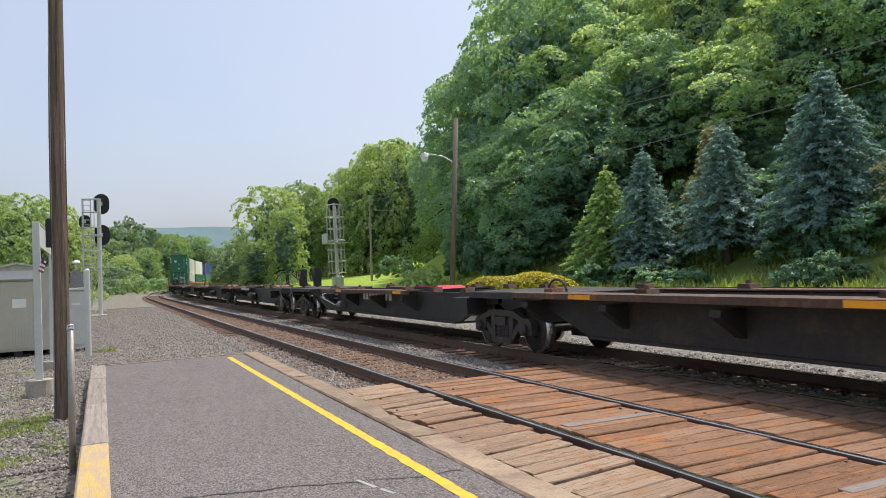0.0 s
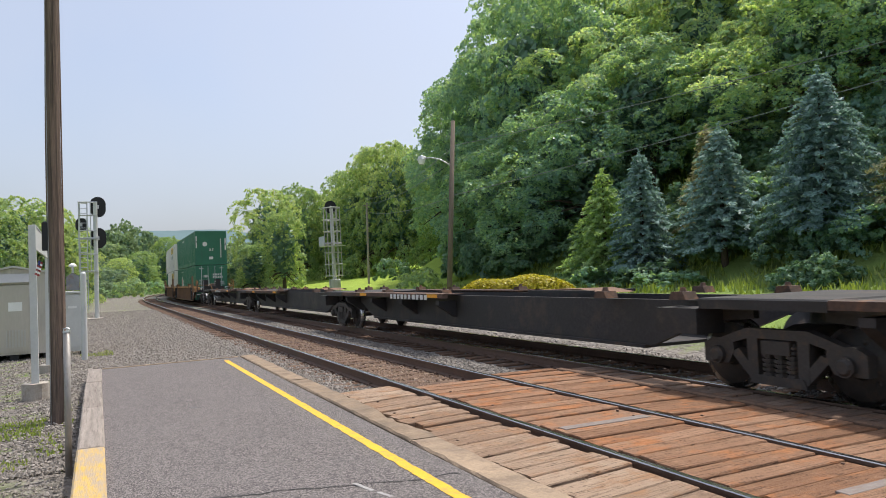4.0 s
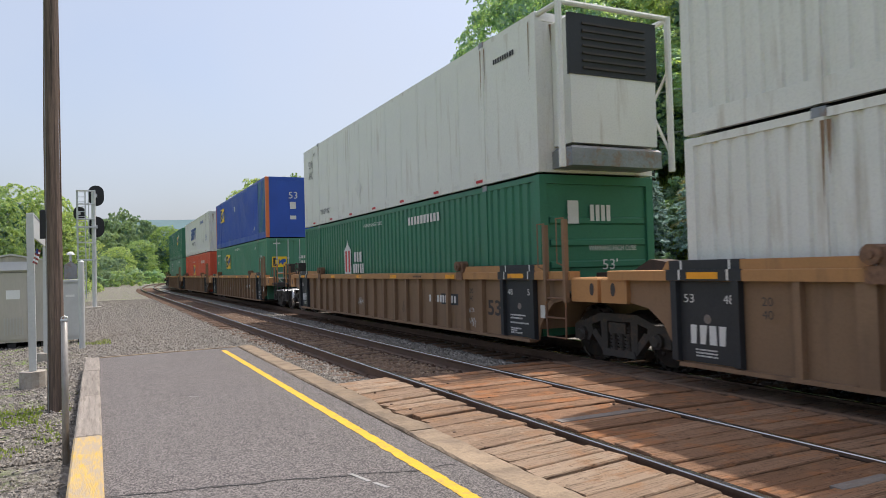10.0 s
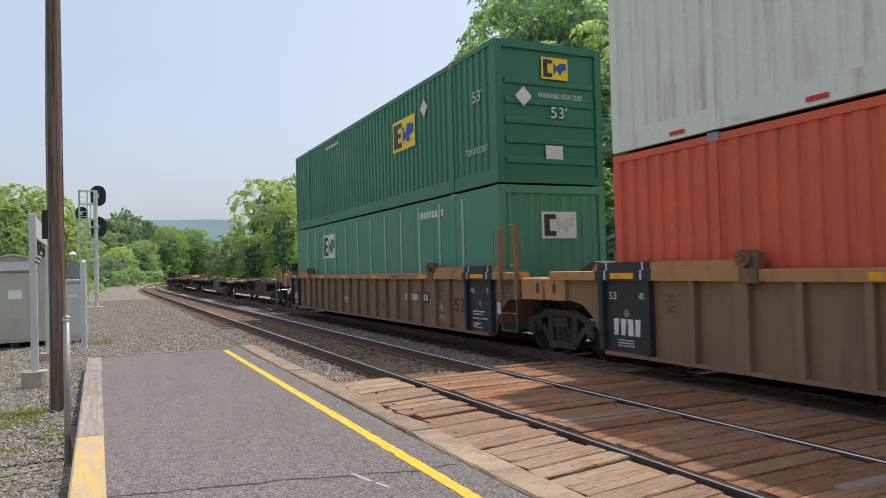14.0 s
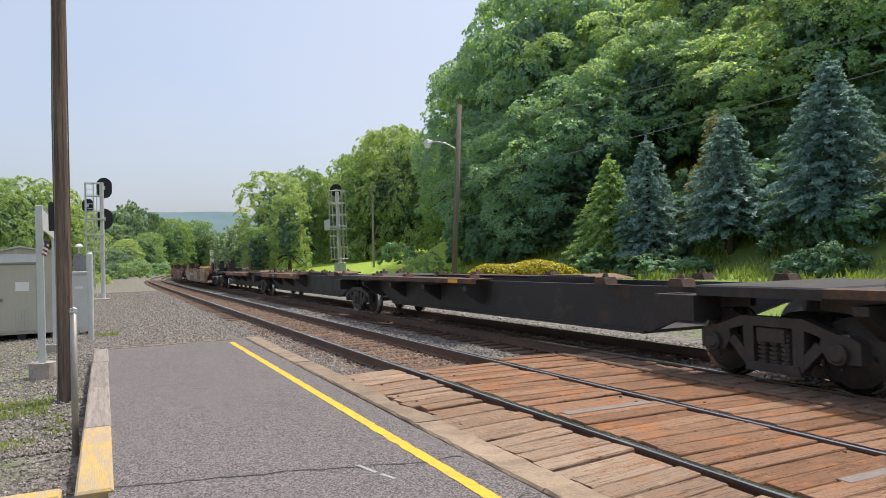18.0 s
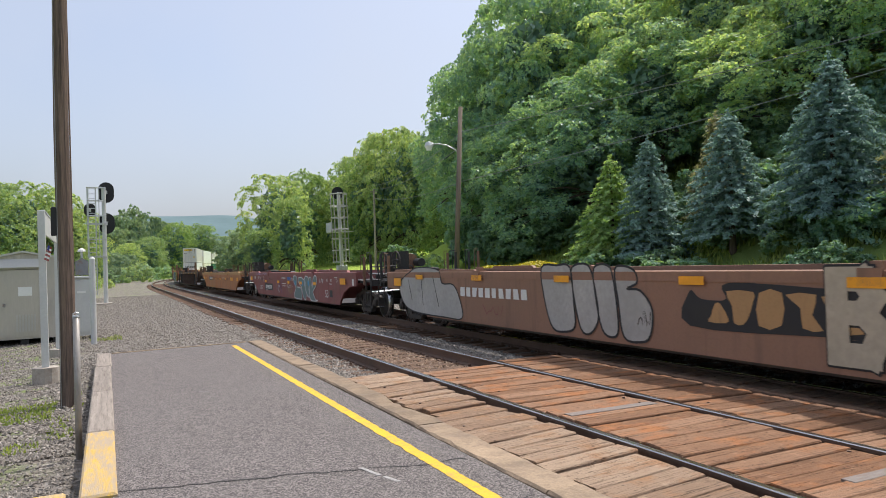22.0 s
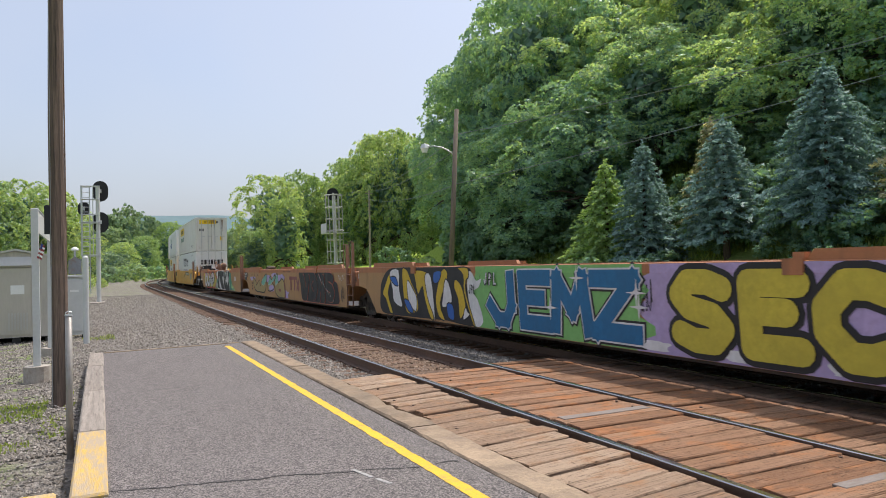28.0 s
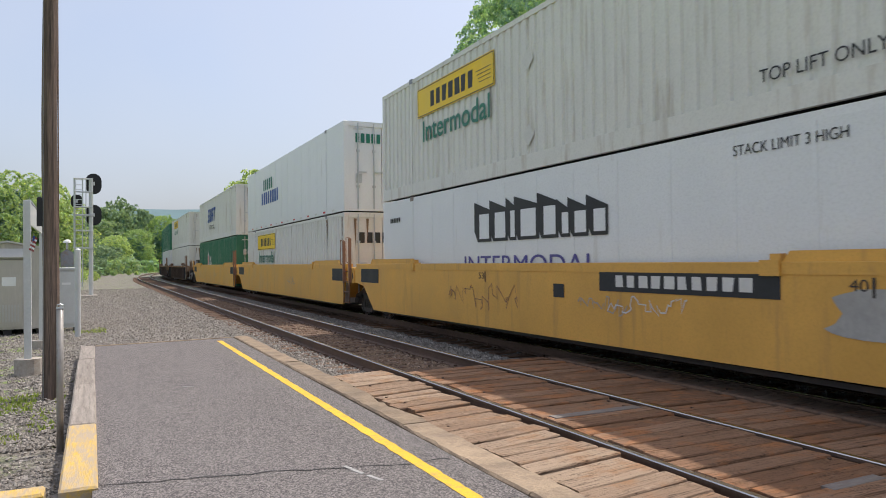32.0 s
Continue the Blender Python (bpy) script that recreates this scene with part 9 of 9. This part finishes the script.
def reefer_unit(c):
    b = part("cooling_unit", Shape().slab(-0.95, 0.95, -0.55, 0.0, 0.45, 2.75, 0.08), C_WHITE, c, "cream cooling unit with a dark grille")
    part("grille", Shape().prism([(-0.98, 1.65), (0.98, 1.65), (0.98, 2.72), (-0.98, 2.72)], -0.57, -0.5, "y"), PLACARD, b)
    for i in range(7):
        part("grille_slat", stock("grille_slat", lambda: Shape().box(-0.7, 0.7, -0.60, -0.57, 0, 0.035), STENCIL_DARK), None, b, at=pose(0, 0, 1.75 + 0.13 * i))
    part("fuel_tank", Shape().slab(-1.0, 1.0, -0.6, 0.0, 0.05, 0.40, 0.05), STEEL_PLATE, c, "grimy fuel tank")
    for x in (-1.22, 1.22):
        part("guard_frame", Shape().tube((x, -0.62, 0.0), (x, -0.62, CH), 0.06, 0.06, 8).tube((x, -0.62, CH - 0.05), (x, 0.1, CH - 0.05), 0.05, 0.05, 8).tube((x, -0.62, 1.9), (x * 0.85, -0.3, 1.2), 0.03, 0.03, 6).tube((x * 0.85, -0.3, 1.2), (x, -0.62, 0.3), 0.03, 0.03, 6), C_WHITE, c, "white tube guard frame")
    part("guard_bar", Shape().tube((-1.22, -0.62, CH - 0.03), (1.22, -0.62, CH - 0.03), 0.05, 0.05, 8), C_WHITE, c)


def swoosh_word(y, z):
    """A blue slanted word mark as plain slanted bars."""
    def go(c):
        x0 = y
        for k, w in enumerate((0.7, 0.3, 0.3, 0.2, 0.55, 0.75)):
            s = Shape()
            sk = 0.30
            s.add([(FX, x0, z), (FX, x0 - w, z), (FX, x0 - w - sk, z + 0.92), (FX, x0 - sk, z + 0.92)], [(0, 1, 2, 3)])
            if k in (0, 4, 5):
                s = Shape().add([(FX, x0 - w * 0.3, z), (FX, x0 - w * 0.62, z), (FX, x0 - w * 0.6 - sk, z + 0.92), (FX, x0 - w * 0.3 - sk, z + 0.92)], [(0, 1, 2, 3)])
                for zz in (0.74,) if k == 5 else (0.74, 0.38):
                    s.add([(FX - 0.001, x0 - sk * zz / 0.92, z + zz), (FX - 0.001, x0 - w - sk * zz / 0.92, z + zz), (FX - 0.001, x0 - w - sk * (zz + 0.18) / 0.92, z + zz + 0.18), (FX - 0.001, x0 - sk * (zz + 0.18) / 0.92, z + zz + 0.18)], [(0, 1, 2, 3)])
                if k == 0:
                    s.add([(FX - 0.001, x0, z), (FX - 0.001, x0 - w, z), (FX - 0.001, x0 - w - 0.06, z + 0.2), (FX - 0.001, x0 - 0.06, z + 0.2)], [(0, 1, 2, 3)])
            part("logo_bar", s, SIGN_BLUE, c)
            x0 -= w + 0.13
        on_side("word_intermodal", "INTERMODAL", c, FX, y - 0.7, z - 0.52, 2.6, 0.30, SIGN_BLACK)
    return go


def shadow_word(y, z):
    """A black block word mark as plain shaded blocks."""
    def go(c):
        for k, w in enumerate((0.55, 0.55, 0.22, 0.7, 0.5, 0.25, 0.42, 0.4)):
            a = y - sum((0.55, 0.55, 0.22, 0.7, 0.5, 0.25, 0.42, 0.4)[:k]) - 0.08 * k
            h = 0.62 if k < 5 else 0.46
            part("logo_block", Shape().prism([(a, z), (a - w, z), (a - w, z + h), (a + 0.14, z + h + 0.20), (a + 0.14, z + 0.22)], FX - 0.003, FX), SIGN_BLACK, c)
            patch_side("logo_face", c, FX - 0.006, a - w * 0.86, a - w * 0.14, z + 0.06, z + h * 0.9, C_WHITE2)
        on_side("word_intermodal", "INTERMODAL", c, FX, y + 0.6, z - 0.62, 4.5, 0.34, SIGN_PURPLE)
    return go


def red_dashes(c):
    for i in range(14):
        patch_side("reflective_dash", c, FX, 1.0 + i * 1.05, 1.28 + i * 1.05, 0.05, 0.11, SIGN_RED if i % 2 else STENCIL)


A, B, C2 = (122.9, 142.0), (142.0, 161.65), (161.65, 181.2)
fifty = words(("53'", 1.6, 0.55, 0.5, 0.26, STENCIL), ("53'", CL - 1.2, 0.55, 0.5, 0.26, STENCIL))
container(124.1, *A, 1, C_GREEN, "dark green ribbed container stacked on another", signs=more(words(("53'", 1.6, 1.9, 0.4, 0.3, STENCIL)), small_bars((10.5, 2.45, 1.6, 0.12, 9, STENCIL), (5.0, 0.4, 0.5, 0.14, 3, STENCIL)), front_words(("53'", -0.13, 1.19, 0.38, 0.21, STENCIL)), front_disc(-0.49, 1.77, 0.20), front_bars((-0.16, 0.46, 0.46, 0.24, 1, STENCIL)), front_column(0.81, 0.61, 1.66, 0.09, 10), front_strip(-1.185, 1.44, 1.0), front_strip(1.185, 1.27, 0.98)), end="plain")
container(124.1, *A, 0, C_GREEN, "dark green ribbed container with white door lettering", signs=more(fifty, house_logo(11.6, 1.15), small_bars((12.0, 2.45, 1.8, 0.12, 10, STENCIL)), front_words(("WARNING", -1.0, 1.50, 0.85, 0.16, STENCIL), ("HIGH CUBE", -1.0, 1.28, 0.85, 0.16, STENCIL), ("53'", 0.75, 0.75, 0.35, 0.2, STENCIL)), front_bars((0.1, 2.0, 0.8, 0.16, 4, STENCIL), (0.1, 1.78, 0.85, 0.16, 6, STENCIL), (0.2, 1.30, 0.85, 0.07, 9, STENCIL), (0.2, 1.45, 0.85, 0.07, 9, STENCIL), (-0.65, 1.85, 0.42, 0.2, 4, STENCIL))))
container(143.75, *B, 1, C_WHITE, "white ribbed container with a yellow sign and sooty end", end="slats", signs=more(sign_freight(2.02), words(("TOP LIFT ONLY", 4.2, 0.45, 1.55, 0.16, SIGN_BLACK), ("WTP", 1.8, 2.4, 0.3, 0.16, SIGN_BLACK)), diamond(8.8, 2.0), diamond(8.8, 0.62), front_bars((0.35, 1.0, 0.16, 0.18, 1, SIGN_YELLOW), (0.75, 0.95, 0.22, 0.24, 1, GALV))))
container(143.75, *B, 0, C_WHITE, "white ribbed container with a yellow sign", end="slats", signs=more(sign_freight(1.98), words(("STACK LIMIT 3 HIGH", 4.3, 2.62, 1.9, 0.15, SIGN_BLACK), ("WTP", 1.7, 2.5, 0.25, 0.15, SIGN_BLACK)), diamond(8.8, 1.7), front_bars((-0.35, 2.25, 1.05, 0.42, 1, SIGN_YELLOW)), front_words(("Intermodal", -0.25, 2.02, 0.85, 0.15, SIGN_GREEN))))
container(163.4, *C2, 1, C_WHITE, "white smooth refrigerated container with a cooling unit", "smooth", "plain", signs=more(reefer_unit, words(("53 ft", 15.42, 2.12, 0.56, 0.27, SIGN_BLACK), ("XHC", 15.42, 1.72, 0.52, 0.27, SIGN_BLACK), ("WTP", 14.78, 2.5, 0.26, 0.13, SIGN_BLACK), ("TOP LIFT ONLY", 13.95, 0.32, 1.2, 0.17, SIGN_BLACK)), diamond(9.8, 0.8, 0.3), small_bars((1.5, 2.3, 0.8, 0.1, 9, SIGN_BLACK)), red_dashes))
container(163.4, *C2, 0, C_GREEN, "dark green ribbed container with a white house mark", end="slats", signs=more(fifty, house_logo(11.3, 1.15), words(("WARNING HIGH CUBE", 9.4, 2.5, 1.5, 0.10, STENCIL)), small_bars((6.0, 2.35, 1.9, 0.2, 10, STENCIL)), front_words(("53'", 0.05, 1.15, 0.35, 0.2, STENCIL), ("WARNING HIGH CUBE", -0.25, 1.5, 1.1, 0.1, STENCIL)), front_bars((-0.7, 2.0, 0.34, 0.42, 1, STENCIL), (-0.2, 2.05, 0.5, 0.3, 4, STENCIL))))
A, B, C2 = (185.2, 204.6), (204.6, 224.25), (224.25, 243.8)
container(186.65, *A, 1, C_BLUE, "blue ribbed container with orange corner posts", end="plain", post=C_ORANGE, signs=more(block_logo(14.05, 1.6, 1.5, 0.85, SIGN_YELLOW, SIGN_BLACK, SIGN_BLUE), words(("DA", 2.98, 0.48, 0.28, 0.2, STENCIL)), small_bars((3.5, 0.42, 0.16, 0.08, 1, STENCIL), (8.9, 1.9, 0.5, 0.3, 3, STENCIL)), teal_end, front_words(("53", -0.2, 1.85, 0.42, 0.32, STENCIL)), front_bars((-0.15, 1.35, 0.42, 0.34, 1, STENCIL), (-0.15, 0.85, 0.42, 0.18, 1, STENCIL), (0.7, 1.2, 0.05, 0.9, 1, STENCIL))))
container(186.65, *A, 0, C_GREEN2, "faded green ribbed container with door lettering", signs=more(block_logo(12.0, 1.55, 1.5, 0.85, SIGN_YELLOW, SIGN_BLACK, SIGN_BLUE), diamond(12.5, 2.15, 0.2), small_bars((15.6, 2.36, 0.55, 0.13, 4, STENCIL), (14.95, 2.36, 0.55, 0.13, 6, STENCIL)), words(("53'", 15.4, 1.85, 0.36, 0.2, STENCIL), ("WARNING HIGH CUBE", 8.85, 2.55, 1.6, 0.13, STENCIL), ("53'", 1.5, 1.85, 0.4, 0.26, STENCIL), ("WTP", 2.9, 2.4, 0.3, 0.14, STENCIL)), front_logo(-1.05, 1.5, 0.7, 0.5, SIGN_YELLOW, SIGN_BLACK, SIGN_BLUE), front_words(("53'", -1.05, 0.75, 0.35, 0.22, STENCIL)), front_bars((0.35, 1.9, 0.45, 0.14, 4, STENCIL), (0.35, 1.66, 0.65, 0.14, 6, STENCIL))))
container(206.3, *B, 1, C_WHITE, "off-white ribbed container with blue slanted lettering", end="ribbed", signs=more(swoosh_word(11.6, 1.25), words(("53ft", 2.05, 0.85, 0.72, 0.42, SIGN_BLUE)), small_bars((5.2, 2.25, 1.9, 0.22, 10, SIGN_BLUE), (3.6, 0.75, 0.25, 0.25, 1, SIGN_BLACK)), red_dashes, front_bars((0.6, 0.55, 0.05, 2.0, 1, SIGN_BLACK), (-0.2, 1.95, 0.06, 0.45, 1, SIGN_BLACK), (-0.2, 0.75, 0.5, 0.12, 6, SIGN_BLACK))))
container(206.3, *B, 0, C_RED, "orange red ribbed container with a yellow sign", end="ribbed", signs=more(block_logo(10.05, 1.2, 1.35, 0.85, SIGN_YELLOW, SIGN_BLACK, SIGN_BLUE), words(("WARNING HIGH CUBE", 10.6, 2.2, 1.7, 0.13, STENCIL)), small_bars((5.0, 2.1, 0.75, 0.22, 4, STENCIL), (4.1, 2.1, 1.3, 0.22, 6, STENCIL)), front_logo(-0.25, 1.5, 0.95, 0.75, SIGN_YELLOW, SIGN_BLACK, SIGN_BLUE), front_bars((-0.72, 0.9, 0.12, 1.5, 1, STENCIL))))
container(225.95, *C2, 1, C_GREEN, "green ribbed container with a square yellow sign", end="slats", signs=more(block_logo(5.5, 1.4, 1.5, 0.8, SIGN_YELLOW, SIGN_BLACK, SIGN_BLUE), words(("53'", 0.95, 1.75, 0.4, 0.24, STENCIL), ("TOP LIFT ONLY", 1.3, 0.68, 0.95, 0.13, STENCIL)), diamond(3.45, 2.2, 0.22), small_bars((11.8, 2.5, 1.5, 0.1, 8, STENCIL)), front_logo(-0.2, 2.15, 0.65, 0.45, SIGN_YELLOW, SIGN_BLACK, SIGN_BLUE), front_words(("WARNING HIGH CUBE", -0.3, 1.75, 1.1, 0.11, STENCIL), ("53'", 0.0, 1.35, 0.4, 0.24, STENCIL)), front_bars((-0.15, 0.5, 0.6, 0.28, 1, STENCIL), ), front_diamond(-0.65, 1.75, 0.2)))
container(225.95, *C2, 0, C_GREEN2, "faded green container with pale upright posts", "smooth", end="ribbed", signs=more(pale_posts, block_logo(12.4, 1.7, 1.5, 0.8, STENCIL, SIGN_BLACK, SIGN_GREEN), small_bars((3.95, 2.45, 1.5, 0.16, 9, STENCIL)), words(("53'", 15.4, 1.0, 0.4, 0.25, STENCIL)), front_logo(-0.3, 1.8, 0.85, 0.55, STENCIL, SIGN_BLACK, GALV)))
A, B, C2 = (480.2, 499.2), (499.2, 518.8), (518.8, 538.4)
container(481.15, *A, 1, C_WHITE, "white ribbed container with a yellow band over its doors", signs=more(sign_freight(1.88, 10.0), words(("TOP LIFT ONLY", 3.8, 0.40, 1.55, 0.16, SIGN_BLACK)), diamond(8.8, 2.0), diamond(8.8, 0.62), front_bars((-1.0, 2.32, 2.0, 0.34, 1, SIGN_YELLOW), (-0.6, 2.4, 1.2, 0.18, 6, SIGN_BLACK), (-1.0, 1.7, 0.4, 0.22, 3, SIGN_BLACK), (0.7, 0.9, 0.3, 0.34, 1, SIGN_YELLOW))))
container(481.15, *A, 0, C_WHITE2, "clean white smooth container with black lettering", "smooth", signs=more(shadow_word(10.75, 1.66), words(("STACK LIMIT 3 HIGH", 4.2, 2.52, 1.5, 0.13, SIGN_BLACK), ("53FT", 1.5, 1.85, 0.75, 0.3, SIGN_BLACK), ("XHC", 1.45, 1.4, 0.65, 0.3, SIGN_BLACK)), small_bars((15.6, 2.3, 0.7, 0.12, 6, SIGN_BLACK)), front_bars((-0.9, 1.75, 1.9, 0.4, 7, SIGN_BLACK), (-1.05, 0.95, 0.5, 0.2, 4, SIGN_BLACK), (-1.05, 0.7, 0.5, 0.2, 3, SIGN_BLACK))))
container(500.75, *B, 1, C_WHITE2, "clean white smooth refrigerated container with green lettering", "smooth", signs=more(small_bars((12.6, 1.1, 3.6, 0.55, 8, SIGN_BLUE), (12.2, 1.75, 2.0, 0.5, 5, SIGN_GREEN)), front_bars((-0.9, 2.2, 0.9, 0.3, 5, SIGN_GREEN), (-0.9, 0.9, 0.3, 0.3, 1, GALV), (0.4, 0.9, 0.3, 0.3, 1, GALV)), red_dashes))
container(500.75, *B, 0, C_WHITE, "white ribbed container with a yellow sign", signs=more(sign_freight(1.98, 9.8), front_bars((-0.8, 1.9, 1.6, 0.34, 6, SIGN_BLACK))))
container(520.4, *C2, 1, C_WHITE, "off-white ribbed container with faint blue lettering", signs=more(swoosh_word(11.6, 1.25), front_bars((-0.5, 2.2, 0.9, 0.3, 4, SIGN_BLUE))))
container(520.4, *C2, 0, C_GREEN, "dark green ribbed container with a white house mark", signs=more(house_logo(11.6, 1.15), front_bars((-0.9, 1.8, 0.7, 0.3, 3, STENCIL))))
for k, (uf, pair) in enumerate(((543.6, (542.2, 561.8)), (563.2, (561.8, 581.4)), (582.8, (581.4, 601.0)))):
    container(uf, *pair, 1, (C_WHITE, C_GREEN, C_GREEN)[k], ("off-white ribbed container far down the train", "dark green ribbed container far down the train", "dark green ribbed container far down the train")[k], signs=sign_freight(2.0, 9.6) if k == 0 else None)
    container(uf, *pair, 0, (C_WHITE, C_WHITE2, C_GREEN2)[k], ("off-white ribbed container far down the train", "white ribbed container far down the train", "faded green ribbed container far down the train")[k])

# ---- what moves ----
def motions():
    times = [float(t) for t in range(0, 33)]
    for ob, front, rear, at in MOVING:
        walk(ob, [(t, place(front, rear, t) @ at) for t in times])
    span = {ob: front for ob, front, rear, at in MOVING}
    for w, unit, y, k in WHEELS:
        s0 = span[unit] + y
        near = [f for f in range(0, 32 * FPS + 1) if 1.5 < s0 - run(f / FPS) < 34]
        near = near or [0, 1]
        rows = []
        for f in sorted({0, *near, 32 * FPS}):
            g = min(max(f, near[0]), near[-1])
            a = run(g / FPS) / 0.46
            rows.append((f / FPS, pose(0, k, 0.46) @ Matrix.Rotation(a, 4, "X")))
        walk(w, rows)


motions()
